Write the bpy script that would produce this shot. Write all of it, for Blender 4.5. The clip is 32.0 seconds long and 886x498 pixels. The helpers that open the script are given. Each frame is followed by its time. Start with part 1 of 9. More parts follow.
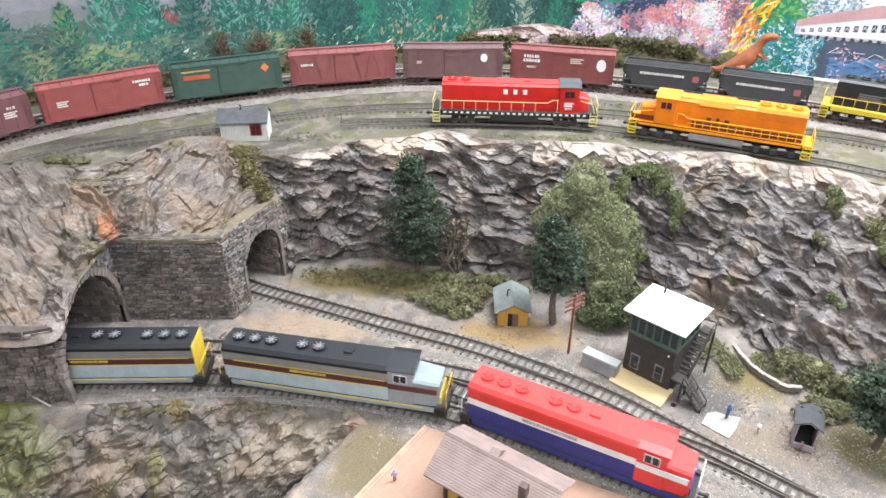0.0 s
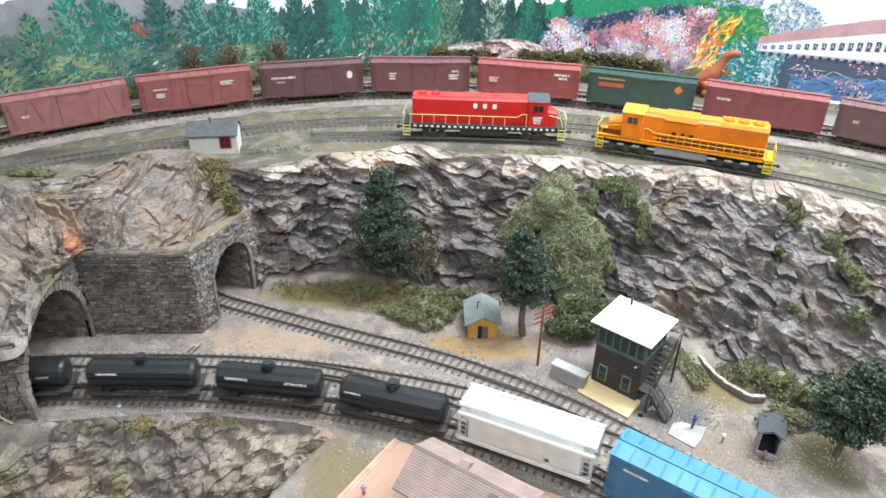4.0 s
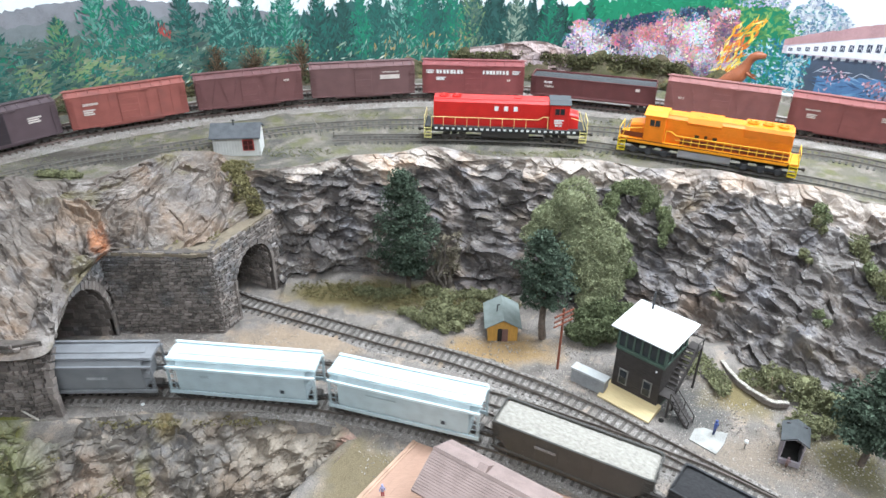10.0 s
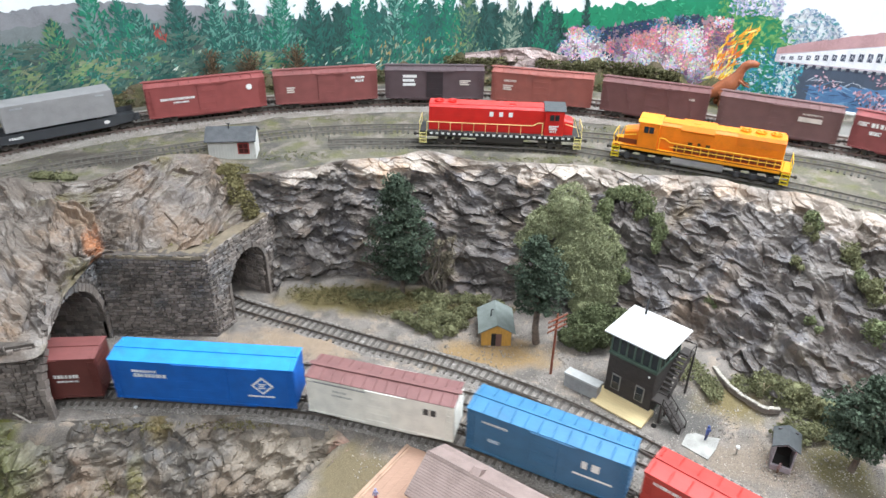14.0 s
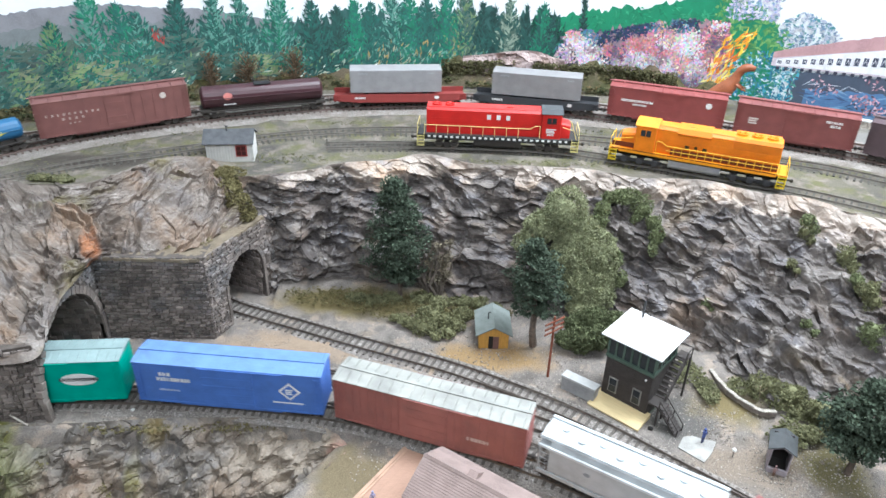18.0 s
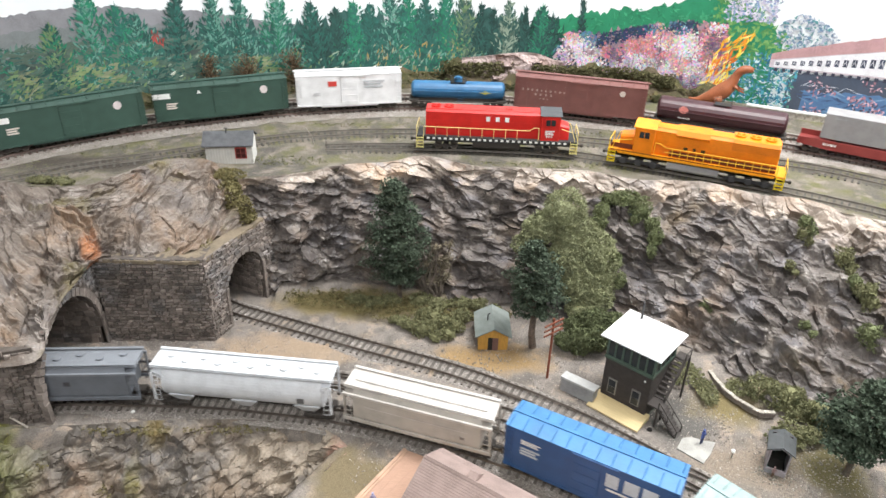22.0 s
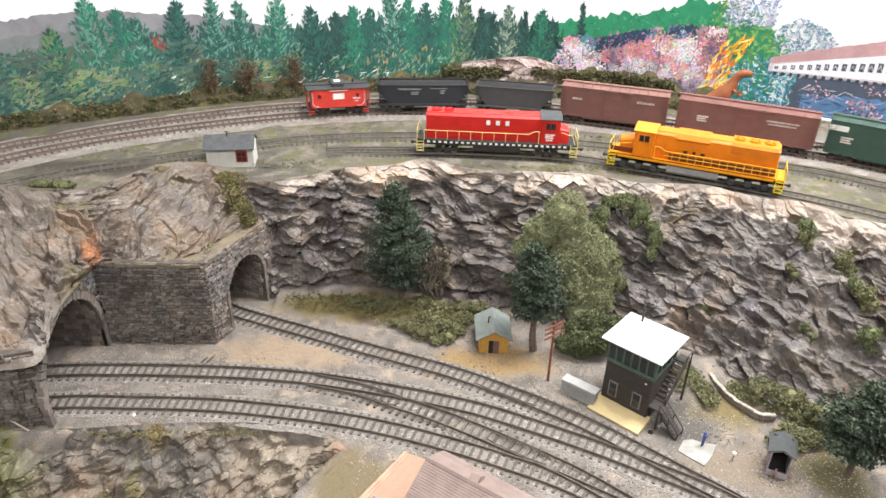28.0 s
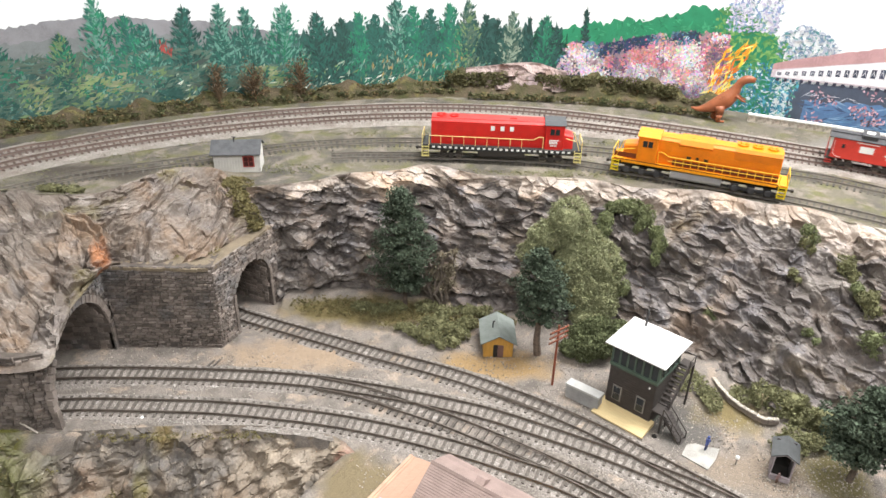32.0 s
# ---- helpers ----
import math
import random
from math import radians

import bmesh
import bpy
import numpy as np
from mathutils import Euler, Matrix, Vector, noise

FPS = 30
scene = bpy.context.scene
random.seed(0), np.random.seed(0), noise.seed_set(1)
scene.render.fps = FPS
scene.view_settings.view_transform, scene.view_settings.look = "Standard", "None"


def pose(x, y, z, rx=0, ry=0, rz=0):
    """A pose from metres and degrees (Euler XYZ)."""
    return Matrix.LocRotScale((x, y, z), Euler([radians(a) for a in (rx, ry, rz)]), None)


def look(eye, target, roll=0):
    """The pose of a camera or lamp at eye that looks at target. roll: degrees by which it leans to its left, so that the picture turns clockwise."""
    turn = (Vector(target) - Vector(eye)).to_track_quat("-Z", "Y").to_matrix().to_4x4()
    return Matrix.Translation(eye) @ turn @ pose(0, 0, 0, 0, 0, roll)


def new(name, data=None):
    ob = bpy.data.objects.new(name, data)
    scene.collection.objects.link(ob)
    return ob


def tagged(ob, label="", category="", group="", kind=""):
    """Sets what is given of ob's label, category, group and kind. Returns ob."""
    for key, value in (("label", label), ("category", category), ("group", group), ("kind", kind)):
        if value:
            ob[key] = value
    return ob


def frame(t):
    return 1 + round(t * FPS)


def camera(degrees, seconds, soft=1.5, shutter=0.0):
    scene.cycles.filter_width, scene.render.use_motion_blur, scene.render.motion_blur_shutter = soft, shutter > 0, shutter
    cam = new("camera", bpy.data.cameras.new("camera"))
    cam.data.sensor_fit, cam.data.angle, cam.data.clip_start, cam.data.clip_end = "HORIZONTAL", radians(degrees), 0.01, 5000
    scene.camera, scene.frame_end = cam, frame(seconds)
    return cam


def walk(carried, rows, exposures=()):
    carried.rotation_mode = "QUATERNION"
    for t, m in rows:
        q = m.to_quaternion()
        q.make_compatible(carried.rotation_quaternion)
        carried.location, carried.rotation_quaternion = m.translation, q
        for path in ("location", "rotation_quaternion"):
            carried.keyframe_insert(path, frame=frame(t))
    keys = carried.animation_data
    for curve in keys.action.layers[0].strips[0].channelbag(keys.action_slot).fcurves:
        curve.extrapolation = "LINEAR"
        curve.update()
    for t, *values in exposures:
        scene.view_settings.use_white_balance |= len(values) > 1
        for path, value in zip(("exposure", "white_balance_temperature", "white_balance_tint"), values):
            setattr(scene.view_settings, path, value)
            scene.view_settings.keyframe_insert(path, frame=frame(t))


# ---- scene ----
cam = camera(64.1, 32.0, shutter=0.35)

PATH = [
    (0, (0.008, 0.042, 0.485), (-0.046, 1.738, -0.574), 0.0),
    (0.5, (0.013, 0.042, 0.486), (0.021, 1.74, -0.57), 0.8),
    (1, (0.014, 0.044, 0.486), (0.033, 1.746, -0.565), 0.9),
    (1.5, (0.014, 0.042, 0.486), (0.026, 1.747, -0.56), 0.7),
    (2, (0.013, 0.041, 0.487), (0.021, 1.749, -0.554), 0.7),
    (2.5, (0.014, 0.041, 0.487), (0.019, 1.751, -0.55), 0.8),
    (3, (0.013, 0.041, 0.487), (0.025, 1.753, -0.546), 0.9),
    (3.5, (0.013, 0.04, 0.488), (0.031, 1.754, -0.543), 1.1),
    (5.5, (0.013, 0.039, 0.488), (0.012, 1.754, -0.539), 0.9),
    (6, (0.014, 0.039, 0.487), (0.0, 1.755, -0.539), 0.7),
    (6.5, (0.014, 0.04, 0.488), (-0.009, 1.753, -0.544), 0.6),
    (7, (0.013, 0.04, 0.49), (-0.014, 1.751, -0.545), 0.5),
    (7.5, (0.014, 0.039, 0.488), (-0.023, 1.753, -0.541), 0.4),
    (8, (0.015, 0.039, 0.488), (-0.028, 1.754, -0.54), 0.4),
    (8.5, (0.013, 0.04, 0.489), (-0.029, 1.753, -0.542), 0.3),
    (9, (0.015, 0.039, 0.488), (-0.03, 1.755, -0.539), 0.3),
    (9.5, (0.013, 0.039, 0.49), (-0.028, 1.753, -0.54), 0.3),
    (10, (0.013, 0.039, 0.489), (-0.027, 1.755, -0.537), 0.5),
    (10.5, (0.013, 0.039, 0.489), (-0.027, 1.756, -0.535), 0.4),
    (11, (0.013, 0.038, 0.49), (-0.026, 1.755, -0.535), 0.5),
    (11.5, (0.013, 0.039, 0.489), (-0.025, 1.757, -0.533), 0.6),
    (12, (0.014, 0.038, 0.49), (-0.024, 1.756, -0.533), 0.7),
    (12.5, (0.014, 0.037, 0.49), (-0.02, 1.756, -0.531), 0.9),
    (13, (0.013, 0.036, 0.489), (-0.015, 1.758, -0.528), 1.0),
    (13.5, (0.012, 0.037, 0.491), (-0.012, 1.758, -0.529), 1.1),
    (14, (0.012, 0.037, 0.49), (-0.01, 1.76, -0.524), 1.2),
    (14.5, (0.011, 0.037, 0.491), (-0.008, 1.76, -0.524), 1.3),
    (16.5, (0.012, 0.036, 0.49), (-0.007, 1.763, -0.519), 1.3),
    (17, (0.011, 0.037, 0.491), (-0.005, 1.762, -0.52), 1.2),
    (17.5, (0.011, 0.036, 0.49), (-0.003, 1.764, -0.516), 1.4),
    (18, (0.012, 0.036, 0.491), (-0.003, 1.763, -0.517), 1.4),
    (18.5, (0.012, 0.036, 0.491), (-0.001, 1.763, -0.518), 1.3),
    (19, (0.011, 0.036, 0.491), (-0.001, 1.763, -0.518), 1.4),
    (19.5, (0.012, 0.034, 0.491), (0.0, 1.764, -0.514), 1.4),
    (20, (0.011, 0.035, 0.492), (0.002, 1.763, -0.515), 1.4),
    (20.5, (0.011, 0.035, 0.491), (0.0, 1.765, -0.513), 1.4),
    (21, (0.012, 0.035, 0.491), (0.0, 1.765, -0.512), 1.3),
    (21.5, (0.01, 0.035, 0.49), (0.001, 1.766, -0.51), 1.4),
    (22, (0.011, 0.035, 0.493), (0.0, 1.764, -0.514), 1.4),
    (22.5, (0.01, 0.035, 0.491), (0.0, 1.766, -0.511), 1.4),
    (23, (0.011, 0.034, 0.49), (0.002, 1.766, -0.51), 1.4),
    (23.5, (0.011, 0.033, 0.489), (0.002, 1.767, -0.508), 1.4),
    (24, (0.009, 0.033, 0.49), (0.005, 1.766, -0.509), 1.5),
    (24.5, (0.01, 0.034, 0.493), (0.003, 1.764, -0.511), 1.4),
    (25, (0.009, 0.034, 0.493), (0.006, 1.764, -0.509), 1.4),
    (25.5, (0.009, 0.033, 0.492), (0.004, 1.767, -0.506), 1.5),
    (27.5, (0.01, 0.035, 0.493), (0.001, 1.767, -0.506), 1.4),
    (28, (0.009, 0.033, 0.492), (0.001, 1.768, -0.503), 1.4),
    (28.5, (0.009, 0.033, 0.493), (-0.001, 1.768, -0.502), 1.4),
    (29, (0.008, 0.032, 0.492), (-0.001, 1.769, -0.499), 1.4),
    (29.5, (0.009, 0.032, 0.492), (-0.004, 1.77, -0.497), 1.4),
    (30, (0.009, 0.033, 0.493), (-0.007, 1.77, -0.498), 1.4),
    (30.5, (0.007, 0.032, 0.493), (-0.006, 1.77, -0.497), 1.4),
    (31, (0.008, 0.031, 0.492), (-0.008, 1.77, -0.495), 1.3),
    (31.5, (0.007, 0.03, 0.495), (-0.008, 1.769, -0.494), 1.3),
    (32, (0.006, 0.028, 0.496), (-0.009, 1.768, -0.49), 1.4),
]
walk(cam, [(t, look(eye, target, roll)) for t, eye, target, roll in PATH],
     [(0, .22, 6050, 9), (.6, .10, 5900, 8), (3, .09, 5900, 6), (6, .11, 5900, 6), (9, .09, 5650, 4), (11, .0, 5750, 6), (13, -.04, 5900, 6), (17, .0, 5800, 6), (19, .02, 5650, 5), (20.5, -.03, 6000, 6), (22, -.06, 6450, 9), (25, -.06, 6550, 10), (28, .02, 6600, 10), (32, .05, 6600, 10)])

# ---- light: a closed room with assumed, unseen fluorescent ceiling fixtures ----
world = bpy.data.worlds.new("room_air")
scene.world = world
world.use_nodes = True
world.node_tree.nodes["Background"].inputs[0].default_value = (0.9, 0.95, 1.0, 1)
world.node_tree.nodes["Background"].inputs[1].default_value = 0.05
scene.view_settings.exposure = 0.0


def ceiling_lamp(x, y, w, h, watts):
    data = bpy.data.lights.new("fluorescent", "AREA")
    data.shape, data.size, data.size_y, data.energy, data.color = "RECTANGLE", w, h, watts, (1.0, 0.99, 0.985)
    ob = new("unseen_overhead_light", data)
    ob.matrix_basis = pose(x, y, 1.33)
    return ob


# Both lamps are unseen; places and watts tuned to even out the brightness.
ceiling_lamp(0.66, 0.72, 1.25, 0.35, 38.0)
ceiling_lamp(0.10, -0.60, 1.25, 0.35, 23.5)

# ---- mesh helpers ----
class Shape:
    """Collects faces of one mesh."""

    def __init__(self):
        self.v, self.f = [], []

    def add(self, verts, faces):
        n = len(self.v)
        self.v += [tuple(p) for p in verts]
        self.f += [tuple(i + n for i in q) for q in faces]
        return self

    def box(self, x0, y0, z0, x1, y1, z1, c=0.0):
        if c <= 0:
            vs = [(x, y, z) for z in (z0, z1) for y in (y0, y1) for x in (x0, x1)]
            return self.add(vs, [(0, 2, 3, 1), (4, 5, 7, 6), (0, 1, 5, 4), (2, 6, 7, 3), (0, 4, 6, 2), (1, 3, 7, 5)])
        prof = [(y0 + c, z0), (y1 - c, z0), (y1, z0 + c), (y1, z1 - c), (y1 - c, z1), (y0 + c, z1), (y0, z1 - c), (y0, z0 + c)]
        inner = [(min(max(y, y0 + c), y1 - c), min(max(z, z0 + c), z1 - c)) for y, z in prof]
        rings = [[(x0, *q) for q in inner], [(x0 + c, *q) for q in prof], [(x1 - c, *q) for q in prof], [(x1, *q) for q in inner]]
        return self.rings(rings)

    def rings(self, rings, cap=True):
        n, k = len(rings[0]), len(self.v)
        for r in rings:
            self.v += [tuple(p) for p in r]
        for i in range(len(rings) - 1):
            a, b = k + i * n, k + (i + 1) * n
            for j in range(n):
                m = (j + 1) % n
                self.f.append((a + j, b + j, b + m, a + m))
        if cap:
            self.f.append(tuple(k + j for j in range(n)))
            self.f.append(tuple(k + (len(rings) - 1) * n + j for j in reversed(range(n))))
        return self

    def prism(self, prof, x0, x1):
        """A profile of (y, z), drawn out along x."""
        return self.rings([[(x0, *q) for q in prof], [(x1, *q) for q in prof]])

    def rod(self, p, q, r, n=6, r2=None):
        p, q = Vector(p), Vector(q)
        d = (q - p).normalized()
        a = d.orthogonal().normalized()
        b = d.cross(a)
        ring = lambda c, rr: [c + a * (rr * math.cos(2 * math.pi * i / n)) + b * (rr * math.sin(2 * math.pi * i / n)) for i in range(n)]
        return self.rings([ring(p, r), ring(q, r if r2 is None else r2)])

    def disc(self, c, r, h, axis="z", n=12):
        e = {"x": (h, 0, 0), "y": (0, h, 0), "z": (0, 0, h)}[axis]
        return self.rod(c, Vector(c) + Vector(e), r, n)

    def path(self, pts, r, n=5):
        for a, b in zip(pts, pts[1:]):
            self.rod(a, b, r, n)
        return self

    def blob(self, c, r, jag=0.25, seed=0, squash=(1, 1, 1), n=6):
        rnd = random.Random(seed)
        rings = []
        for i in range(n + 1):
            a = math.pi * i / n
            rings.append([(c[0] + r * squash[0] * math.sin(a) * math.cos(2 * math.pi * j / 8) * (1 + jag * (rnd.random() - 0.5)),
                           c[1] + r * squash[1] * math.sin(a) * math.sin(2 * math.pi * j / 8) * (1 + jag * (rnd.random() - 0.5)),
                           c[2] + r * squash[2] * math.cos(a)) for j in range(8)])
        return self.rings(rings, cap=False)

    def mesh(self, name, material, smooth=False):
        me = bpy.data.meshes.new(name)
        me.from_pydata(self.v, [], self.f)
        bm = bmesh.new()
        bm.from_mesh(me)
        bmesh.ops.recalc_face_normals(bm, faces=bm.faces)
        bm.to_mesh(me)
        bm.free()
        if smooth:
            me.polygons.foreach_set("use_smooth", [True] * len(me.polygons))
        for m in material if isinstance(material, (list, tuple)) else [material]:
            me.materials.append(m)
        return me


def part(name, shape, material, parent=None, label="", smooth=False, at=None):
    ob = new(name, shape if isinstance(shape, bpy.types.Mesh) else shape.mesh(name, material, smooth))
    if parent is not None:
        ob.parent = parent
    if at is not None:
        ob.matrix_basis = at
    return tagged(ob, label)


def thing(name, label, category, group="", at=None):
    ob = tagged(new(name), label, category, group)
    if at is not None:
        ob.matrix_basis = at
    return ob


# ---- materials ----
def paint(name, colour, rough=0.5, metal=0.0, vary=0.15, scale=120.0, fine=900.0, bump=0.0, dirt=0.0, dirt_colour=(0.12, 0.09, 0.06), random_hue=0.0, island=0.0, streak=None):
    """Colour with variation at two scales, optional dirt patches and relief."""
    m = bpy.data.materials.new(name)
    m.use_nodes = True
    t = m.node_tree
    b = t.nodes["Principled BSDF"]
    co = t.nodes.new("ShaderNodeTexCoord")
    src = co.outputs["Object"]
    if streak:
        mp = t.nodes.new("ShaderNodeMapping")
        mp.inputs["Scale"].default_value = streak
        t.links.new(src, mp.inputs[0])
        src = mp.outputs[0]
    def grain(s, d):
        n = t.nodes.new("ShaderNodeTexNoise")
        n.inputs["Scale"].default_value, n.inputs["Detail"].default_value = s, d
        t.links.new(src, n.inputs["Vector"])
        return n.outputs["Fac"]
    big, small = grain(scale, 4), grain(fine, 3)
    def mix(a, bcol, fac, lo, hi):
        r = t.nodes.new("ShaderNodeMapRange")
        r.inputs["From Min"].default_value, r.inputs["From Max"].default_value = lo, hi
        t.links.new(fac, r.inputs["Value"])
        x = t.nodes.new("ShaderNodeMix")
        x.data_type = "RGBA"
        t.links.new(r.outputs[0], x.inputs["Factor"])
        for k, c in ((6, a), (7, bcol)):
            if isinstance(c, tuple):
                x.inputs[k].default_value = (*c, 1)
            else:
                t.links.new(c, x.inputs[k])
        return x.outputs[2]
    lo = tuple(max(0, c * (1 - vary)) for c in colour)
    hi = tuple(min(1, c * (1 + vary)) for c in colour)
    col = mix(lo, hi, big, 0.35, 0.65)
    col = mix(col, tuple(min(1, c * (1 + 1.3 * vary)) for c in colour), small, 0.45, 0.8)
    if dirt:
        col = mix(col, dirt_colour, grain(scale * 0.6, 6), 0.75 - dirt * 0.5, 0.95 - dirt * 0.25)
    if random_hue or island:
        src2 = t.nodes.new("ShaderNodeObjectInfo").outputs["Random"] if random_hue else t.nodes.new("ShaderNodeNewGeometry").outputs["Random Per Island"]
        a = random_hue or island
        h = t.nodes.new("ShaderNodeHueSaturation")
        r = t.nodes.new("ShaderNodeMapRange")
        r.inputs["To Min"].default_value, r.inputs["To Max"].default_value = 1 - a, 1 + a
        t.links.new(src2, r.inputs["Value"])
        t.links.new(r.outputs[0], h.inputs["Value"])
        t.links.new(col, h.inputs["Color"])
        col = h.outputs[0]
    t.links.new(col, b.inputs["Base Color"])
    b.inputs["Roughness"].default_value, b.inputs["Metallic"].default_value = rough, metal
    if bump:
        k = t.nodes.new("ShaderNodeBump")
        k.inputs["Strength"].default_value, k.inputs["Distance"].default_value = bump, 0.001
        t.links.new(small, k.inputs["Height"])
        t.links.new(k.outputs[0], b.inputs["Normal"])
    return m

# ---- track plans ----
LOW, HIGH = 0.0, 0.144


def curve(pts, n=20):
    pts = [np.array(p, float) for p in pts]
    pts = [2 * pts[0] - pts[1], *pts, 2 * pts[-1] - pts[-2]]
    out = []
    for p0, p1, p2, p3 in zip(pts, pts[1:], pts[2:], pts[3:]):
        for u in np.arange(n) / n:
            out.append(0.5 * (2 * p1 + (p2 - p0) * u + (2 * p0 - 5 * p1 + 4 * p2 - p3) * u * u + (3 * p1 - p0 - 3 * p2 + p3) * u ** 3))
    return np.array([*out, pts[-2]])


class Line:
    """A track's centre line, measured along its length."""

    def __init__(self, pts, z):
        self.p, self.z = curve(pts), z
        self.s = np.r_[0, np.cumsum(np.linalg.norm(np.diff(self.p, axis=0), axis=1))]

    def at(self, a):
        return np.array([np.interp(a, self.s, self.p[:, 0]), np.interp(a, self.s, self.p[:, 1])])

    def way(self, a):
        d = self.at(a + 0.004) - self.at(a - 0.004)
        return d / np.linalg.norm(d)


FRONT = Line([(-.93, -7), (-.93, -5), (-.93, -3), (-.93, -1.2), (-.93, -.2), (-.90, .08), (-.82, .30), (-.68, .46), (-.52, .542), (-.38, .564), (-.30, .567), (-.225, .567), (-.155, .561), (-.098, .553), (-.04, .540), (.015, .523), (.068, .503), (.131, .474), (.24, .405), (.34, .31), (.40, .20), (.43, .05), (.44, -.2), (.44, -1.2), (.44, -3), (.44, -5), (.44, -7.5)], LOW)
MAIN = Line([(-.80, -7), (-.80, -5), (-.80, -3), (-.80, -1), (-.80, 0), (-.775, .3), (-.70, .59), (-.625, .735), (-.550, .828), (-.475, .893), (-.383, .950), (-.29, .994), (-.21, 1.024), (-.12, 1.048), (-.02, 1.061), (.08, 1.059), (.191, 1.037), (.30, 1.003), (.39, .968), (.466, .934), (.565, .886), (.68, .80), (.78, .66), (.84, .45), (.86, .2), (.86, -.2), (.86, -1), (.86, -3), (.86, -5), (.86, -7.5)], HIGH)
BACK_MAIN = Line([(-.835, -.6), (-.835, 0), (-.81, .32), (-.735, .62), (-.655, .760), (-.566, .873), (-.514, .911), (-.460, .951), (-.398, .988), (-.30, 1.038), (-.21, 1.070), (-.12, 1.093), (-.02, 1.106), (.09, 1.104), (.197, 1.084), (.30, 1.050), (.40, 1.010), (.481, .973), (.60, .915), (.71, .83), (.82, .68), (.885, .46), (.91, .2), (.91, -.6)], HIGH)
BACK_LOW = Line([(-.99, -.6), (-.99, -.2), (-.95, .10), (-.86, .34), (-.71, .51), (-.54, .592), (-.407, .612), (-.33, .617), (-.259, .618), (-.198, .617), (-.135, .612), (-.075, .602), (-.015, .589), (.043, .573), (.095, .552), (.150, .527), (.198, .502), (.26, .466), (.35, .39), (.43, .28), (.47, .15), (.49, -.2), (.49, -.6)], LOW)
BRANCH = Line([(-.36, .82), (-.30, .765), (-.244, .731), (-.225, .722), (-.151, .693), (-.082, .666), (.014, .630), (.074, .601), (.117, .577), (.155, .553), (.19, .526), (.224, .499), (.266, .466), (.31, .428), (.36, .375)], LOW)
CROSSOVER = Line([(-.129, .609), (-.080, .597), (-.038, .579), (.003, .562), (.042, .542), (.069, .527), (.095, .512), (.125, .494), (.155, .472), (.19, .444)], LOW)
SIDING_1 = Line([(-.62, .55), (-.56, .70), (-.453, .800), (-.36, .848), (-.285, .885), (-.221, .918), (-.147, .940), (-.071, .952), (.03, .955), (.13, .948), (.23, .932), (.34, .905), (.459, .870), (.52, .838), (.60, .78), (.68, .68)], HIGH)
SIDING_2 = Line([(-.30, .862), (-.23, .876), (-.169, .886), (-.10, .896), (-.03, .900), (.06, .900), (.15, .892), (.22, .871), (.309, .836), (.40, .797), (.46, .765), (.52, .725), (.60, .65)], HIGH)

# ---- materials of the scenery ----
M_TIE = paint("weathered_tie", (0.112, 0.098, 0.086), 0.95, vary=0.35, scale=300, island=0.35)
M_TIE_UP = paint("brown_tie", (0.135, 0.10, 0.085), 0.95, vary=0.3, scale=300, island=0.3)
M_RAIL = paint("tarnished_rail", (0.17, 0.145, 0.125), 0.36, 0.6, vary=0.25, scale=80)
M_RAIL_UP = paint("rusty_rail", (0.145, 0.105, 0.09), 0.55, 0.2, vary=0.25, scale=80)
M_WHITE = paint("white_paint", (0.8, 0.8, 0.78), 0.5, vary=0.05)
M_DARK = paint("near_black", (0.02, 0.018, 0.016), 0.95)


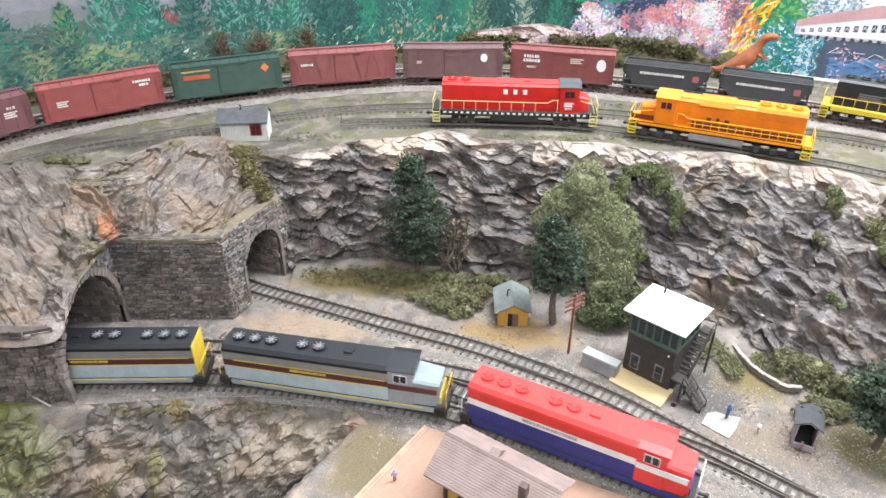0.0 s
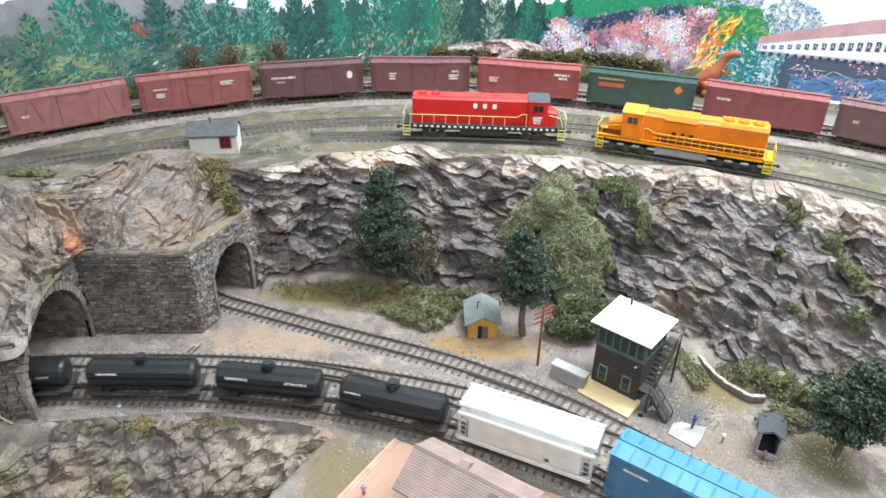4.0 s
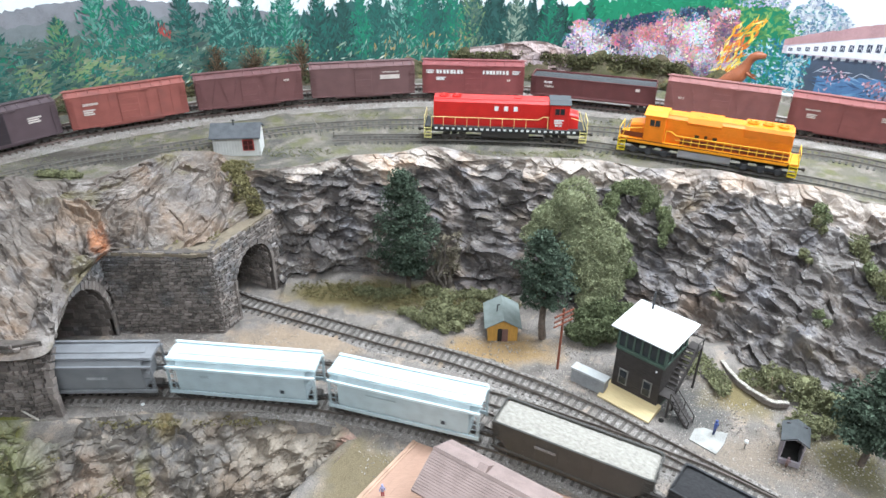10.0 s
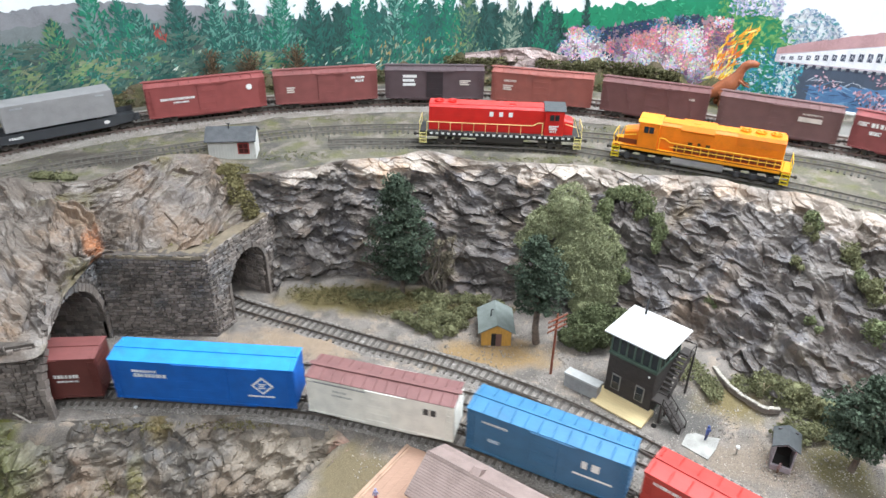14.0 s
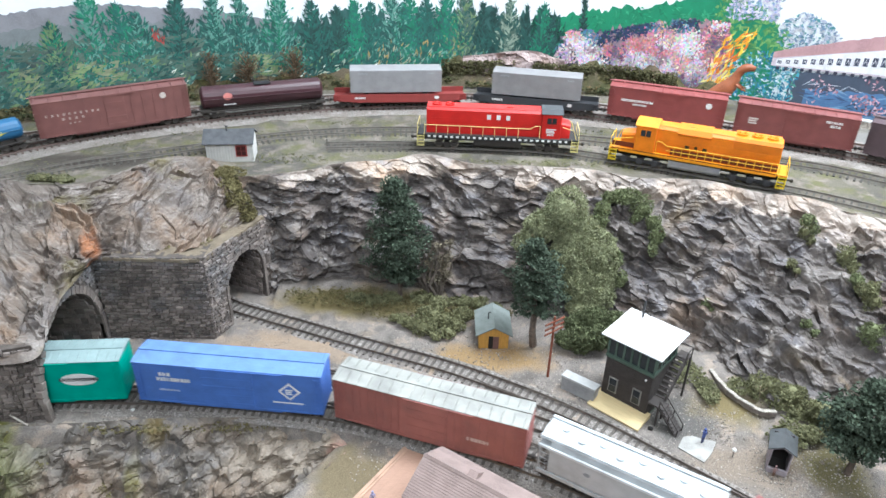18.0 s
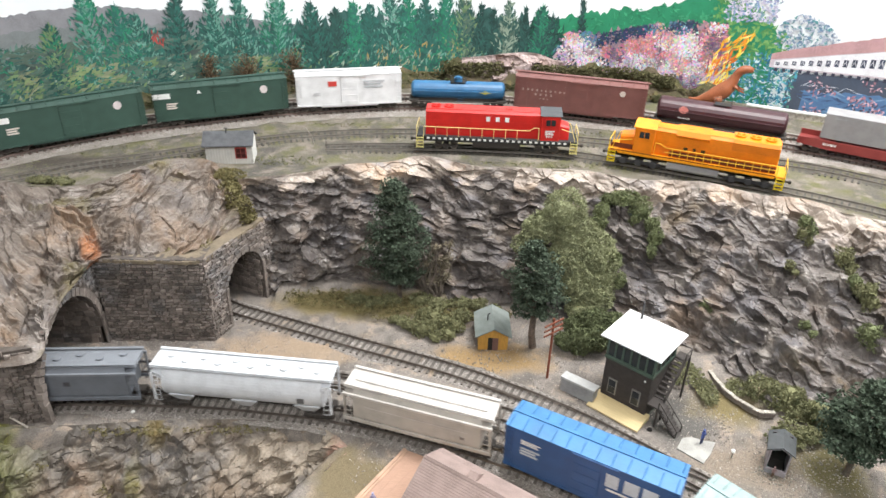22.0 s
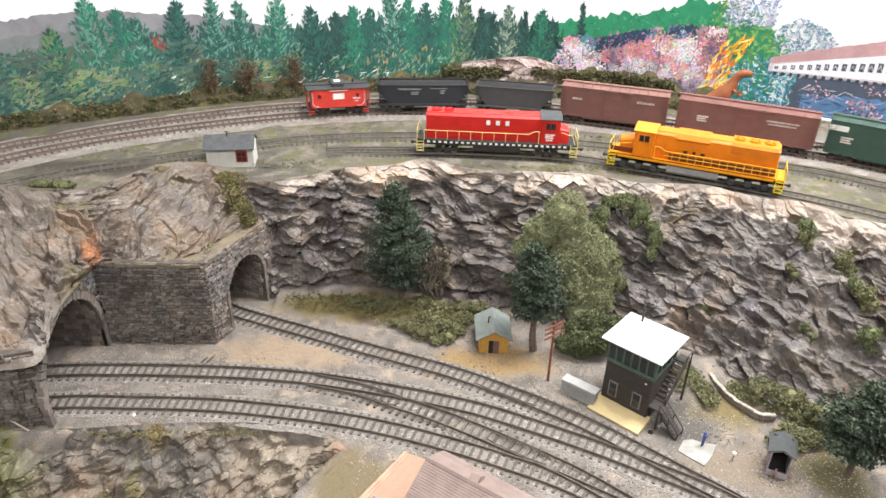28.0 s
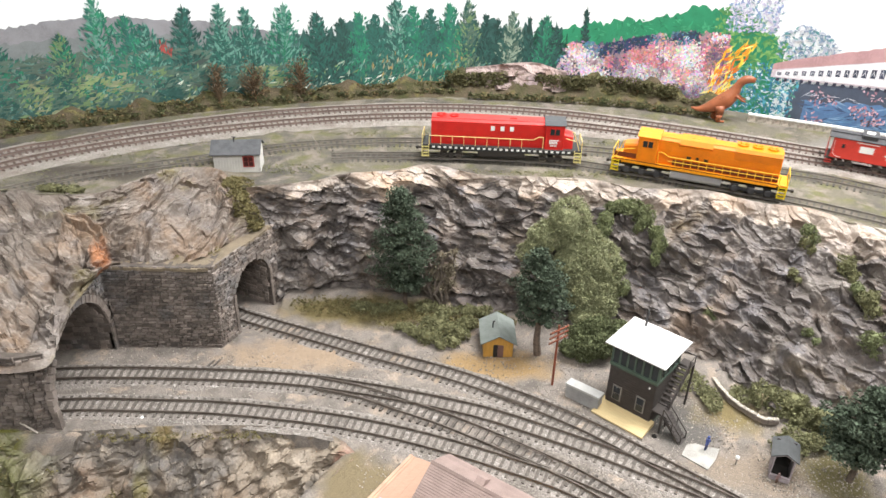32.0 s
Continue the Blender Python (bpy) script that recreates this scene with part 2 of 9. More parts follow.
def blend_ground(name, layers, bump=0.6, grain=1200.0, contrast=0.38):
    """Layers of (colour, noise scale, low, high, (x, y, radius x, radius y) or None), laid over one another."""
    m = bpy.data.materials.new(name)
    m.use_nodes = True
    t = m.node_tree
    b = t.nodes["Principled BSDF"]
    b.inputs["Roughness"].default_value = 0.95
    b.inputs["Specular IOR Level"].default_value = 0.15
    co = t.nodes.new("ShaderNodeTexCoord").outputs["Object"]

    def noise_fac(s, d=5):
        n = t.nodes.new("ShaderNodeTexNoise")
        n.inputs["Scale"].default_value, n.inputs["Detail"].default_value = s, d
        t.links.new(co, n.inputs["Vector"])
        return n.outputs["Fac"]

    def ranged(v, lo, hi, a=0.0, c=1.0):
        r = t.nodes.new("ShaderNodeMapRange")
        for k, x in (("From Min", lo), ("From Max", hi), ("To Min", a), ("To Max", c)):
            r.inputs[k].default_value = x
        t.links.new(v, r.inputs["Value"])
        return r.outputs[0]

    def math_node(op, a, c):
        k = t.nodes.new("ShaderNodeMath")
        k.operation = op
        for i, x in enumerate((a, c)):
            if isinstance(x, float):
                k.inputs[i].default_value = x
            else:
                t.links.new(x, k.inputs[i])
        return k.outputs[0]

    col = None
    for c, s, lo, hi, spot in layers:
        if col is None:
            rgb = t.nodes.new("ShaderNodeRGB")
            rgb.outputs[0].default_value = (*c, 1)
            col = rgb.outputs[0]
            continue
        f = noise_fac(s)
        if spot:
            mp = t.nodes.new("ShaderNodeMapping")
            mp.inputs["Location"].default_value = (-spot[0] / spot[2], -spot[1] / spot[3], 0)
            mp.inputs["Scale"].default_value = (1 / spot[2], 1 / spot[3], 0)
            t.links.new(co, mp.inputs[0])
            ln = t.nodes.new("ShaderNodeVectorMath")
            ln.operation = "LENGTH"
            t.links.new(mp.outputs[0], ln.inputs[0])
            f = math_node("ADD", f, ranged(ln.outputs["Value"], 0.3, 1.3, 0.35, -0.6))
        x = t.nodes.new("ShaderNodeMix")
        x.data_type = "RGBA"
        t.links.new(ranged(f, lo, hi), x.inputs["Factor"])
        t.links.new(col, x.inputs[6])
        x.inputs[7].default_value = (*c, 1)
        col = x.outputs[2]
    g = noise_fac(grain, 3)
    h = t.nodes.new("ShaderNodeMix")
    h.data_type, h.blend_type = "RGBA", "MULTIPLY"
    h.inputs["Factor"].default_value = 1.0
    t.links.new(col, h.inputs[6])
    sc = t.nodes.new("ShaderNodeCombineColor")
    gr = ranged(g, 0.3, 0.7, 1 - contrast, 1 + contrast)
    for i in range(3):
        t.links.new(gr, sc.inputs[i])
    t.links.new(sc.outputs[0], h.inputs[7])
    t.links.new(h.outputs[2], b.inputs["Base Color"])
    bp = t.nodes.new("ShaderNodeBump")
    bp.inputs["Strength"].default_value, bp.inputs["Distance"].default_value = bump, 0.0015
    t.links.new(g, bp.inputs["Height"])
    t.links.new(bp.outputs[0], b.inputs["Normal"])
    return m


M_GROUND = blend_ground("lower_ground", [
    ((0.265, 0.235, 0.21), 1, 0, 1, None),
    ((0.165, 0.147, 0.132), 45, 0.42, 0.66, None),
    ((0.38, 0.31, 0.25), 60, 0.52, 0.68, None),
    ((0.21, 0.17, 0.105), 40, 0.25, 0.70, (-0.070, 0.470, 0.05, 0.06)),
    # Brown ground by the open hut, with its shade put into the colour.
    ((0.245, 0.20, 0.158), 30, 0.40, 0.80, (0.30, 0.505, 0.11, 0.05)),
    ((0.155, 0.135, 0.07), 30, 0.42, 0.80, (0.37, 0.50, 0.05, 0.06)),
    ((0.38, 0.26, 0.135), 30, 0.40, 0.85, (0.06, 0.648, 0.13, 0.042)),
    ((0.36, 0.275, 0.20), 40, 0.40, 0.85, (-0.16, 0.66, 0.14, 0.05)),
    ((0.13, 0.122, 0.112), 25, 0.32, 0.75, (0.248, 0.562, 0.055, 0.05)),
    ((0.19, 0.155, 0.075), 30, 0.40, 0.8, (-0.09, 0.745, 0.16, 0.045)),
    ((0.20, 0.16, 0.08), 30, 0.45, 0.85, (0.30, 0.585, 0.06, 0.05)),
    ((0.17, 0.17, 0.05), 20, 0.5, 0.7, (-0.46, 0.52, 0.09, 0.05)),
])
M_DECK = blend_ground("upper_ground", [
    ((0.165, 0.150, 0.118), 1, 0, 1, None),
    ((0.105, 0.098, 0.088), 16, 0.42, 0.66, None),
    ((0.150, 0.145, 0.075), 34, 0.48, 0.66, None),
    ((0.29, 0.26, 0.225), 26, 0.58, 0.75, None),
    ((0.25, 0.215, 0.185), 60, 0.50, 0.70, None),
    ((0.085, 0.074, 0.063), 40, 0.35, 0.80, (-0.43, 0.825, 0.17, 0.035)),
    ((0.25, 0.238, 0.222), 20, 0.30, 0.70, (0.60, 0.96, 0.17, 0.08)),
    ((0.085, 0.076, 0.066), 40, 0.40, 0.85, (-0.02, 0.905, 0.20, 0.028)),
])
M_BALLAST = blend_ground("ballast", [((0.31, 0.283, 0.255), 1, 0, 1, None), ((0.24, 0.205, 0.18), 40, 0.45, 0.7, None), ((0.40, 0.36, 0.33), 90, 0.52, 0.70, None)], 0.9, 900)
M_BALLAST_LOW = blend_ground("cinder_ballast", [((0.285, 0.258, 0.235), 1, 0, 1, None), ((0.20, 0.18, 0.162), 30, 0.45, 0.68, None), ((0.40, 0.37, 0.345), 200, 0.56, 0.68, None)], 0.9, 800, 0.45)


def rock_paint(name, base, pale, dark, moss, moss_amount=0.62, rust=None, gloss=0.5, stains=()):
    m = blend_ground(name, [
        (base, 1, 0, 1, None), (dark, 18, 0.45, 0.68, None), (pale, 26, 0.55, 0.72, None),
        ((base[0] * 1.35, base[1] * 1.15, base[2] * 0.95), 14, 0.5, 0.66, None), ((base[0] * .95, base[1], base[2] * 1.1), 30, .54, .66, None), ((pale[0] * 1.15, pale[1] * 1.12, pale[2] * 1.1), 55, .60, .72, None), (moss, 16, moss_amount, moss_amount + 0.12, None)] + ([((0.44, 0.19, 0.085), 70, 0.45, 0.95, rust)] if rust else []) + list(stains), 0.22, 420, 0.2)
    t = m.node_tree
    b = t.nodes["Principled BSDF"]
    b.inputs["Roughness"].default_value = gloss
    b.inputs["Specular IOR Level"].default_value = 0.4
    # ridge highlights put into the colour: paler where the mesh is convex
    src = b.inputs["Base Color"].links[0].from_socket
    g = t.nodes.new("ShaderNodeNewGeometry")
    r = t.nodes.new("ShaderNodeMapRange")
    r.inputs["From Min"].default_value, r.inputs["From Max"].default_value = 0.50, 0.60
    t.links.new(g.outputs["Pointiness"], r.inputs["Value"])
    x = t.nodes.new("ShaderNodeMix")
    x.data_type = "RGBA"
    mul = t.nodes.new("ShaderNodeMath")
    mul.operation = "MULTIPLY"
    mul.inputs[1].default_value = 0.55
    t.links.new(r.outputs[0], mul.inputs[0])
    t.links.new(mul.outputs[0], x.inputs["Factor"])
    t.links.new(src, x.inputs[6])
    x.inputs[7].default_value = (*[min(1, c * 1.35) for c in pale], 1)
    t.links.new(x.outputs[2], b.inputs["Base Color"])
    return m


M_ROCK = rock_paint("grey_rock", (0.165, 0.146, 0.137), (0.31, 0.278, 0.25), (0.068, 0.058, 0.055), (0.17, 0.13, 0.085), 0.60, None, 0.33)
# Paler tan copy of the wall rock: brightness of the top edge put into colour.
M_ROCK_LIP = rock_paint("bright_tan_rock_lip", (0.37, 0.31, 0.265), (0.55, 0.49, 0.43), (0.19, 0.16, 0.14), (0.24, 0.17, 0.12), 0.60)
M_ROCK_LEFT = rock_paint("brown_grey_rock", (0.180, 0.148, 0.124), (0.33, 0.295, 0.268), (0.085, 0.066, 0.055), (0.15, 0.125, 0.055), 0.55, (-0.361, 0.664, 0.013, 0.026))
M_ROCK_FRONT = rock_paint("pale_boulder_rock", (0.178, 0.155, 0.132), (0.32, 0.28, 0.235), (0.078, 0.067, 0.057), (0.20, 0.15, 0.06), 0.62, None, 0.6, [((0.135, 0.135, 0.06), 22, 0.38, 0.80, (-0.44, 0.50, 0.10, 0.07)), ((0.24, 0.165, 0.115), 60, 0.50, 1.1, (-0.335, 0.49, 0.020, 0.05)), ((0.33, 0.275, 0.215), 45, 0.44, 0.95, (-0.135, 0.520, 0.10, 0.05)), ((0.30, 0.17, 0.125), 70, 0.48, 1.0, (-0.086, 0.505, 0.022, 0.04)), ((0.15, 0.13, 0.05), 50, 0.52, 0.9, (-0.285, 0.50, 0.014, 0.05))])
M_STONE = paint("tunnel_stone", (0.182, 0.154, 0.136), 0.6, vary=0.42, scale=40, bump=0.8, dirt=0.42, dirt_colour=(0.19, 0.20, 0.215), island=0.42)
M_STONE_TOP = paint("tunnel_coping", (0.21, 0.170, 0.120), 0.9, vary=0.25, scale=60, bump=0.6)
M_MORTAR = paint("dark_mortar", (0.11, 0.092, 0.08), 0.95, vary=0.3)


# ---- rock relief ----
def scatter(i, j, seed):
    """A repeatable random number from 0 to 1 for each whole-number pair."""
    h = np.sin(i * 127.1 + j * 311.7 + seed * 74.7) * 43758.5453
    return h - np.floor(h)


def facets(u, v, size, stretch, lean, seed, tilt, lift, droop=0.0, pillow=0.0):
    """Broken slabs: the nearest of scattered seeds gives each point its own tilted plane, leaning out at its foot by droop."""
    c, s = math.cos(lean), math.sin(lean)
    a, b = (u * c + v * s) / stretch / size, (-u * s + v * c) / size
    a, b = a + .5 * creases(a * .8, b * .8, seed + 1), b + .5 * creases(a * .8, b * .8, seed + 2)
    ia, ib = np.floor(a), np.floor(b)
    best, out = np.full(u.shape, 1e9), np.zeros(u.shape)
    for di in (-1, 0, 1):
        for dj in (-1, 0, 1):
            i, j = ia + di, ib + dj
            x, y = a - i - scatter(i, j, seed), b - j - scatter(i, j, seed + 3)
            d = x * x + y * y
            plane = lift * (2 * scatter(i, j, seed + 5) - 1) + size * 2 * tilt * ((2 * scatter(i, j, seed + 7) - 1) * x + (2 * scatter(i, j, seed + 9) - 1) * y)
            plane = plane + size * droop * y * (.3 + 1.4 * scatter(i, j, seed + 11)) - pillow * size * d
            out, best = np.where(d < best, plane, out), np.minimum(d, best)
    return out


def creases(a, b, seed):
    """Flat triangles between lattice points of random height, from -1 to 1."""
    i, j = np.floor(a), np.floor(b)
    x, y = a - i, b - j
    h = lambda p, q: scatter(p, q, seed) * 2 - 1
    low = h(i, j) + x * (h(i + 1, j) - h(i, j)) + y * (h(i, j + 1) - h(i, j))
    up = h(i + 1, j + 1) + (1 - x) * (h(i, j + 1) - h(i + 1, j + 1)) + (1 - y) * (h(i + 1, j) - h(i + 1, j + 1))
    return np.where(x + y < 1, low, up)


def crumple(u, v, size, stretch, lean, seed, amp):
    """Crumpled sheet: straight ridges and sharp valleys."""
    c, s = math.cos(lean), math.sin(lean)
    a, b = (u * c + v * s) / stretch / size, (-u * s + v * c) / size
    p, q = a + .7 * creases(a * .6, b * .6, seed + 21), b + .7 * creases(a * .6, b * .6, seed + 22)
    t = creases(p, q, seed)
    w = creases(p * .8 + .5 * q, q * .8 - .5 * p, seed + 4)
    return amp * (.5 * t + 1.1 * np.abs(w) - .8 * np.abs(t - .3 * w))


def foil(u, v, size, stretch, lean, seed, amp, sharp=1.0):
    """Crushed foil: flat-sided peaks with sharp valleys between them, and flat-sided hollows with sharp ridges."""
    c, s = math.cos(lean), math.sin(lean)
    a, b = (u * c + v * s) / stretch / size, (-u * s + v * c) / size
    a, b = a + .35 * creases(a * .7, b * .7, seed + 31), b + .35 * creases(a * .7, b * .7, seed + 32)
    out = 0.0
    for turn, k in ((1, 0), (-1, 50)):
        p, q = a * (1 if k == 0 else 1.17) + k * .37, b * (1 if k == 0 else 1.17) - k * .21
        ip, iq = np.floor(p), np.floor(q)
        best = np.full(u.shape, -1e9)
        for di in (-1, 0, 1):
            for dj in (-1, 0, 1):
                i, j = ip + di, iq + dj
                x, y = p - i - scatter(i, j, seed + k), q - j - scatter(i, j, seed + k + 3)
                th = 3.14 * scatter(i, j, seed + k + 5)
                ct, st = np.cos(th), np.sin(th)
                w1, w2 = .35 + 1.3 * scatter(i, j, seed + k + 7), .35 + .9 * scatter(i, j, seed + k + 9)
                best = np.maximum(best, .7 * scatter(i, j, seed + k + 11) - sharp * (w1 * np.abs(x * ct + y * st) + w2 * np.abs(y * ct - x * st)))
        out = out + turn * best
    return amp * out


def swell(p, scale, seed=0.0):
    """Smooth noise for an array of points, four octaves."""
    p, out, amp = np.asarray(p) * scale, 0.0, 1.0
    for k in range(4):
        q = p * 2.1 ** k + seed * 1.37 + k * 11.3
        f = np.floor(q)
        w = q - f
        w = w * w * (3 - 2 * w)
        tot = 0.0
        for dx in (0, 1):
            for dy in (0, 1):
                for dz in (0, 1):
                    h = scatter(f[:, 0] + dx + 57 * (f[:, 2] + dz), f[:, 1] + dy, seed + k)
                    tot = tot + h * (w[:, 0] if dx else 1 - w[:, 0]) * (w[:, 1] if dy else 1 - w[:, 1]) * (w[:, 2] if dz else 1 - w[:, 2])
        out, amp = out + amp * (2 * tot - 1), amp * 0.5
    return out


def grid_mesh(name, pts, material, smooth=False):
    nu, nv = pts.shape[:2]
    me = bpy.data.meshes.new(name)
    idx = np.arange(nu * nv).reshape(nu, nv)
    quads = np.stack([idx[:-1, :-1], idx[1:, :-1], idx[1:, 1:], idx[:-1, 1:]], -1).reshape(-1, 4)
    me.from_pydata(pts.reshape(-1, 3).tolist(), [], quads.tolist())
    if smooth:
        me.polygons.foreach_set("use_smooth", [True] * len(me.polygons))
    me.materials.append(material)
    return me


def along(pts, n):
    """n points at even steps along a smooth line through pts (of any dimension)."""
    c = curve(pts, 16)
    s = np.r_[0, np.cumsum(np.linalg.norm(np.diff(c, axis=0), axis=1))]
    g = np.linspace(0, s[-1], n)
    return np.stack([np.interp(g, s, c[:, k]) for k in range(c.shape[1])], 1), s[-1]


def rock_sheet(name, top, bottom, nu, nv, material, relief, bulge=0.0, seed=0, belly=0.0, lip=None, crush=(), hem=False):
    """A rock surface between two lines, pushed out along its own normal. relief: rows of (size, stretch, lean, tilt, lift, fold, droop)."""
    a, la = along(top, nu)
    b, lb = along(bottom, nu)
    v = np.linspace(0, 1, nv)
    p = a[:, None] * (1 - v[None, :, None]) + b[:, None] * v[None, :, None]
    du, dv = np.gradient(p, axis=0), np.gradient(p, axis=1)
    nrm = np.cross(dv, du)
    nrm /= np.linalg.norm(nrm, axis=2, keepdims=True) + 1e-9
    for k in range(3):
        for _ in range(6):
            nrm[1:-1, :, k] = (nrm[:-2, :, k] + nrm[1:-1, :, k] + nrm[2:, :, k]) / 3
    height = np.linalg.norm(a - b, axis=1).mean()
    uu, vv = np.meshgrid(np.linspace(0, max(la, lb), nu), v * height, indexing="ij")
    d = np.zeros((nu, nv))
    for i, (size, stretch, lean, tilt, lift, fold, droop, *pillow) in enumerate(relief):
        if lift:
            d += facets(uu, vv, size, stretch, lean, seed * 17 + i, tilt, lift, droop, *pillow)
        d += crumple(uu, vv, size, stretch, lean, seed * 13 + i, fold)
    for i, (size, stretch, lean, amp, *sharp) in enumerate(crush):
        d += foil(uu, vv, size, stretch, lean, seed * 11 + 7 * i, amp, *sharp)
    if bulge:
        d += bulge * swell(p.reshape(-1, 3), 14, seed).reshape(nu, nv)
    d += belly * np.sin(np.pi * v)[None, :]
    d *= np.clip(np.minimum(v, 1) * 12, 0.25, 1)[None, :]
    if hem:
        held = np.clip((1 - v) * 9, 0.12, 1)[None, :]
        d = d * held + .003 * (1 - held)
    me = grid_mesh(name, p + nrm * d[..., None], material)
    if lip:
        # tan along the top edge, ragged below; the top's brightness put into its colour
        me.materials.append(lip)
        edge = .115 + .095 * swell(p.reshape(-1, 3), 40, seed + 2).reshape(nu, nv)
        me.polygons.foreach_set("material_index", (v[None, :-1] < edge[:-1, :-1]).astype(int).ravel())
    return tagged(new(name, me), kind="structure")


ROCK_TOP = [(-.232, .775), (-.190, .785), (-.155, .807), (-.116, .818), (-.063, .843), (-.021, .852), (.043, .835), (.111, .828), (.179, .822), (.244, .807), (.308, .795), (.369, .780), (.411, .757), (.447, .738), (.485, .70), (.54, .62), (.60, .48), (.64, .25), (.66, -.1), (.66, -.6)]
ROCK_FOOT = [(-.205, .772), (-.185, .777), (-.131, .782), (-.08, .775), (-.035, .765), (.02, .752), (.07, .742), (.125, .728), (.197, .700), (.262, .665), (.305, .632), (.350, .592), (.400, .560), (.445, .535), (.49, .50), (.53, .44), (.56, .34), (.58, .15), (.60, -.1), (.60, -.6)]
top3 = [(x, y, HIGH + 0.004 + 0.003 * math.sin(9 * i)) for i, (x, y) in enumerate(ROCK_TOP)]
foot3 = [(x, y, -0.008) for x, y in ROCK_FOOT]
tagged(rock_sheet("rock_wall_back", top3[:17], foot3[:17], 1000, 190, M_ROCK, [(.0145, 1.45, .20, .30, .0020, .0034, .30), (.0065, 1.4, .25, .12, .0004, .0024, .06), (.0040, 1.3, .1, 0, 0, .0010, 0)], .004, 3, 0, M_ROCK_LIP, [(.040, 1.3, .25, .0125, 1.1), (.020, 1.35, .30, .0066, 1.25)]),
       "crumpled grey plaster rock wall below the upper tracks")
tagged(rock_sheet("rock_wall_side", top3[16:], foot3[16:], 120, 30, M_ROCK, [(.034, 2.2, .30, .10, .003, .008, .10)], .004, 5),
       "crumpled grey plaster rock along the side wall")

# ---- ground of the lower level: one sheet with the foreground bank ----
EDGE = curve([(-1.3, .52), (-.6, .505), (-.42, .520), (-.341, .528), (-.263, .539), (-.18, .543), (-.12, .537), (-.085, .515), (-.07, .47), (-.06, .40), (-.05, .30)], 8)


def bank(x, y):
    """How far a point of the ground lies down the foreground bank."""
    e = np.interp(x, EDGE[:, 0], EDGE[:, 1])
    corner = np.interp(y, [.40, .45, .47, .512, .54], [-.150, -.118, -.105, -.078, -.078])
    return np.clip(e - y, 0, 0.5) * np.clip((corner - .010 - x) / 0.02, 0, 1)


gx, gy = np.meshgrid(np.r_[np.linspace(-1.25, -.5, 40), np.linspace(-.495, .5, 300), np.linspace(.505, 1.25, 40)], np.linspace(.28, 1.22, 240), indexing="ij")
pts = np.stack([gx, gy, np.zeros_like(gx)], -1)
n1 = swell(pts.reshape(-1, 3), 22, 5).reshape(gx.shape)
n2 = swell(pts.reshape(-1, 3), 90, 9).reshape(gx.shape)
rise = np.clip((gy - np.interp(gx, [p[0] for p in ROCK_FOOT[:14]], [p[1] for p in ROCK_FOOT[:14]]) + .055) / .055, 0, 1) * (gx > -.2) * (gx < .45)
pts[..., 2] = -0.0052 + 0.0010 * n1 + 0.0005 * n2 - 2.6 * bank(gx, gy) - .02 * np.clip(bank(gx, gy) * 60, 0, 1) + 0.010 * rise ** 2
tagged(new("ground", grid_mesh("ground", pts, M_GROUND, True)), "gravel and dirt ground of the lower railway level", kind="structure")

# foreground bank of broken rock
rock_sheet("rock_bank_front", [(-.75, .490, .004), (-.6, .508, .0), (-.42, .524, -.002), (-.341, .531, -.003), (-.263, .541, -.003), (-.18, .545, -.003), (-.125, .540, -.003), (-.093, .530, -.003), (-.077, .512, -.004), (-.089, .492, -.004), (-.104, .470, -.005), (-.128, .435, -.006)],
           [(-.75, .40, -.11), (-.6, .42, -.12), (-.42, .446, -.12), (-.341, .455, -.12), (-.263, .466, -.12), (-.18, .475, -.11), (-.140, .478, -.09), (-.122, .476, -.06), (-.124, .462, -.055), (-.138, .445, -.060), (-.160, .415, -.065)],
           520, 110, M_ROCK_FRONT, [(.0190, 1.10, .15, .20, .0022, .0008, .1, .40), (.0085, 1.2, .1, .20, .0008, .0008, .1, .12)], .006, 8, .012, None, [(.0230, 1.10, .15, .0085, 1.3)])

# ---- upper deck ----
DECK_EDGE = [(-.66, -.6), (-.66, 0), (-.66, .35), (-.63, .62), (-.56, .72), (-.513, .757), (-.459, .75), (-.40, .757), (-.363, .783), (-.325, .818), (-.285, .828), (-.255, .80), (-.232, .782), *ROCK_TOP[1:15], (.56, .58), (.62, .4), (.66, .1), (.68, -.6)]
BACKDROP = [(-.99, -.6), (-.99, 0), (-.97, .35), (-.90, .60), (-.77, .81), (-.615, .947), (-.49, 1.018), (-.35, 1.096), (-.20, 1.153), (-.08, 1.190), (.05, 1.213), (.25, 1.20), (.42, 1.15), (.6, 1.065), (.8, .92), (.97, .68), (1.05, .35), (1.06, 0), (1.06, -.6)]
ea, _ = along(DECK_EDGE, 420)
ba, _ = along(BACKDROP, 420)
v = np.linspace(0, 1, 90)[None, :, None]
deck = np.concatenate([ea[:, None] * (1 - v) + ba[:, None] * v, np.zeros((420, 90, 1))], 2)
deck[..., 2] = HIGH - 0.0048 + 0.0008 * swell(deck.reshape(-1, 3), 24, 2).reshape(420, 90) + .004 * np.clip(1 - np.linspace(0, 1, 90) * 14, 0, 1)[None, :]
tagged(new("upper_ground", grid_mesh("upper_ground", deck, M_DECK, True)), "grey cinder and grass ground of the upper railway level", kind="structure")

# shelves that carry the lines on along the room, out of sight of the bend
M_PLY = paint("shelf_wood", (0.33, 0.24, 0.15), 0.7, streak=(40, 4, 40))
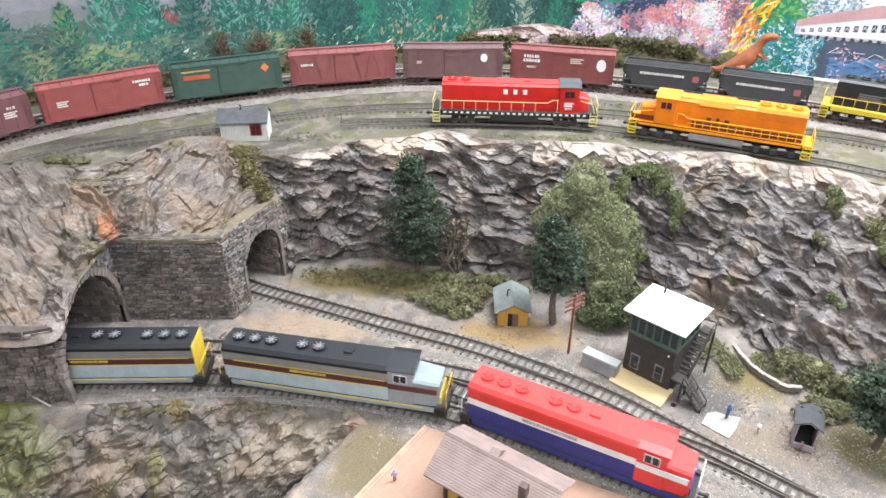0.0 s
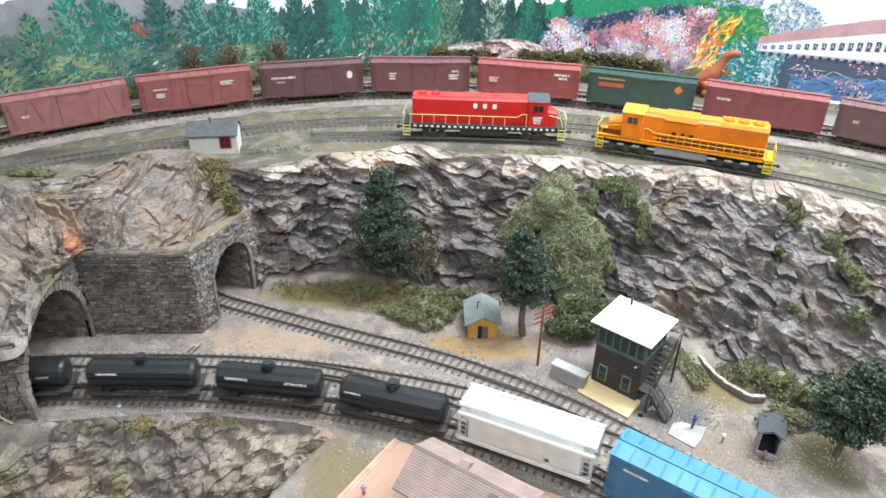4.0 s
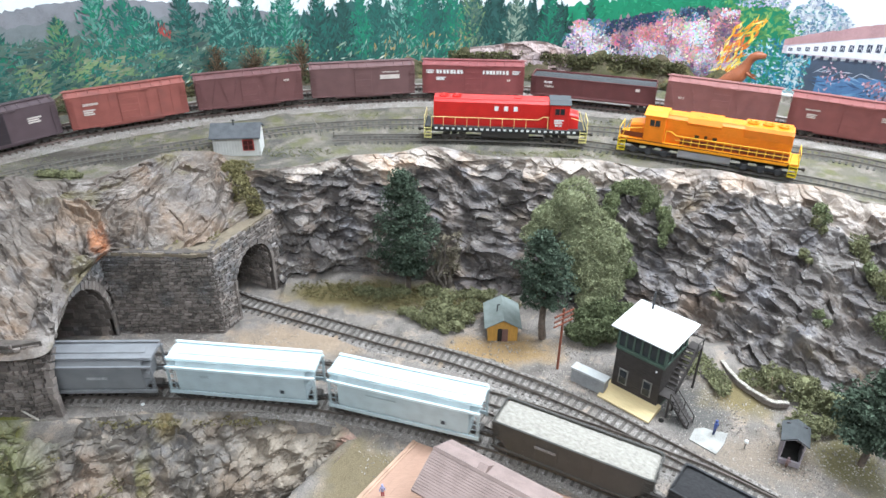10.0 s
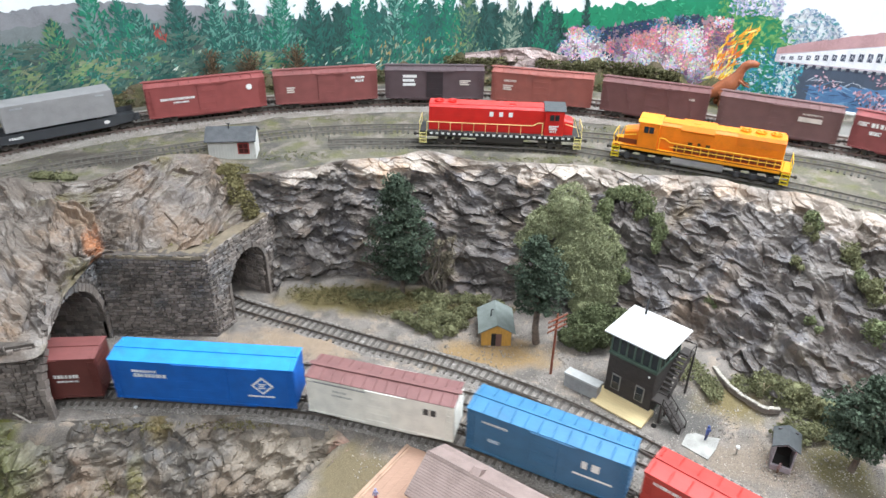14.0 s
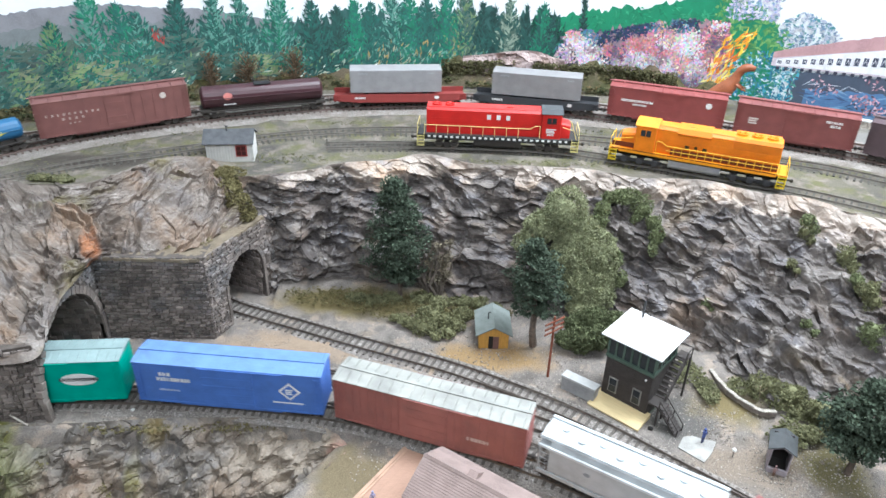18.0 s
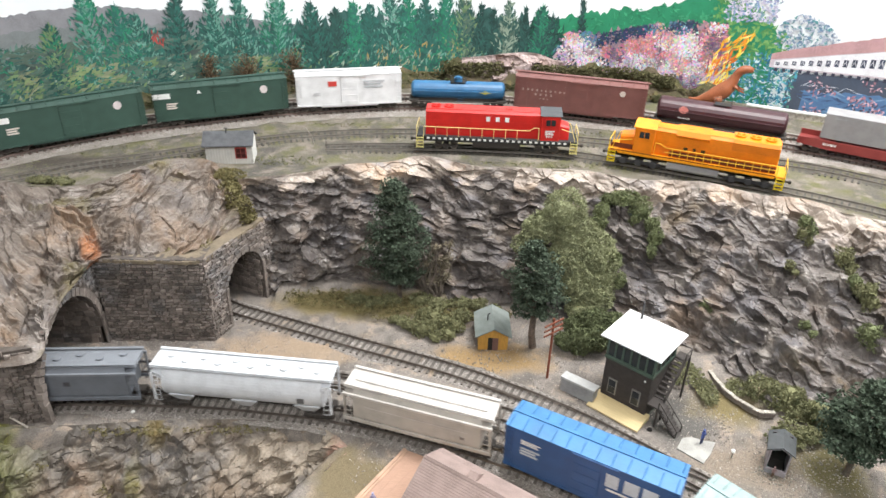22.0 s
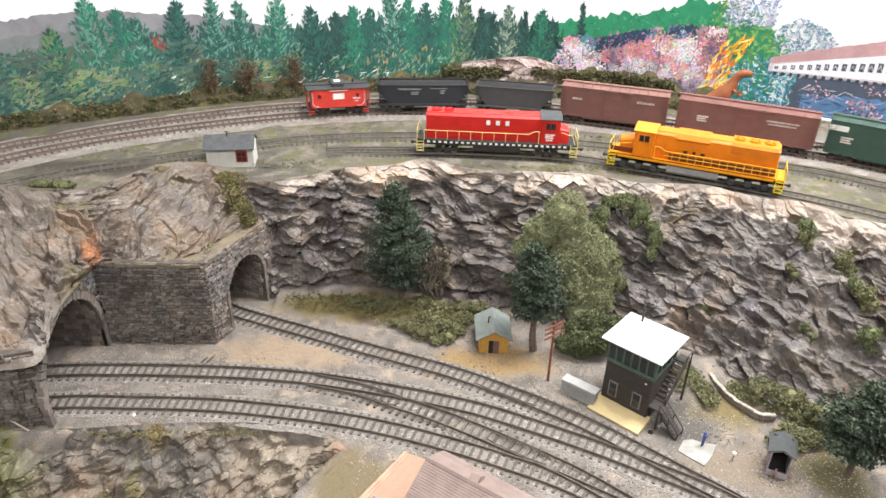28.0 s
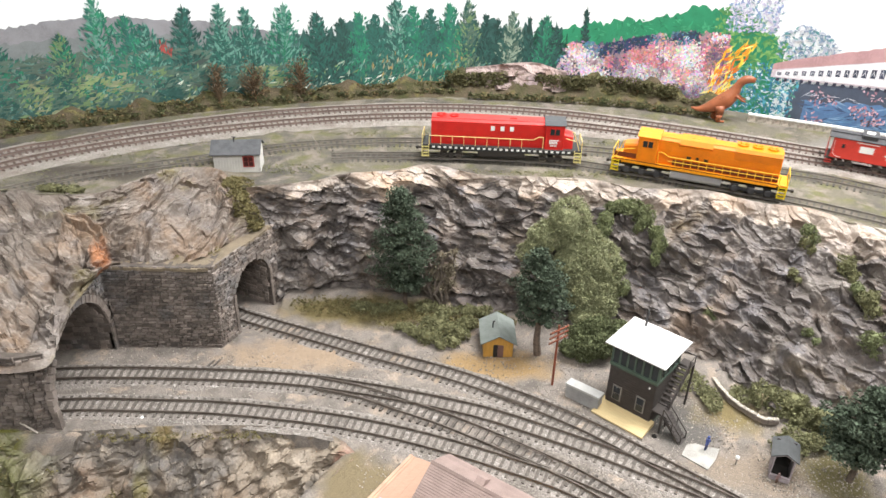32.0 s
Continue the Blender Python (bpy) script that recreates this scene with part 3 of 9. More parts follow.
for x0, x1, z in ((-1.12, -.55, -.0055), (.30, 1.12, -.0055), (-1.06, -.66, HIGH - .0055), (.68, 1.06, HIGH - .0055)):
    y1 = .30 if z < .1 else -.59
    part("shelf", Shape().box(x0, -7.9, z - .02, x1, y1, z), M_PLY, None, "plywood railway shelf along the room wall")["kind"] = "structure"

# ---- left mountain and tunnels ----
rock_sheet("rock_slope_left", [(-.85, .62, .142), (-.66, .70, .144), (-.56, .735, .146), (-.50, .752, .146), (-.459, .748, .145), (-.43, .755, .143), (-.405, .750, .138), (-.392, .738, .128), (-.380, .722, .116), (-.370, .702, .104), (-.364, .688, .098)],
           [(-.85, .50, .06), (-.66, .530, .062), (-.56, .528, .068), (-.48, .525, .069), (-.42, .524, .070), (-.392, .524, .070), (-.372, .526, .071), (-.360, .534, .071), (-.3585, .551, .075), (-.3585, .571, .0875), (-.3595, .598, .0970), (-.361, .630, .0985), (-.362, .652, .0980), (-.364, .672, .0970)],
           520, 200, M_ROCK_LEFT, [(.040, 2.0, .95, .10, .002, .009, .05), (.017, 1.7, .85, .20, .0014, .0058, .12), (.0080, 1.6, .8, .10, .0003, .0030, .05), (.004, 1.4, .6, 0, 0, .0012, 0)], .007, 12, .010, None, (), True)
rock_sheet("rock_knoll", [(-.425, .752, .142), (-.40, .757, .145), (-.363, .782, .149), (-.33, .815, .151), (-.285, .828, .149), (-.258, .805, .144), (-.236, .782, .140)],
           [(-.405, .682, .099), (-.378, .684, .0975), (-.345, .679, .0970), (-.300, .675, .0970), (-.264, .688, .0970), (-.246, .722, .0975), (-.216, .764, .098)],
           340, 150, M_ROCK_LEFT, [(.040, 1.6, -.5, .08, .002, .008, .0), (.016, 1.6, -.45, .16, .0012, .0050, .06), (.0075, 1.5, -.4, .10, .0003, .0027, .04), (.004, 1.4, .3, 0, 0, .0011, 0)], .005, 21, .014)


def masonry(name, origin, along_dir, length, height, parent, hole=None, course=0.0037, stone=0.0066, seed=1, top=None):
    """A wall of coursed stones on a mortar backing. hole(u, z) is true inside an opening; top(u) gives the wall's height."""
    rnd = random.Random(seed)
    o, d = Vector(origin), Vector(along_dir).normalized()
    nrm = Vector((d.y, -d.x, 0))
    sh = Shape()
    z = 0.0
    while z < height:
        u = -rnd.random() * stone
        hh = course * rnd.uniform(.8, 1.25)
        while u < length:
            w = stone * rnd.uniform(.55, 1.5)
            a, b = max(u, 0) + .0003, min(u + w, length) - .0003
            m = (a + b) / 2
            if b - a > .001 and z + hh <= (top(m) if top else height) + .002 and not (hole and (hole(m, z + hh / 2) or hole(a, z + hh / 2) or hole(b, z + hh / 2))):
                out = rnd.uniform(.0002, .0028)
                q = [(a, z + .0003, 0), (b, z + .0003, 0), (b, z + hh - .0003, 0), (a, z + hh - .0003, 0)]
                k = .0004
                f = [(a + k, z + .0003 + k, out), (b - k, z + .0003 + k, out * rnd.uniform(.6, 1)), (b - k, z + hh - .0003 - k, out), (a + k, z + hh - .0003 - k, out * rnd.uniform(.6, 1))]
                ring = lambda s: [o + d * x + Vector((0, 0, y)) + nrm * e for x, y, e in s]
                n = len(sh.v)
                sh.v += [tuple(p) for p in ring(q) + ring(f)]
                sh.f += [(n + 4, n + 5, n + 6, n + 7)] + [(n + i, n + (i + 1) % 4, n + 4 + (i + 1) % 4, n + 4 + i) for i in range(4)]
            u += w
        z += hh
    ob = part(name, sh, M_STONE, parent)
    ob["kind"] = "stuff"
    return ob


def arch_outline(c, r, spring, n=18, rise=1.0):
    return [(c - r, -.006), *[(c - r * math.cos(math.pi * i / n), spring + rise * r * math.sin(math.pi * i / n)) for i in range(n + 1)], (c + r, -.006)]


def portal_wall(name, origin, d, length, height, c, r, spring, thick, parent, top=None, rise=1.0):
    """Mortar-faced wall with an arched opening through it, as deep as thick."""
    o, d = Vector(origin), Vector(d).normalized()
    nrm = Vector((d.y, -d.x, 0))
    at = lambda u, z, e: o + d * u + Vector((0, 0, z)) - nrm * e
    arch = arch_outline(c, r, spring, 18, rise)
    tp = top or (lambda u: height)
    sh = Shape()
    for e in (0, thick):
        sh.add([at(0, -.006, e), at(c - r, -.006, e), at(c - r, tp(c - r), e), at(0, tp(0), e)], [(0, 1, 2, 3)])
        sh.add([at(c + r, -.006, e), at(length, -.006, e), at(length, tp(length), e), at(c + r, tp(c + r), e)], [(0, 1, 2, 3)])
        for (u0, z0), (u1, z1) in zip(arch[1:], arch[2:-1]):
            sh.add([at(u0, z0, e), at(u1, z1, e), at(u1, tp(u1), e), at(u0, tp(u0), e)], [(0, 1, 2, 3)])
    for (u0, z0), (u1, z1) in zip(arch, arch[1:]):
        sh.add([at(u0, z0, 0), at(u1, z1, 0), at(u1, z1, thick), at(u0, z0, thick)], [(0, 1, 2, 3)])
    return part(name, sh, M_MORTAR, parent)


def voussoirs(origin, d, c, r, spring, parent, n, depth, width, rise=1.0):
    """The ring of cut stones round an arch, one part each."""
    o, d = Vector(origin), Vector(d).normalized()
    nrm = Vector((d.y, -d.x, 0))
    for i in range(n):
        rnd = random.Random(i * 7 + n)
        a0, a1 = math.pi * (i + rnd.uniform(.02, .12)) / n, math.pi * (i + rnd.uniform(.86, .97)) / n
        depth_, width_ = depth * rnd.uniform(.5, 1.7), width * rnd.uniform(.80, 1.08)
        q = [(c - rr * math.cos(a), spring + rise * rr * math.sin(a)) for a, rr in ((a0, r + .0005 * rnd.random()), (a1, r), (a1, r + width_), (a0, r + width_ * rnd.uniform(.92, 1)))]
        sh = Shape().rings([[o + d * u + Vector((0, 0, z)) - nrm * .004 for u, z in q], [o + d * u + Vector((0, 0, z)) + nrm * depth_ * rnd.uniform(.8, 1) for u, z in q]])
        part("arch_stone", sh, M_STONE, parent)
    z = 0.0
    while z < spring - .002:
        for s in (-1, 1):
            w = width * (1.0 if int(z * 400) % 2 else .75)
            u0, u1 = sorted((c + s * r, c + s * (r + w)))
            sh = Shape().rings([[o + d * u + Vector((0, 0, zz)) - nrm * .004 for u, zz in ((u0, z), (u1, z), (u1, z + .0045), (u0, z + .0045))],
                                [o + d * u + Vector((0, 0, zz)) + nrm * depth for u, zz in ((u0, z), (u1, z), (u1, z + .0045), (u0, z + .0045))]])
            part("arch_stone", sh, M_STONE, parent)
        z += .005


def lining(parent, origin, d, c, r, spring, depth, bend=0.0, rise=1.0):
    """The inside of a tunnel behind its arch."""
    o, d = Vector(origin), Vector(d).normalized()
    nrm = Vector((d.y, -d.x, 0))
    arch = arch_outline(c, r + .001, spring, 14, rise)
    rings = []
    for k in range(7):
        e = depth * k / 6
        rings.append([o + d * (u + bend * (k / 6) ** 2) + Vector((0, 0, z)) - nrm * (e + .003) for u, z in arch])
    sh = Shape()
    n = len(arch)
    for q in rings:
        sh.v += [tuple(p) for p in q]
    for k in range(6):
        for j in range(n - 1):
            sh.f.append((k * n + j, k * n + j + 1, (k + 1) * n + j + 1, (k + 1) * n + j))
    part("lining", sh, M_MORTAR, parent)


tunnel = tagged(thing("tunnel_portals", "twin arched tunnel portals of small grey-brown stones", "tunnel"), kind="structure")
# retaining wall between the portals
masonry("stonework", (-.364, .667, -.006), (1, .026, 0), .117, .108, tunnel, seed=4)
part("backing", Shape().rings([[(-.364, .6675, -.006), (-.247, .6705, -.006), (-.247, .700, -.006), (-.364, .700, -.006)], [(-.364, .6675, .101), (-.247, .6705, .101), (-.247, .700, .101), (-.364, .700, .101)]]), M_MORTAR, tunnel)
O2, D2 = (-.247, .6695, -.006), (.046, .114, 0)
hole2 = lambda u, z: abs(u - .0645) < .0365 and (z < .048 or (u - .0645) ** 2 + (z - .048) ** 2 < .0365 ** 2)
wall_top = lambda u: .106 + .002 * math.sin(u * 60)
masonry("stonework", O2, D2, .128, .115, tunnel, hole2, seed=7, top=wall_top)
portal_wall("backing", O2, D2, .128, .106, .0645, .0325, .048, .02, tunnel, wall_top)
voussoirs(O2, D2, .0645, .0325, .048, tunnel, 15, .0012, .0055)
lining(tunnel, O2, D2, .0645, .0325, .048, .16, .02)
# coping along the wall top
cp = along([(-.372, .668, .1), (-.30, .668, .1), (-.252, .671, .1), (-.240, .692, .1), (-.222, .735, .1), (-.203, .781, .1)], 60)[0]
sh = Shape()
rnd = random.Random(3)
for (x0, y0, _), (x1, y1, _) in zip(cp, cp[1:]):
    d = Vector((x1 - x0, y1 - y0, 0)).normalized()
    n = Vector((d.y, -d.x, 0))
    h = .1005 + rnd.uniform(0, .0003)
    w = rnd.uniform(.0012, .0026)
    sh.rings([[Vector((x, y, z)) + n * e for e, z in ((w, .097), (w, h), (-.030, h + .001), (-.030, .097))] for x, y in ((x0, y0), (x1, y1))])
part("coping", sh, M_STONE_TOP, tunnel, "pale sandy ledge on the wall top")
# double-track portal on the left
C1, R1, S1, V1 = .0620, .0610, .0240, 1.15
portal_wall("backing", (-.3665, .538, -.006), (0, 1, 0), .131, .106, C1, R1, S1, .02, tunnel,
            lambda u: .106 if u > C1 else S1 + .0008 + V1 * math.sqrt(max(0, .0680 ** 2 - (u - C1) ** 2)), V1)
voussoirs((-.366, .538, -.006), (0, 1, 0), C1, R1, S1, tunnel, 30, .0018, .0085, V1)
masonry("stonework", (-.366, .592, -.006), (0, 1, 0), .077, .104, tunnel, lambda u, z: math.hypot(u - .0080, (z - S1) / V1) < .0690 or (z < S1 and u < .0765), seed=19)
lining(tunnel, (-.3665, .538, -.006), (0, 1, 0), C1, R1, S1, .26, -.05, V1)


def lining_stones(parent, origin, d, c, r, spring, depth, bend, seed, stone=.0085, course=.0052, rise=1.0):
    """Rough stones that face the far side of a tunnel, course by course up its wall and vault."""
    rnd = random.Random(seed)
    o, d = Vector(origin), Vector(d).normalized()
    nrm = Vector((d.y, -d.x, 0))
    sh = Shape()

    def at(e, a, lift):
        # a runs up the wall from its foot, then round the vault
        rr = r - lift
        u, z = (c + rr, a) if a < spring else (c + rr * math.cos((a - spring) / r), spring + rise * rr * math.sin((a - spring) / r))
        return o + d * (u + bend * (e / depth) ** 2) + Vector((0, 0, z)) - nrm * e

    a = -.004
    while a < spring + r * 1.4:
        e, h = .002 + rnd.uniform(0, stone), course * rnd.uniform(.8, 1.3)
        while e < depth * .8:
            w = stone * rnd.uniform(.6, 1.5)
            q = ((e, a), (e + w, a), (e + w, a + h), (e, a + h))
            k, lift = .0005, rnd.uniform(.0006, .0024)
            f = ((e + k, a + k), (e + w - k, a + k), (e + w - k, a + h - k), (e + k, a + h - k))
            n = len(sh.v)
            sh.v += [tuple(at(x, y, 0)) for x, y in q] + [tuple(at(x, y, lift * rnd.uniform(.6, 1))) for x, y in f]
            sh.f += [(n + 4, n + 5, n + 6, n + 7)] + [(n + m, n + (m + 1) % 4, n + 4 + (m + 1) % 4, n + 4 + m) for m in range(4)]
            e += w + .0004
        a += h + .0003
    part("stonework", sh, M_STONE, parent)["kind"] = "stuff"


lining_stones(tunnel, (-.3665, .538, -.006), (0, 1, 0), C1, R1, S1, .26, -.05, 12, .0085, .0052, V1)
lining_stones(tunnel, O2, D2, .0645, .0325, .048, .16, .02, 14, .007, .0045)
# pier that faces the aisle, its corner cut off towards the track
masonry("stonework", (-.62, .5325, -.010), (1, 0, 0), .232, .092, tunnel, seed=15, stone=.0080, course=.0048)
masonry("stonework", (-.388, .5325, -.010), (.022, .0075, 0), .0232, .092, tunnel, seed=16, stone=.0070, course=.0048)
part("backing", Shape().rings([[(-.62, .533, z), (-.388, .533, z), (-.3662, .5405, z), (-.3662, .5415, z), (-.62, .5415, z)] for z in (-.012, .082)]), M_MORTAR, tunnel)

# ---- track ----
def lay(line, name, a0, a1, tie_mat, rail_mat, near, step=0.0084, bed=None, label="", dz=0.0, wide=0.0):
    """Ballast bed, ties and two rails of one line between two lengths."""
    t = thing(name, label or "two-rail model railway track on wooden ties", "track")
    t["kind"] = "structure"
    n = max(4, int((a1 - a0) / 0.010))
    st = [a0 + (a1 - a0) * i / n for i in range(n + 1)]
    fr = [(line.at(a), line.way(a)) for a in st]
    if bed:
        rings = []
        rnd = random.Random(len(name))
        for p, d in fr:
            nn = np.array([-d[1], d[0]])
            j = rnd.uniform(-.0012, .0012)
            rings.append([(*(p + nn * e), line.z + z + dz) for e, z in ((-.0225 - wide + j, -.0058 + .0014 * (wide > 0)), (-.0165 - .5 * wide, -.0036), (.0165 + .5 * wide, -.0036), (.0225 + wide + j, -.0058 + .0014 * (wide > 0)))])
        part("ballast_bed", Shape().rings(rings), bed, t)
    for side in (-1, 1):
        rings = []
        for p, d in fr:
            nn = np.array([-d[1], d[0]])
            q = p + nn * side * .00862
            rings.append([(*(q + nn * e), line.z + z) for e, z in ((-.0009, -.0026), (.0009, -.0026), (.00042, -.0017), (.00048, 0), (-.00048, 0), (-.00042, -.0017))])
        part("rail", Shape().rings(rings), rail_mat, t)
    one = Shape().box(-.0013, -.0148, -.0024, .0013, .0148, 0).mesh("tie", tie_mat)
    rest = Shape()
    rnd = random.Random(7)
    a, count = a0 + step / 2, 0
    while a < a1:
        p, d = line.at(a), line.way(a)
        ang = math.degrees(math.atan2(d[1], d[0])) + rnd.uniform(-2, 2)
        m = pose(p[0], p[1], line.z - .0022 + dz + rnd.uniform(-.0003, 0), 0, 0, ang)
        if near(p) and count < 150:
            part("tie", one, tie_mat, t, at=m)
            count += 1
        else:
            vs = [m @ v.co for v in one.vertices]
            rest.add(vs, [tuple(q.vertices) for q in one.polygons])
        a += step
    if rest.v:
        part("far_ties", rest, tie_mat, t)["kind"] = "stuff"
    return t


def span(line, y=-0.6):
    s = [a for a, p in zip(line.s, line.p) if p[1] > y]
    return s[0], s[-1]


seen_low = lambda p: -.36 < p[0] < .30 and p[1] > .44
seen_high = lambda p: -.45 < p[0] < .45 and p[1] > .75
never = lambda p: False
lay(FRONT, "track_1", *span(FRONT), M_TIE, M_RAIL, seen_low, bed=M_BALLAST_LOW)
lay(BACK_LOW, "track_2", *span(BACK_LOW), M_TIE, M_RAIL, seen_low, bed=M_BALLAST_LOW, dz=-.0005)
lay(BRANCH, "track_3", BRANCH.s[0], BRANCH.s[-1], M_TIE, M_RAIL, seen_low, bed=M_BALLAST_LOW, dz=-.0010)
lay(CROSSOVER, "track_4", CROSSOVER.s[0], CROSSOVER.s[-1], M_TIE, M_RAIL, never, .0084, dz=-.0003)
lay(MAIN, "track_5", *span(MAIN), M_TIE_UP, M_RAIL_UP, seen_high, .0085, M_BALLAST, wide=.014)
lay(BACK_MAIN, "track_6", *span(BACK_MAIN), M_TIE_UP, M_RAIL_UP, never, .0085, M_BALLAST, dz=-.0004, wide=.008)
M_TIE_OLD = paint("cinder_grey_tie", (0.10, 0.092, 0.08), 0.95, vary=0.2, scale=300, island=0.2)
M_RAIL_OLD = paint("dull_grey_rail", (0.16, 0.145, 0.125), 0.6, 0.3, vary=0.25, scale=80)
lay(SIDING_1, "track_7", SIDING_1.s[0], SIDING_1.s[-1], M_TIE_OLD, M_RAIL_OLD, never, .0078, dz=-.0016)
lay(SIDING_2, "track_8", float(np.interp(-.150, SIDING_2.p[:, 0], SIDING_2.s)), SIDING_2.s[-1], M_TIE_OLD, M_RAIL_OLD, never, .0078, dz=-.0017)
for ln, nm in ((FRONT, "track_9"), (MAIN, "track_10")):
    for i, (a0, a1) in enumerate(((0, span(ln)[0]), (span(ln)[1], ln.s[-1]))):
        lay(ln, nm, a0, a1, M_TIE, M_RAIL, never, .03, label="far length of model track on the shelf")

# closing rails, frogs and guard rails of the crossover and the junction
def extra_rail(parent, pts, name="guard_rail"):
    part(name, Shape().path([(x, y, -.0007) for x, y in pts], .0006, 4), M_RAIL, parent)


sw = thing("turnouts", "crossover and junction turnout rails", "track")
sw["kind"] = "structure"
for line, a, b, e in ((CROSSOVER, .055, .10, .0066), (CROSSOVER, .055, .10, -.0066), (CROSSOVER, .20, .26, .0066), (CROSSOVER, .20, .26, -.0066), (BRANCH, .50, .57, .0066), (BRANCH, .46, .53, -.0066)):
    if b > a:
        pts = []
        for k in range(7):
            s = a + (b - a) * k / 6
            p, d = line.at(s), line.way(s)
            pts.append(p + np.array([-d[1], d[0]]) * (e * (1 - .25 * (abs(k - 3) == 3))))
        extra_rail(sw, pts)
part("switch_rod", Shape().box(-.006, -.0009, 0, .006, .0009, .0012), M_TIE, sw, at=pose(-.252, .640, -.0045, 0, 0, 70))
part("switch_rod", Shape().box(-.006, -.0009, 0, .006, .0009, .0012), M_TIE, sw, at=pose(-.246, .641, -.0045, 0, 0, 70))

# ---- rolling stock ----
_COAT = {}


def coat(c, rough=0.5, dirt=0.25, metal=0.0):
    """A slightly weathered model paint of one colour."""
    key = (c, rough, dirt, metal)
    if key not in _COAT:
        _COAT[key] = paint("car_paint", c, rough, metal, vary=0.10, scale=70, fine=700, bump=0.12, dirt=dirt, dirt_colour=tuple(x * 0.55 + 0.03 for x in c))
    return _COAT[key]


BLACK = coat((0.022, 0.022, 0.024), 0.5, 0.2)
FRAME = coat((0.045, 0.038, 0.033), 0.7, 0.3)
STEEL = paint("wheel_steel", (0.20, 0.18, 0.16), 0.4, 0.7, vary=0.2)
LETTER = coat((0.78, 0.78, 0.76), 0.55, 0.1)
GLASS = paint("dark_window", (0.02, 0.025, 0.03), 0.12, vary=0.1)

_t = Shape()
for s in (-1, 1):
    _t.box(-.0145, s * .0105 - .001, .0035, .0145, s * .0105 + .001, .0068, .0006)
    _t.box(-.0035, s * .0105 - .0016, .0015, .0035, s * .0105 + .0016, .0085, .0005)
    for e in (-1, 1):
        _t.box(e * .0102 - .0024, s * .0108 - .0014, .0030, e * .0102 + .0024, s * .0108 + .0014, .0078, .0006)
_t.box(-.003, -.010, .004, .003, .010, .0095)
TRUCK = _t.mesh("truck", FRAME)
_w = Shape().disc((0, -.0088, .0052), .0052, .0024, "y", 14).disc((0, .0064, .0052), .0052, .0024, "y", 14).disc((0, -.0105, .0052), .0011, .021, "y", 6)
WHEELSET = _w.mesh("wheelset", STEEL)
_t = Shape()
for s in (-1, 1):
    _t.box(-.0235, s * .0112 - .001, .0035, .0235, s * .0112 + .001, .0072, .0006)
    for e in (-1, 0, 1):
        _t.box(e * .0185 - .003, s * .0116 - .0016, .0022, e * .0185 + .003, s * .0116 + .0016, .0082, .0006)
        _t.rod((e * .0185 - .007, s * .0122, .0072), (e * .0185 - .003, s * .0122, .0045), .0012, 6)
_t.box(-.004, -.010, .004, .004, .010, .0105)
TRUCK6 = _t.mesh("truck", FRAME)
_c = Shape().box(-.0005, -.0012, .0085, .0050, .0012, .0105, .0003).box(.0045, -.0022, .0076, .0080, .0018, .0114, .0006)
COUPLER = _c.mesh("coupler", FRAME)
_l = Shape()
for k in range(6):
    _l.rod((-.0042, 0, .0005 + k * .0062), (.0042, 0, .0005 + k * .0062), .0003, 4)
_l.box(-.0044, -.0003, 0, -.0038, .0003, .0325).box(.0038, -.0003, 0, .0044, .0003, .0325)


def running_gear(car, length, spread, six=False):
    for s in (-1, 1):
        tr = part("truck", TRUCK6 if six else TRUCK, None, car, at=pose(s * spread, 0, 0))
        for e in ((-.0185, 0, .0185) if six else (-.0102, .0102)):
            part("wheelset", WHEELSET, None, tr, at=pose(e, 0, 0))
        part("coupler", COUPLER, None, car, at=pose(s * (length / 2 - .0085), 0, 0, 0, 0, 0 if s > 0 else 180))


def ladder(car, x, y, z, colour, h=1.0):
    part("ladder", _l.mesh("ladder", colour), None, car, at=pose(x, y, z) @ Matrix.Diagonal((0.7, 1, h, 1)))


def letters(car, x, z, w, h, y, colour=None, shape="word", name="lettering", colour2=None, axis=1):
    """Markings on the side at y: a row of blocks, bars, a disc or a diamond."""
    sh, d = Shape(), .00025 * (1 if y > 0 else -1)
    col = coat(colour, 0.55, 0.1) if colour else LETTER
    if shape in ("word", "spaced"):
        n = max(2, int(w / (h * (.85 if shape == "word" else 2.2))))
        step = w / n
        rnd = random.Random(int(x * 1e5) + int(z * 1e5))
        for i in range(n):
            a = x - w / 2 + i * step
            k = rnd.choice((.55, .7, .8)) * step * (1 if shape == "word" else .5)
            sh.box(a, y, z - h / 2, a + k, y + d, z + h / 2)
    elif shape == "bars":
        for i in range(3):
            zz = z + h / 2 - (i + .5) * h / 3
            sh.box(x - w / 2, y, zz - h * .11, x + w / 2 * (1, .6, .8)[i], y + d, zz + h * .11)
    elif shape == "disc":
        pts = [(x + w / 2 * math.cos(a), z + h / 2 * math.sin(a)) for a in np.linspace(0, 2 * math.pi, 20, endpoint=False)]
        sh.rings([[(u, y, v) for u, v in pts], [(u, y + d, v) for u, v in pts]])
    elif shape in ("diamond", "triangle"):
        pts = [(x - w / 2, z), (x, z - h / 2), (x + w / 2, z), (x, z + h / 2)] if shape == "diamond" else [(x - w / 2, z - h / 2), (x + w / 2, z - h / 2), (x + w * .1, z + h / 2), (x - w * .1, z + h / 2)]
        sh.rings([[(u, y, v) for u, v in pts], [(u, y + d, v) for u, v in pts]])
    else:
        sh.box(x - w / 2, y, z - h / 2, x + w / 2, y + d, z + h / 2)
    return part(name, sh, col, car)


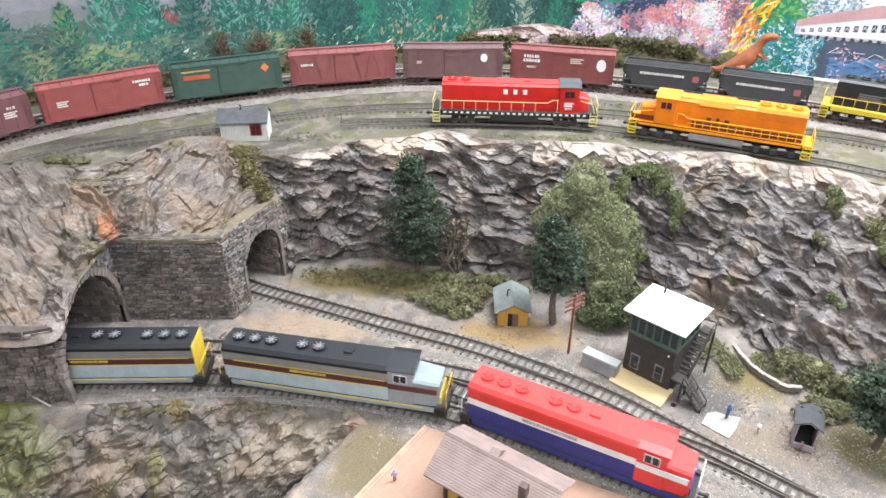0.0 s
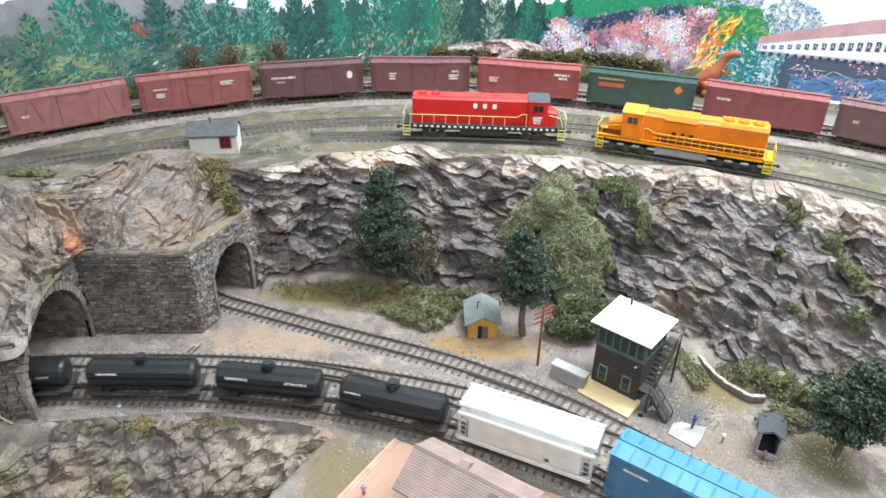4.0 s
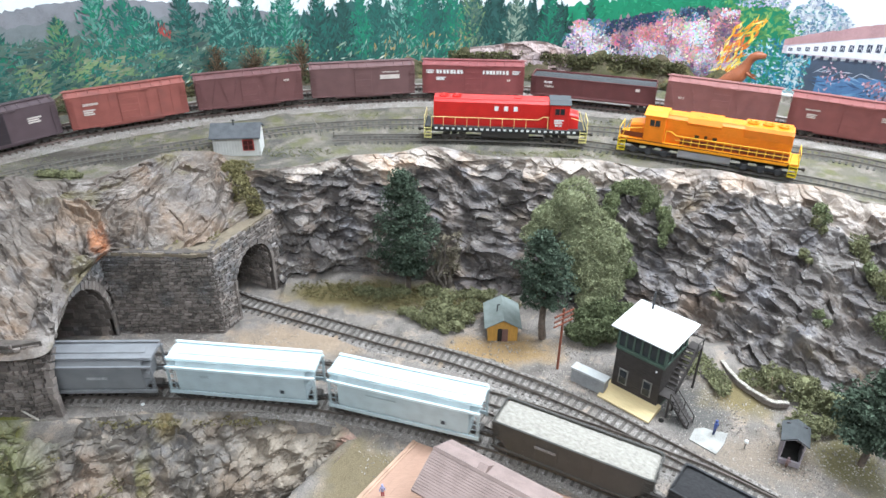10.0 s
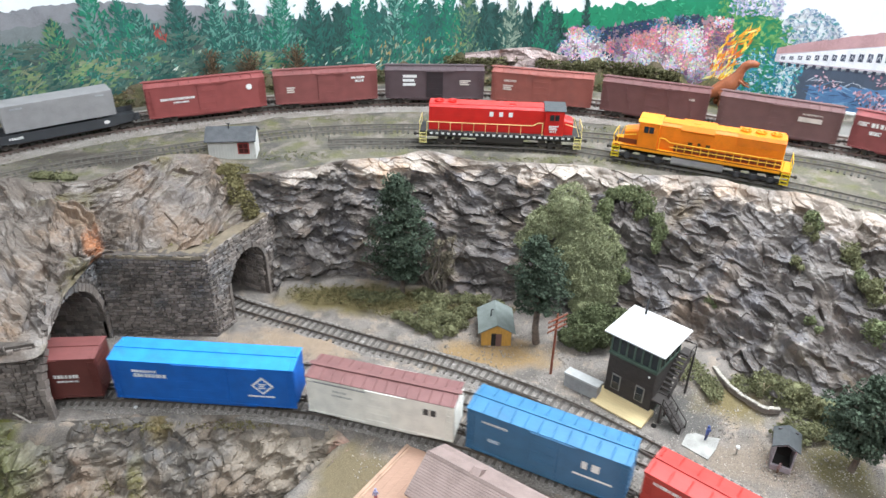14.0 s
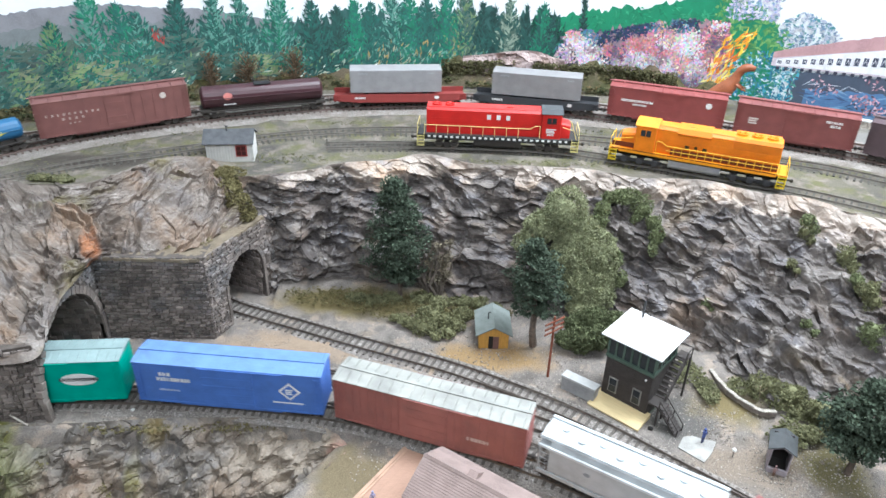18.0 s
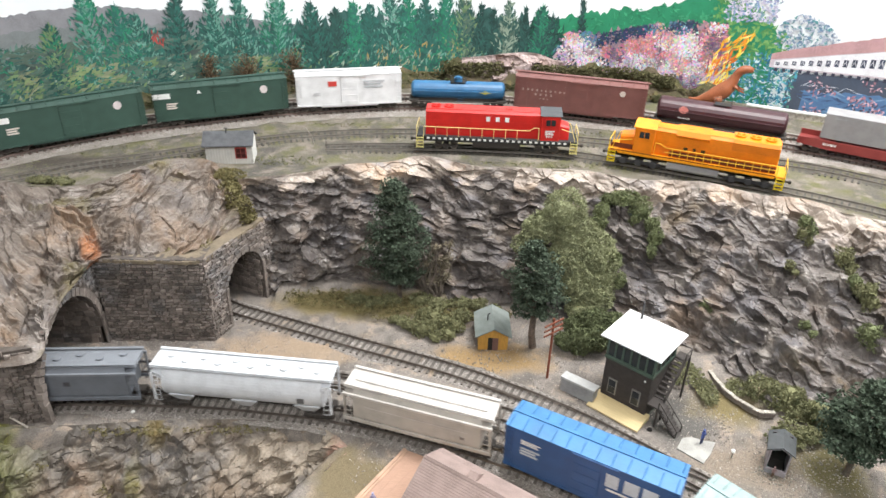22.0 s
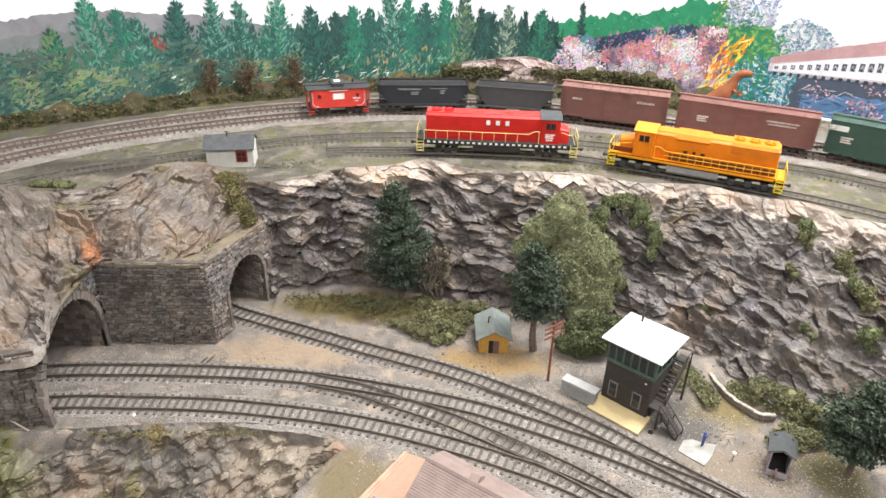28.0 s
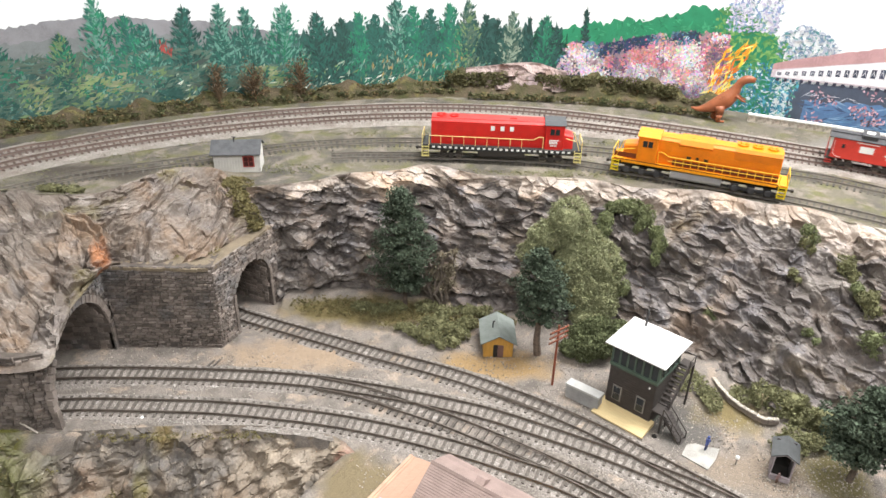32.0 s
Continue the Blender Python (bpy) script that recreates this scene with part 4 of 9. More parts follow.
def boxcar(label, length, side, roof=None, top=.052, ribs=0, walk=True, marks=(), door_w=.024, wood=False, rough=.5, dirt=.3, name="boxcar", roof_ribs=12, group="freight train cars", door=None, roof_rough=None):
    car = thing(name, label, "freight car", group)
    if group == "upper train cars" and max(side) < .35:
        side = tuple(.84 * c + .028 for c in side)  # years of dust
    roof = roof or side
    b, w, z0 = (length - .015) / 2, .0172, .0112
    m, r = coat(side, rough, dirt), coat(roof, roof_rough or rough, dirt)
    body = Shape().box(-b, -w, z0, b, w, top, .0004)
    rib = Shape().box(-.0005, -.0006, 0, .0005, .0006, top - z0 - .002).mesh("side_rib", m)
    for s in (-1, 1):
        for k in range(ribs):
            x = -b + .004 + (2 * b - .008) * k / max(1, ribs - 1)
            if abs(x) > door_w / 2 + .001:
                part("side_rib", rib, m, car, at=pose(x, s * w, z0 + .001))
        if wood:
            for k in range(4):
                for q in (-1, 1):
                    xa, xb = q * (door_w / 2 + .004 + k * .014), q * (door_w / 2 + .013 + k * .014)
                    if abs(xb) < b - .002:
                        za, zb = (z0 + .002, top - .003) if k % 2 else (top - .003, z0 + .002)
                        part("brace", Shape().rod((xa, s * (w + .0003), za), (xb, s * (w + .0003), zb), .0007, 4), m, car)
        part("side_sill", Shape().box(-b, s * w - .0005, z0 - .0012, b, s * w + .0005, z0 + .0008).box(-b * .55, s * w * .92 - .0006, z0 - .0035, b * .55, s * w * .92 + .0006, z0), m, car)
    cor = Shape().box(-.0006, -w + .003, 0, .0006, w - .003, .0022).mesh("end_corrugation", m)
    for e in (-1, 1):
        for k in range(7):
            part("end_corrugation", cor, m, car, at=pose(e * b, 0, z0 + .004 + k * (top - z0 - .006) / 7))
    part("body", body, m, car)
    rf = Shape().prism([(-w - .0005, top - .0004), (-w - .0005, top + .0003), (-w * .55, top + .0014), (0, top + .0024), (w * .55, top + .0014), (w + .0005, top + .0003), (w + .0005, top - .0004)], -b - .0004, b + .0004)
    for k in range(roof_ribs):
        x = -b + .003 + (2 * b - .006) * k / max(1, roof_ribs - 1)
        for s in (-1, 1):
            rf.add([(x - .0006, s * w, top + .0004), (x + .0006, s * w, top + .0004), (x + .0006, s * .004, top + .0028), (x - .0006, s * .004, top + .0028), (x, s * w, top + .0012), (x, s * .004, top + .0034)], [(0, 3, 5, 4), (1, 4, 5, 2), (0, 4, 1), (3, 2, 5)])
    part("roof", rf, r, car)
    if walk:
        rb = Shape().box(-b - .003, -.0024, top + .0033, b + .003, .0024, top + .0038)
        for k in range(9):
            x = -b + 2 * b * (k + .5) / 9
            rb.box(x - .0005, -.0022, top + .0018, x + .0005, .0022, top + .0033)
        part("running_board", rb, r, car)
    else:
        part("roof_seam", Shape().box(-b, -.0009, top + .0022, b, .0009, top + .0034), r, car)
    for s in (-1, 1):
        d = Shape().box(-door_w / 2, s * (w + .0004) - .0005, z0 + .0008, door_w / 2, s * (w + .0004) + .0005, top - .0015, .0002)
        for k in range(4):
            zz = z0 + .004 + k * (top - z0 - .006) / 4
            d.box(-door_w / 2 + .001, s * (w + .0009) - .0003, zz, door_w / 2 - .001, s * (w + .0009) + .0003, zz + .0012)
        part("door", d, coat(door, rough, dirt) if door else m, car)
        part("door_track", Shape().box(-door_w * .55, s * (w + .0012) - .0006, top - .0014, door_w * 1.1, s * (w + .0012) + .0006, top - .0006), m, car)
        for e in (-1, 1):
            ladder(car, e * (b - .0042), s * (w + .0009), z0 - .0005, m, (top - z0) / .034)
    part("underframe", Shape().box(-b + .004, -.006, .0085, b - .004, .006, z0).box(-.012, -.013, .0065, .012, -.006, z0 - .001), FRAME, car)
    if walk:
        part("brake_wheel", Shape().disc((-b - .002, .006, top - .006), .0036, .0007, "x", 12), FRAME, car)
    running_gear(car, length, b - .021)
    for mk in marks:
        letters(car, mk[0], mk[1], mk[2], mk[3], -w - .0004, *mk[4:])
    return car, length


def covered_hopper(label, length, side, roof=None, top=.051, bays=3, marks=(), round_side=False, hatches=0, trough=True, dirt=.25, group="freight train cars"):
    car = thing("covered_hopper", label, "freight car", group)
    roof = roof or side
    b, w = (length - .015) / 2, .0172
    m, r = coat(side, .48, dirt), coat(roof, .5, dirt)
    if round_side:
        arc = [(.0172 * math.cos(a), .0315 + .0185 * math.sin(a)) for a in np.linspace(-1.15, 1.0, 14)]
        prof = [(-y, z) for y, z in arc] + [(-.009, top), (.009, top)] + [(y, z) for y, z in reversed(arc)]
    else:
        prof = [(-w * .96, .0175), (-w, .020), (-w, top - .007), (-w * .78, top), (w * .78, top), (w, top - .007), (w, .020), (w * .96, .0175)]
    e = b - .010
    body = Shape().prism(prof, -e, e)
    for s in (-1, 1):
        # sloped end sheets and hopper bays
        body.add([(s * e, -w * .95, top - .006), (s * e, w * .95, top - .006), (s * (b - .001), w * .9, top - .004), (s * (b - .001), -w * .9, top - .004),
                  (s * (e - .012), -w * .6, .0175), (s * (e - .012), w * .6, .0175)], [(0, 1, 2, 3), (0, 4, 5, 1), (0, 3, 4), (1, 5, 2), (2, 5, 4, 3)])
    part("body", body, m, car)
    for s in (-1, 1):
        if not round_side:
            part("side_sill", Shape().box(-b, s * w - .0008, .0135, b, s * w + .0008, .0175, .0003), m, car)
            part("top_chord", Shape().box(-b, s * w - .0012, top - .0075, b, s * w + .0009, top - .0045, .0004), r, car)
        for q in (-1, 1):
            part("end_post", Shape().box(q * (b - .0012) - .0009, s * (w - .001) - .0009, .0135, q * (b - .0012) + .0009, s * (w - .001) + .0009, top - .005), m, car)
            ladder(car, q * (b - .0052), s * (w + .0006), .0135, m, (top - .018) / .034)
    n = bays
    for k in range(n):
        x = (-e + .016) + (2 * e - .032) * (k / (n - 1) if n > 1 else .5)
        hp = Shape().rings([[(x - .013, -w * .8, .0178), (x + .013, -w * .8, .0178), (x + .013, w * .8, .0178), (x - .013, w * .8, .0178)],
                            [(x - .004, -w * .45, .0062), (x + .004, -w * .45, .0062), (x + .004, w * .45, .0062), (x - .004, w * .45, .0062)]])
        part("discharge_bay", hp, m, car)
    rf = Shape().prism([(-w * .82, top - .0008), (-w * .82, top + .0004), (-.006, top + .0018), (.006, top + .0018), (w * .82, top + .0004), (w * .82, top - .0008)], -b, b)
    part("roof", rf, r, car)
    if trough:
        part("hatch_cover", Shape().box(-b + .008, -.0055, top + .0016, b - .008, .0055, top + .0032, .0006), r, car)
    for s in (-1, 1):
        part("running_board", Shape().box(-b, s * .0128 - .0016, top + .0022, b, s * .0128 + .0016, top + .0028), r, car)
    for k in range(hatches):
        x = -b + .016 + (2 * b - .032) * k / max(1, hatches - 1)
        part("hatch", Shape().disc((x, -.003 if k % 2 else .003, top + .0016), .0036, .0022, "z", 10), r, car)
    part("underframe", Shape().box(-b, -.0045, .0095, b, .0045, .0135), FRAME, car)
    running_gear(car, length, b - .016)
    for mk in marks:
        letters(car, mk[0], mk[1], mk[2], mk[3], -w - .0004, *mk[4:])
    return car, length


M_COAL = paint("coal_load", (0.024, 0.023, 0.024), 0.9, vary=0.5, scale=400, bump=1.0)
M_GRAVEL = paint("grey_gravel_load", (0.060, 0.061, 0.064), 0.9, vary=0.3, scale=400, bump=1.0)
M_PALE_LOAD = paint("pale_gravel_load", (0.33, 0.305, 0.265), 0.9, vary=0.25, scale=350, bump=1.0)


def open_hopper(label, length, side, load, top=.043, marks=(), ribs=9, bottom=.015, name="open_hopper", slope=True, group="freight train cars", heap=.003):
    car = thing(name, label, "freight car", group)
    b, w = (length - .015) / 2, .0172
    m = coat(side, .6, .35)
    for s in (-1, 1):
        sd = Shape()
        y0, y1 = sorted((s * (w - .001), s * w))
        if slope:
            pr = [(-b, top), (-b, top - .010), (-b + .016, bottom), (b - .016, bottom), (b, top - .010), (b, top)]
        else:
            pr = [(-b, top), (-b, bottom), (b, bottom), (b, top)]
        sd.rings([[(x, y0, z) for x, z in pr], [(x, y1, z) for x, z in pr]])
        for k in range(ribs):
            x = -b + .010 + (2 * b - .020) * k / (ribs - 1)
            zb = bottom if abs(x) < b - .017 or not slope else bottom + (abs(x) - (b - .016)) * 1.1
            sd.box(x - .0006, s * w - .0004, zb, x + .0006, s * w + .0009, top - .001)
        sd.box(-b, s * w - .0006, top - .0014, b, s * w + .0012, top, .0003)
        sd.box(-b, s * w - .0010, bottom - .0030, b, s * w + .0006, bottom, .0003)
        part("side", sd, m, car)
        for q in (-1, 1):
            ladder(car, q * (b - .0045), s * (w + .0008), bottom - .002, m, (top - bottom) / .033)
    for q in (-1, 1):
        end = Shape().box(q * b - .0006, -w, top - .012 if slope else bottom, q * b + .0006, w, top)
        if slope:
            end.add([(q * b, -w + .001, top - .012), (q * b, w - .001, top - .012), (q * (b - .030), w - .001, bottom), (q * (b - .030), -w + .001, bottom)], [(0, 1, 2, 3)])
        part("end", end, m, car)
        for y in (-w, w - .002):
            part("corner_post", Shape().box(q * (b - .002) - .0008, y, bottom - .002, q * (b - .002) + .0008, y + .002, top), m, car)
    if slope:
        for k in (-1, 1):
            x = k * b * .32
            part("discharge_bay", Shape().rings([[(x - .014, -w * .85, bottom), (x + .014, -w * .85, bottom), (x + .014, w * .85, bottom), (x - .014, w * .85, bottom)], [(x - .004, -w * .6, .006), (x + .004, -w * .6, .006), (x + .004, w * .6, .006), (x - .004, w * .6, .006)]]), m, car)
    nx, ny = 44, 12
    gx_, gy_ = np.meshgrid(np.linspace(-b + .0012, b - .0012, nx), np.linspace(-w + .0012, w - .0012, ny), indexing="ij")
    gz = top - .0028 + heap * (1 - (gy_ / w) ** 2) * np.clip((1 - (gx_ / b) ** 8), 0, 1) + .0006 * (scatter(gx_ * 1e4, gy_ * 1e4, length * 100) - .5)
    part("load", grid_mesh("load", np.stack([gx_, gy_, gz], -1), load, True), None, car, "loose mineral load")
    part("underframe", Shape().box(-b, -.0045, .0095, b, .0045, bottom - .001), FRAME, car)
    running_gear(car, length, b - .017)
    for mk in marks:
        letters(car, mk[0], mk[1], mk[2], mk[3], -w - .0010, *mk[4:])
    return car, length


def tank_car(label, length, colour, radius=.0138, marks=(), rough=.35, dome=True, dome_rails=False, group="freight train cars", frame=None):
    car = thing("tank_car", label, "tank car", group)
    b = (length - .015) / 2
    m = coat(colour, rough, .15)
    zc = .0135 + radius
    n = 20
    ring = lambda x, r: [(x, r * math.cos(2 * math.pi * k / n), zc + r * math.sin(2 * math.pi * k / n)) for k in range(n)]
    t = Shape().rings([ring(-b + .0025, radius * .55), ring(-b + .004, radius * .85), ring(-b + .0065, radius), ring(b - .0065, radius), ring(b - .004, radius * .85), ring(b - .0025, radius * .55)])
    part("tank", t, m, car, smooth=False)
    for k in range(3):
        x = (-.55 + .55 * k) * b
        part("tank_band", Shape().rings([ring(x - .0006, radius + .0003), ring(x + .0006, radius + .0003)]), m, car)
    if dome:
        d = Shape().disc((0, 0, zc + radius - .002), .0062, .0075, "z", 14).disc((0, 0, zc + radius + .0055), .0046, .0016, "z", 12)
        part("dome", d, m, car)
    if dome_rails:
        part("dome_platform", Shape().box(-.011, -.008, zc + radius - .0008, .011, .008, zc + radius).path([(-.011, -.008, zc + radius + .006), (.011, -.008, zc + radius + .006), (.011, .008, zc + radius + .006), (-.011, .008, zc + radius + .006), (-.011, -.008, zc + radius + .006)], .0004, 4)
             .rod((-.011, -.008, zc + radius), (-.011, -.008, zc + radius + .006), .0004).rod((.011, -.008, zc + radius), (.011, -.008, zc + radius + .006), .0004).rod((-.011, .008, zc + radius), (-.011, .008, zc + radius + .006), .0004).rod((.011, .008, zc + radius), (.011, .008, zc + radius + .006), .0004), BLACK, car)
    fr = frame or FRAME
    part("frame", Shape().box(-b, -.0045, .010, b, .0045, .0145).box(-b, -.0150, .0115, -b + .014, .0150, .0135).box(b - .014, -.0150, .0115, b, .0150, .0135), fr, car)
    for s in (-1, 1):
        part("handrail", Shape().path([(-b + .006, s * (radius + .001), zc + .001), (b - .006, s * (radius + .001), zc + .001)], .00045, 5), m, car)
        part("running_board", Shape().box(-b + .01, s * .0148 - .0022, .0118, b - .01, s * .0148 + .0022, .0126), fr, car)
        ladder(car, .004, s * (radius + .0008), .0125, m, .62)
    running_gear(car, length, b - .018)
    for x, z, w, h, *rest in marks:
        y = -math.sqrt(max(radius ** 2 - (z - zc) ** 2, 1e-9)) - .0003
        letters(car, x, z, w, h, y, *rest)
    return car, length


def flat_with_box(label, length, colour, box, box_len, shift=0.0, group="freight train cars"):
    car = thing("flat_car", label, "freight car", group)
    b, w = (length - .015) / 2, .0172
    m = coat(colour, .6, .3)
    part("deck", Shape().box(-b, -w, .0125, b, w, .0145, .0003), m, car)
    for s in (-1, 1):
        part("side_sill", Shape().rings([[(-b, s * w - .0006, .0125), (-b * .6, s * w - .0006, .0095), (b * .6, s * w - .0006, .0095), (b, s * w - .0006, .0125), (b, s * w - .0006, .0215), (-b, s * w - .0006, .0215)],
                                         [(-b, s * w + .0006, .0125), (-b * .6, s * w + .0006, .0095), (b * .6, s * w + .0006, .0095), (b, s * w + .0006, .0125), (b, s * w + .0006, .0215), (-b, s * w + .0006, .0215)]]), m, car)
        ladder(car, s * (b - .006), -w - .001, .0125, m, .25)
    letters(car, -b * .6, .0165, .016, .003, -w - .0008)
    letters(car, b * .55, .0165, .007, .005, -w - .0008, (.75, .72, .7), "disc")
    part("underframe", Shape().box(-b, -.0045, .0085, b, .0045, .0125), FRAME, car)
    bx = coat(box, .5, .2, 0.0)
    h0, h1 = .0235, .056
    q = part("container", Shape().box(shift - box_len / 2, -.0155, h0, shift + box_len / 2, .0155, h1, .0004), bx, car, "plain pale grey trailer box")
    ribs = Shape()
    k = shift - box_len / 2 + .004
    while k < shift + box_len / 2 - .002:
        ribs.box(k - .0003, -.0158, h0 + .001, k + .0003, .0158, h1 - .001)
        k += .006
    part("container_rib", ribs, bx, car)["kind"] = "stuff"
    letters(car, shift - box_len * .36, h1 - .0045, .014, .0022, -.0160, (.35, .36, .38))
    letters(car, shift + box_len * .38, h1 - .0045, .010, .0022, -.0160, (.35, .36, .38))
    for s in (-1, 1):
        part("support", Shape().box(shift + s * box_len * .33 - .003, -.012, .0145, shift + s * box_len * .33 + .003, .012, h0), FRAME, car)
    running_gear(car, length, b - .022)
    return car, length


def caboose(label, length, side, roof, band=None, ends=None, cupola=True, top=.044, marks=(), group="freight train cars", window_frame=None, porch=.011):
    car = thing("caboose", label, "caboose", group)
    b, w, z0 = (length - .015) / 2, .0168, .0125
    m, r, en = coat(side, .5, .2), coat(roof, .6, .3), coat(ends or side, .5, .2)
    h = b - porch
    part("body", Shape().box(-h, -w, z0, h, w, top, .0004), m, car)
    if band:
        for s in (-1, 1):
            part("white_band", Shape().box(-h + .0005, s * w - .0004, z0 + .0105, h - .0005, s * w + .0004, z0 + .0215), coat(band, .5, .1), car)
        bay = part("bay_window", Shape().box(-.0095, -w - .0028, z0 + .002, .0095, -w + .001, top - .0005, .0008), m, car)
        for x in (-.0055, -.0015, .0025):
            part("pane", Shape().box(x, -w - .0032, z0 + .0115, x + .0028, -w - .0026, z0 + .0195), coat((.30, .20, .05), .3, .1), bay)
    part("roof", Shape().prism([(-w - .0012, top - .0004), (-w - .0012, top + .0006), (-w * .5, top + .0022), (w * .5, top + .0022), (w + .0012, top + .0006), (w + .0012, top - .0004)], -b, b), r, car)
    part("running_board", Shape().box(-b, -.0028, top + .0028, b, .0028, top + .0034), r, car)
    if cupola:
        part("cupola", Shape().box(-.0085, -.0125, top, .0085, .0125, top + .0062, .0005), r, car, "dark cupola on the roof")
        part("cupola_roof", Shape().box(-.0095, -.0135, top + .0062, .0095, .0135, top + .0072, .0005), r, car)
        part("roof_plate", Shape().box(-.0045, -.006, top + .0072, .0045, .004, top + .0080, .0003), LETTER, car, "white plate on the cupola roof")
        for s in (-1, 1):
            part("white_trim", Shape().path([(s * (h - .0012), -w - .0003, top - .004), (s * (h - .0016), -w - .0003, z0 + .006), (s * (h - .006), -w - .0003, z0 + .0022), (s * (h - .012), -w - .0003, z0 + .0018)], .0004, 4), LETTER, car)
    for x in ((-h + .012, h - .012) if cupola else (-h + .010, -h + .026, h - .026, h - .010)):
        up = 0 if cupola else -.0045
        wd = part("window", Shape().box(x - .0024, -w - .0008, top - .013 + up, x + .0024, -w + .0004, top - .0065 + up), coat(window_frame or side, .5, .1), car)
        part("pane", Shape().box(x - .0018, -w - .0011, top - .0122 + up, x + .0018, -w - .0007, top - .0072 + up), GLASS, wd)
    for s in (-1, 1):
        part("platform", Shape().box(min(s * h, s * b), -w, .0105, max(s * h, s * b), w, .0125), FRAME, car)
        part("end_rail", Shape().path([(s * (b - .001), -w + .001, .0125), (s * (b - .001), -w + .001, .028), (s * (b - .001), w - .001, .028), (s * (b - .001), w - .001, .0125)], .0006, 5)
             .rod((s * (b - .001), -w * .4, .0125), (s * (b - .001), -w * .4, .028), .0005).rod((s * (b - .001), w * .4, .0125), (s * (b - .001), w * .4, .028), .0005).rod((s * (b - .001), -w + .002, .028), (s * (b - .001), -w + .002, top), .0005), en, car)
        part("step", Shape().box(s * (b - .006) - .004, -w - .0004, .0045, s * (b - .006) + .004, -w + .003, .0055).box(s * (b - .006) - .004, -w - .0004, .0075, s * (b - .006) + .004, -w + .004, .0085).box(s * (b - .006) - .0044, -w - .0006, .0045, s * (b - .006) - .0038, -w + .003, .0115), en, car)
        part("end_wall", Shape().box(min(s * h, s * (h + .0006)), -w + .001, z0, max(s * h, s * (h + .0006)), w - .001, top - .001), en, car)
    part("underframe", Shape().box(-b, -.006, .0085, b, .006, .0105), FRAME, car)
    part("chimney", Shape().rod((h * .6, .006, top), (h * .6, .006, top + .008), .0012, 8), BLACK, car)
    running_gear(car, length, b - .019)
    for mk in marks:
        letters(car, mk[0], mk[1], mk[2], mk[3], -w - .0006, *mk[4:])
    return car, length


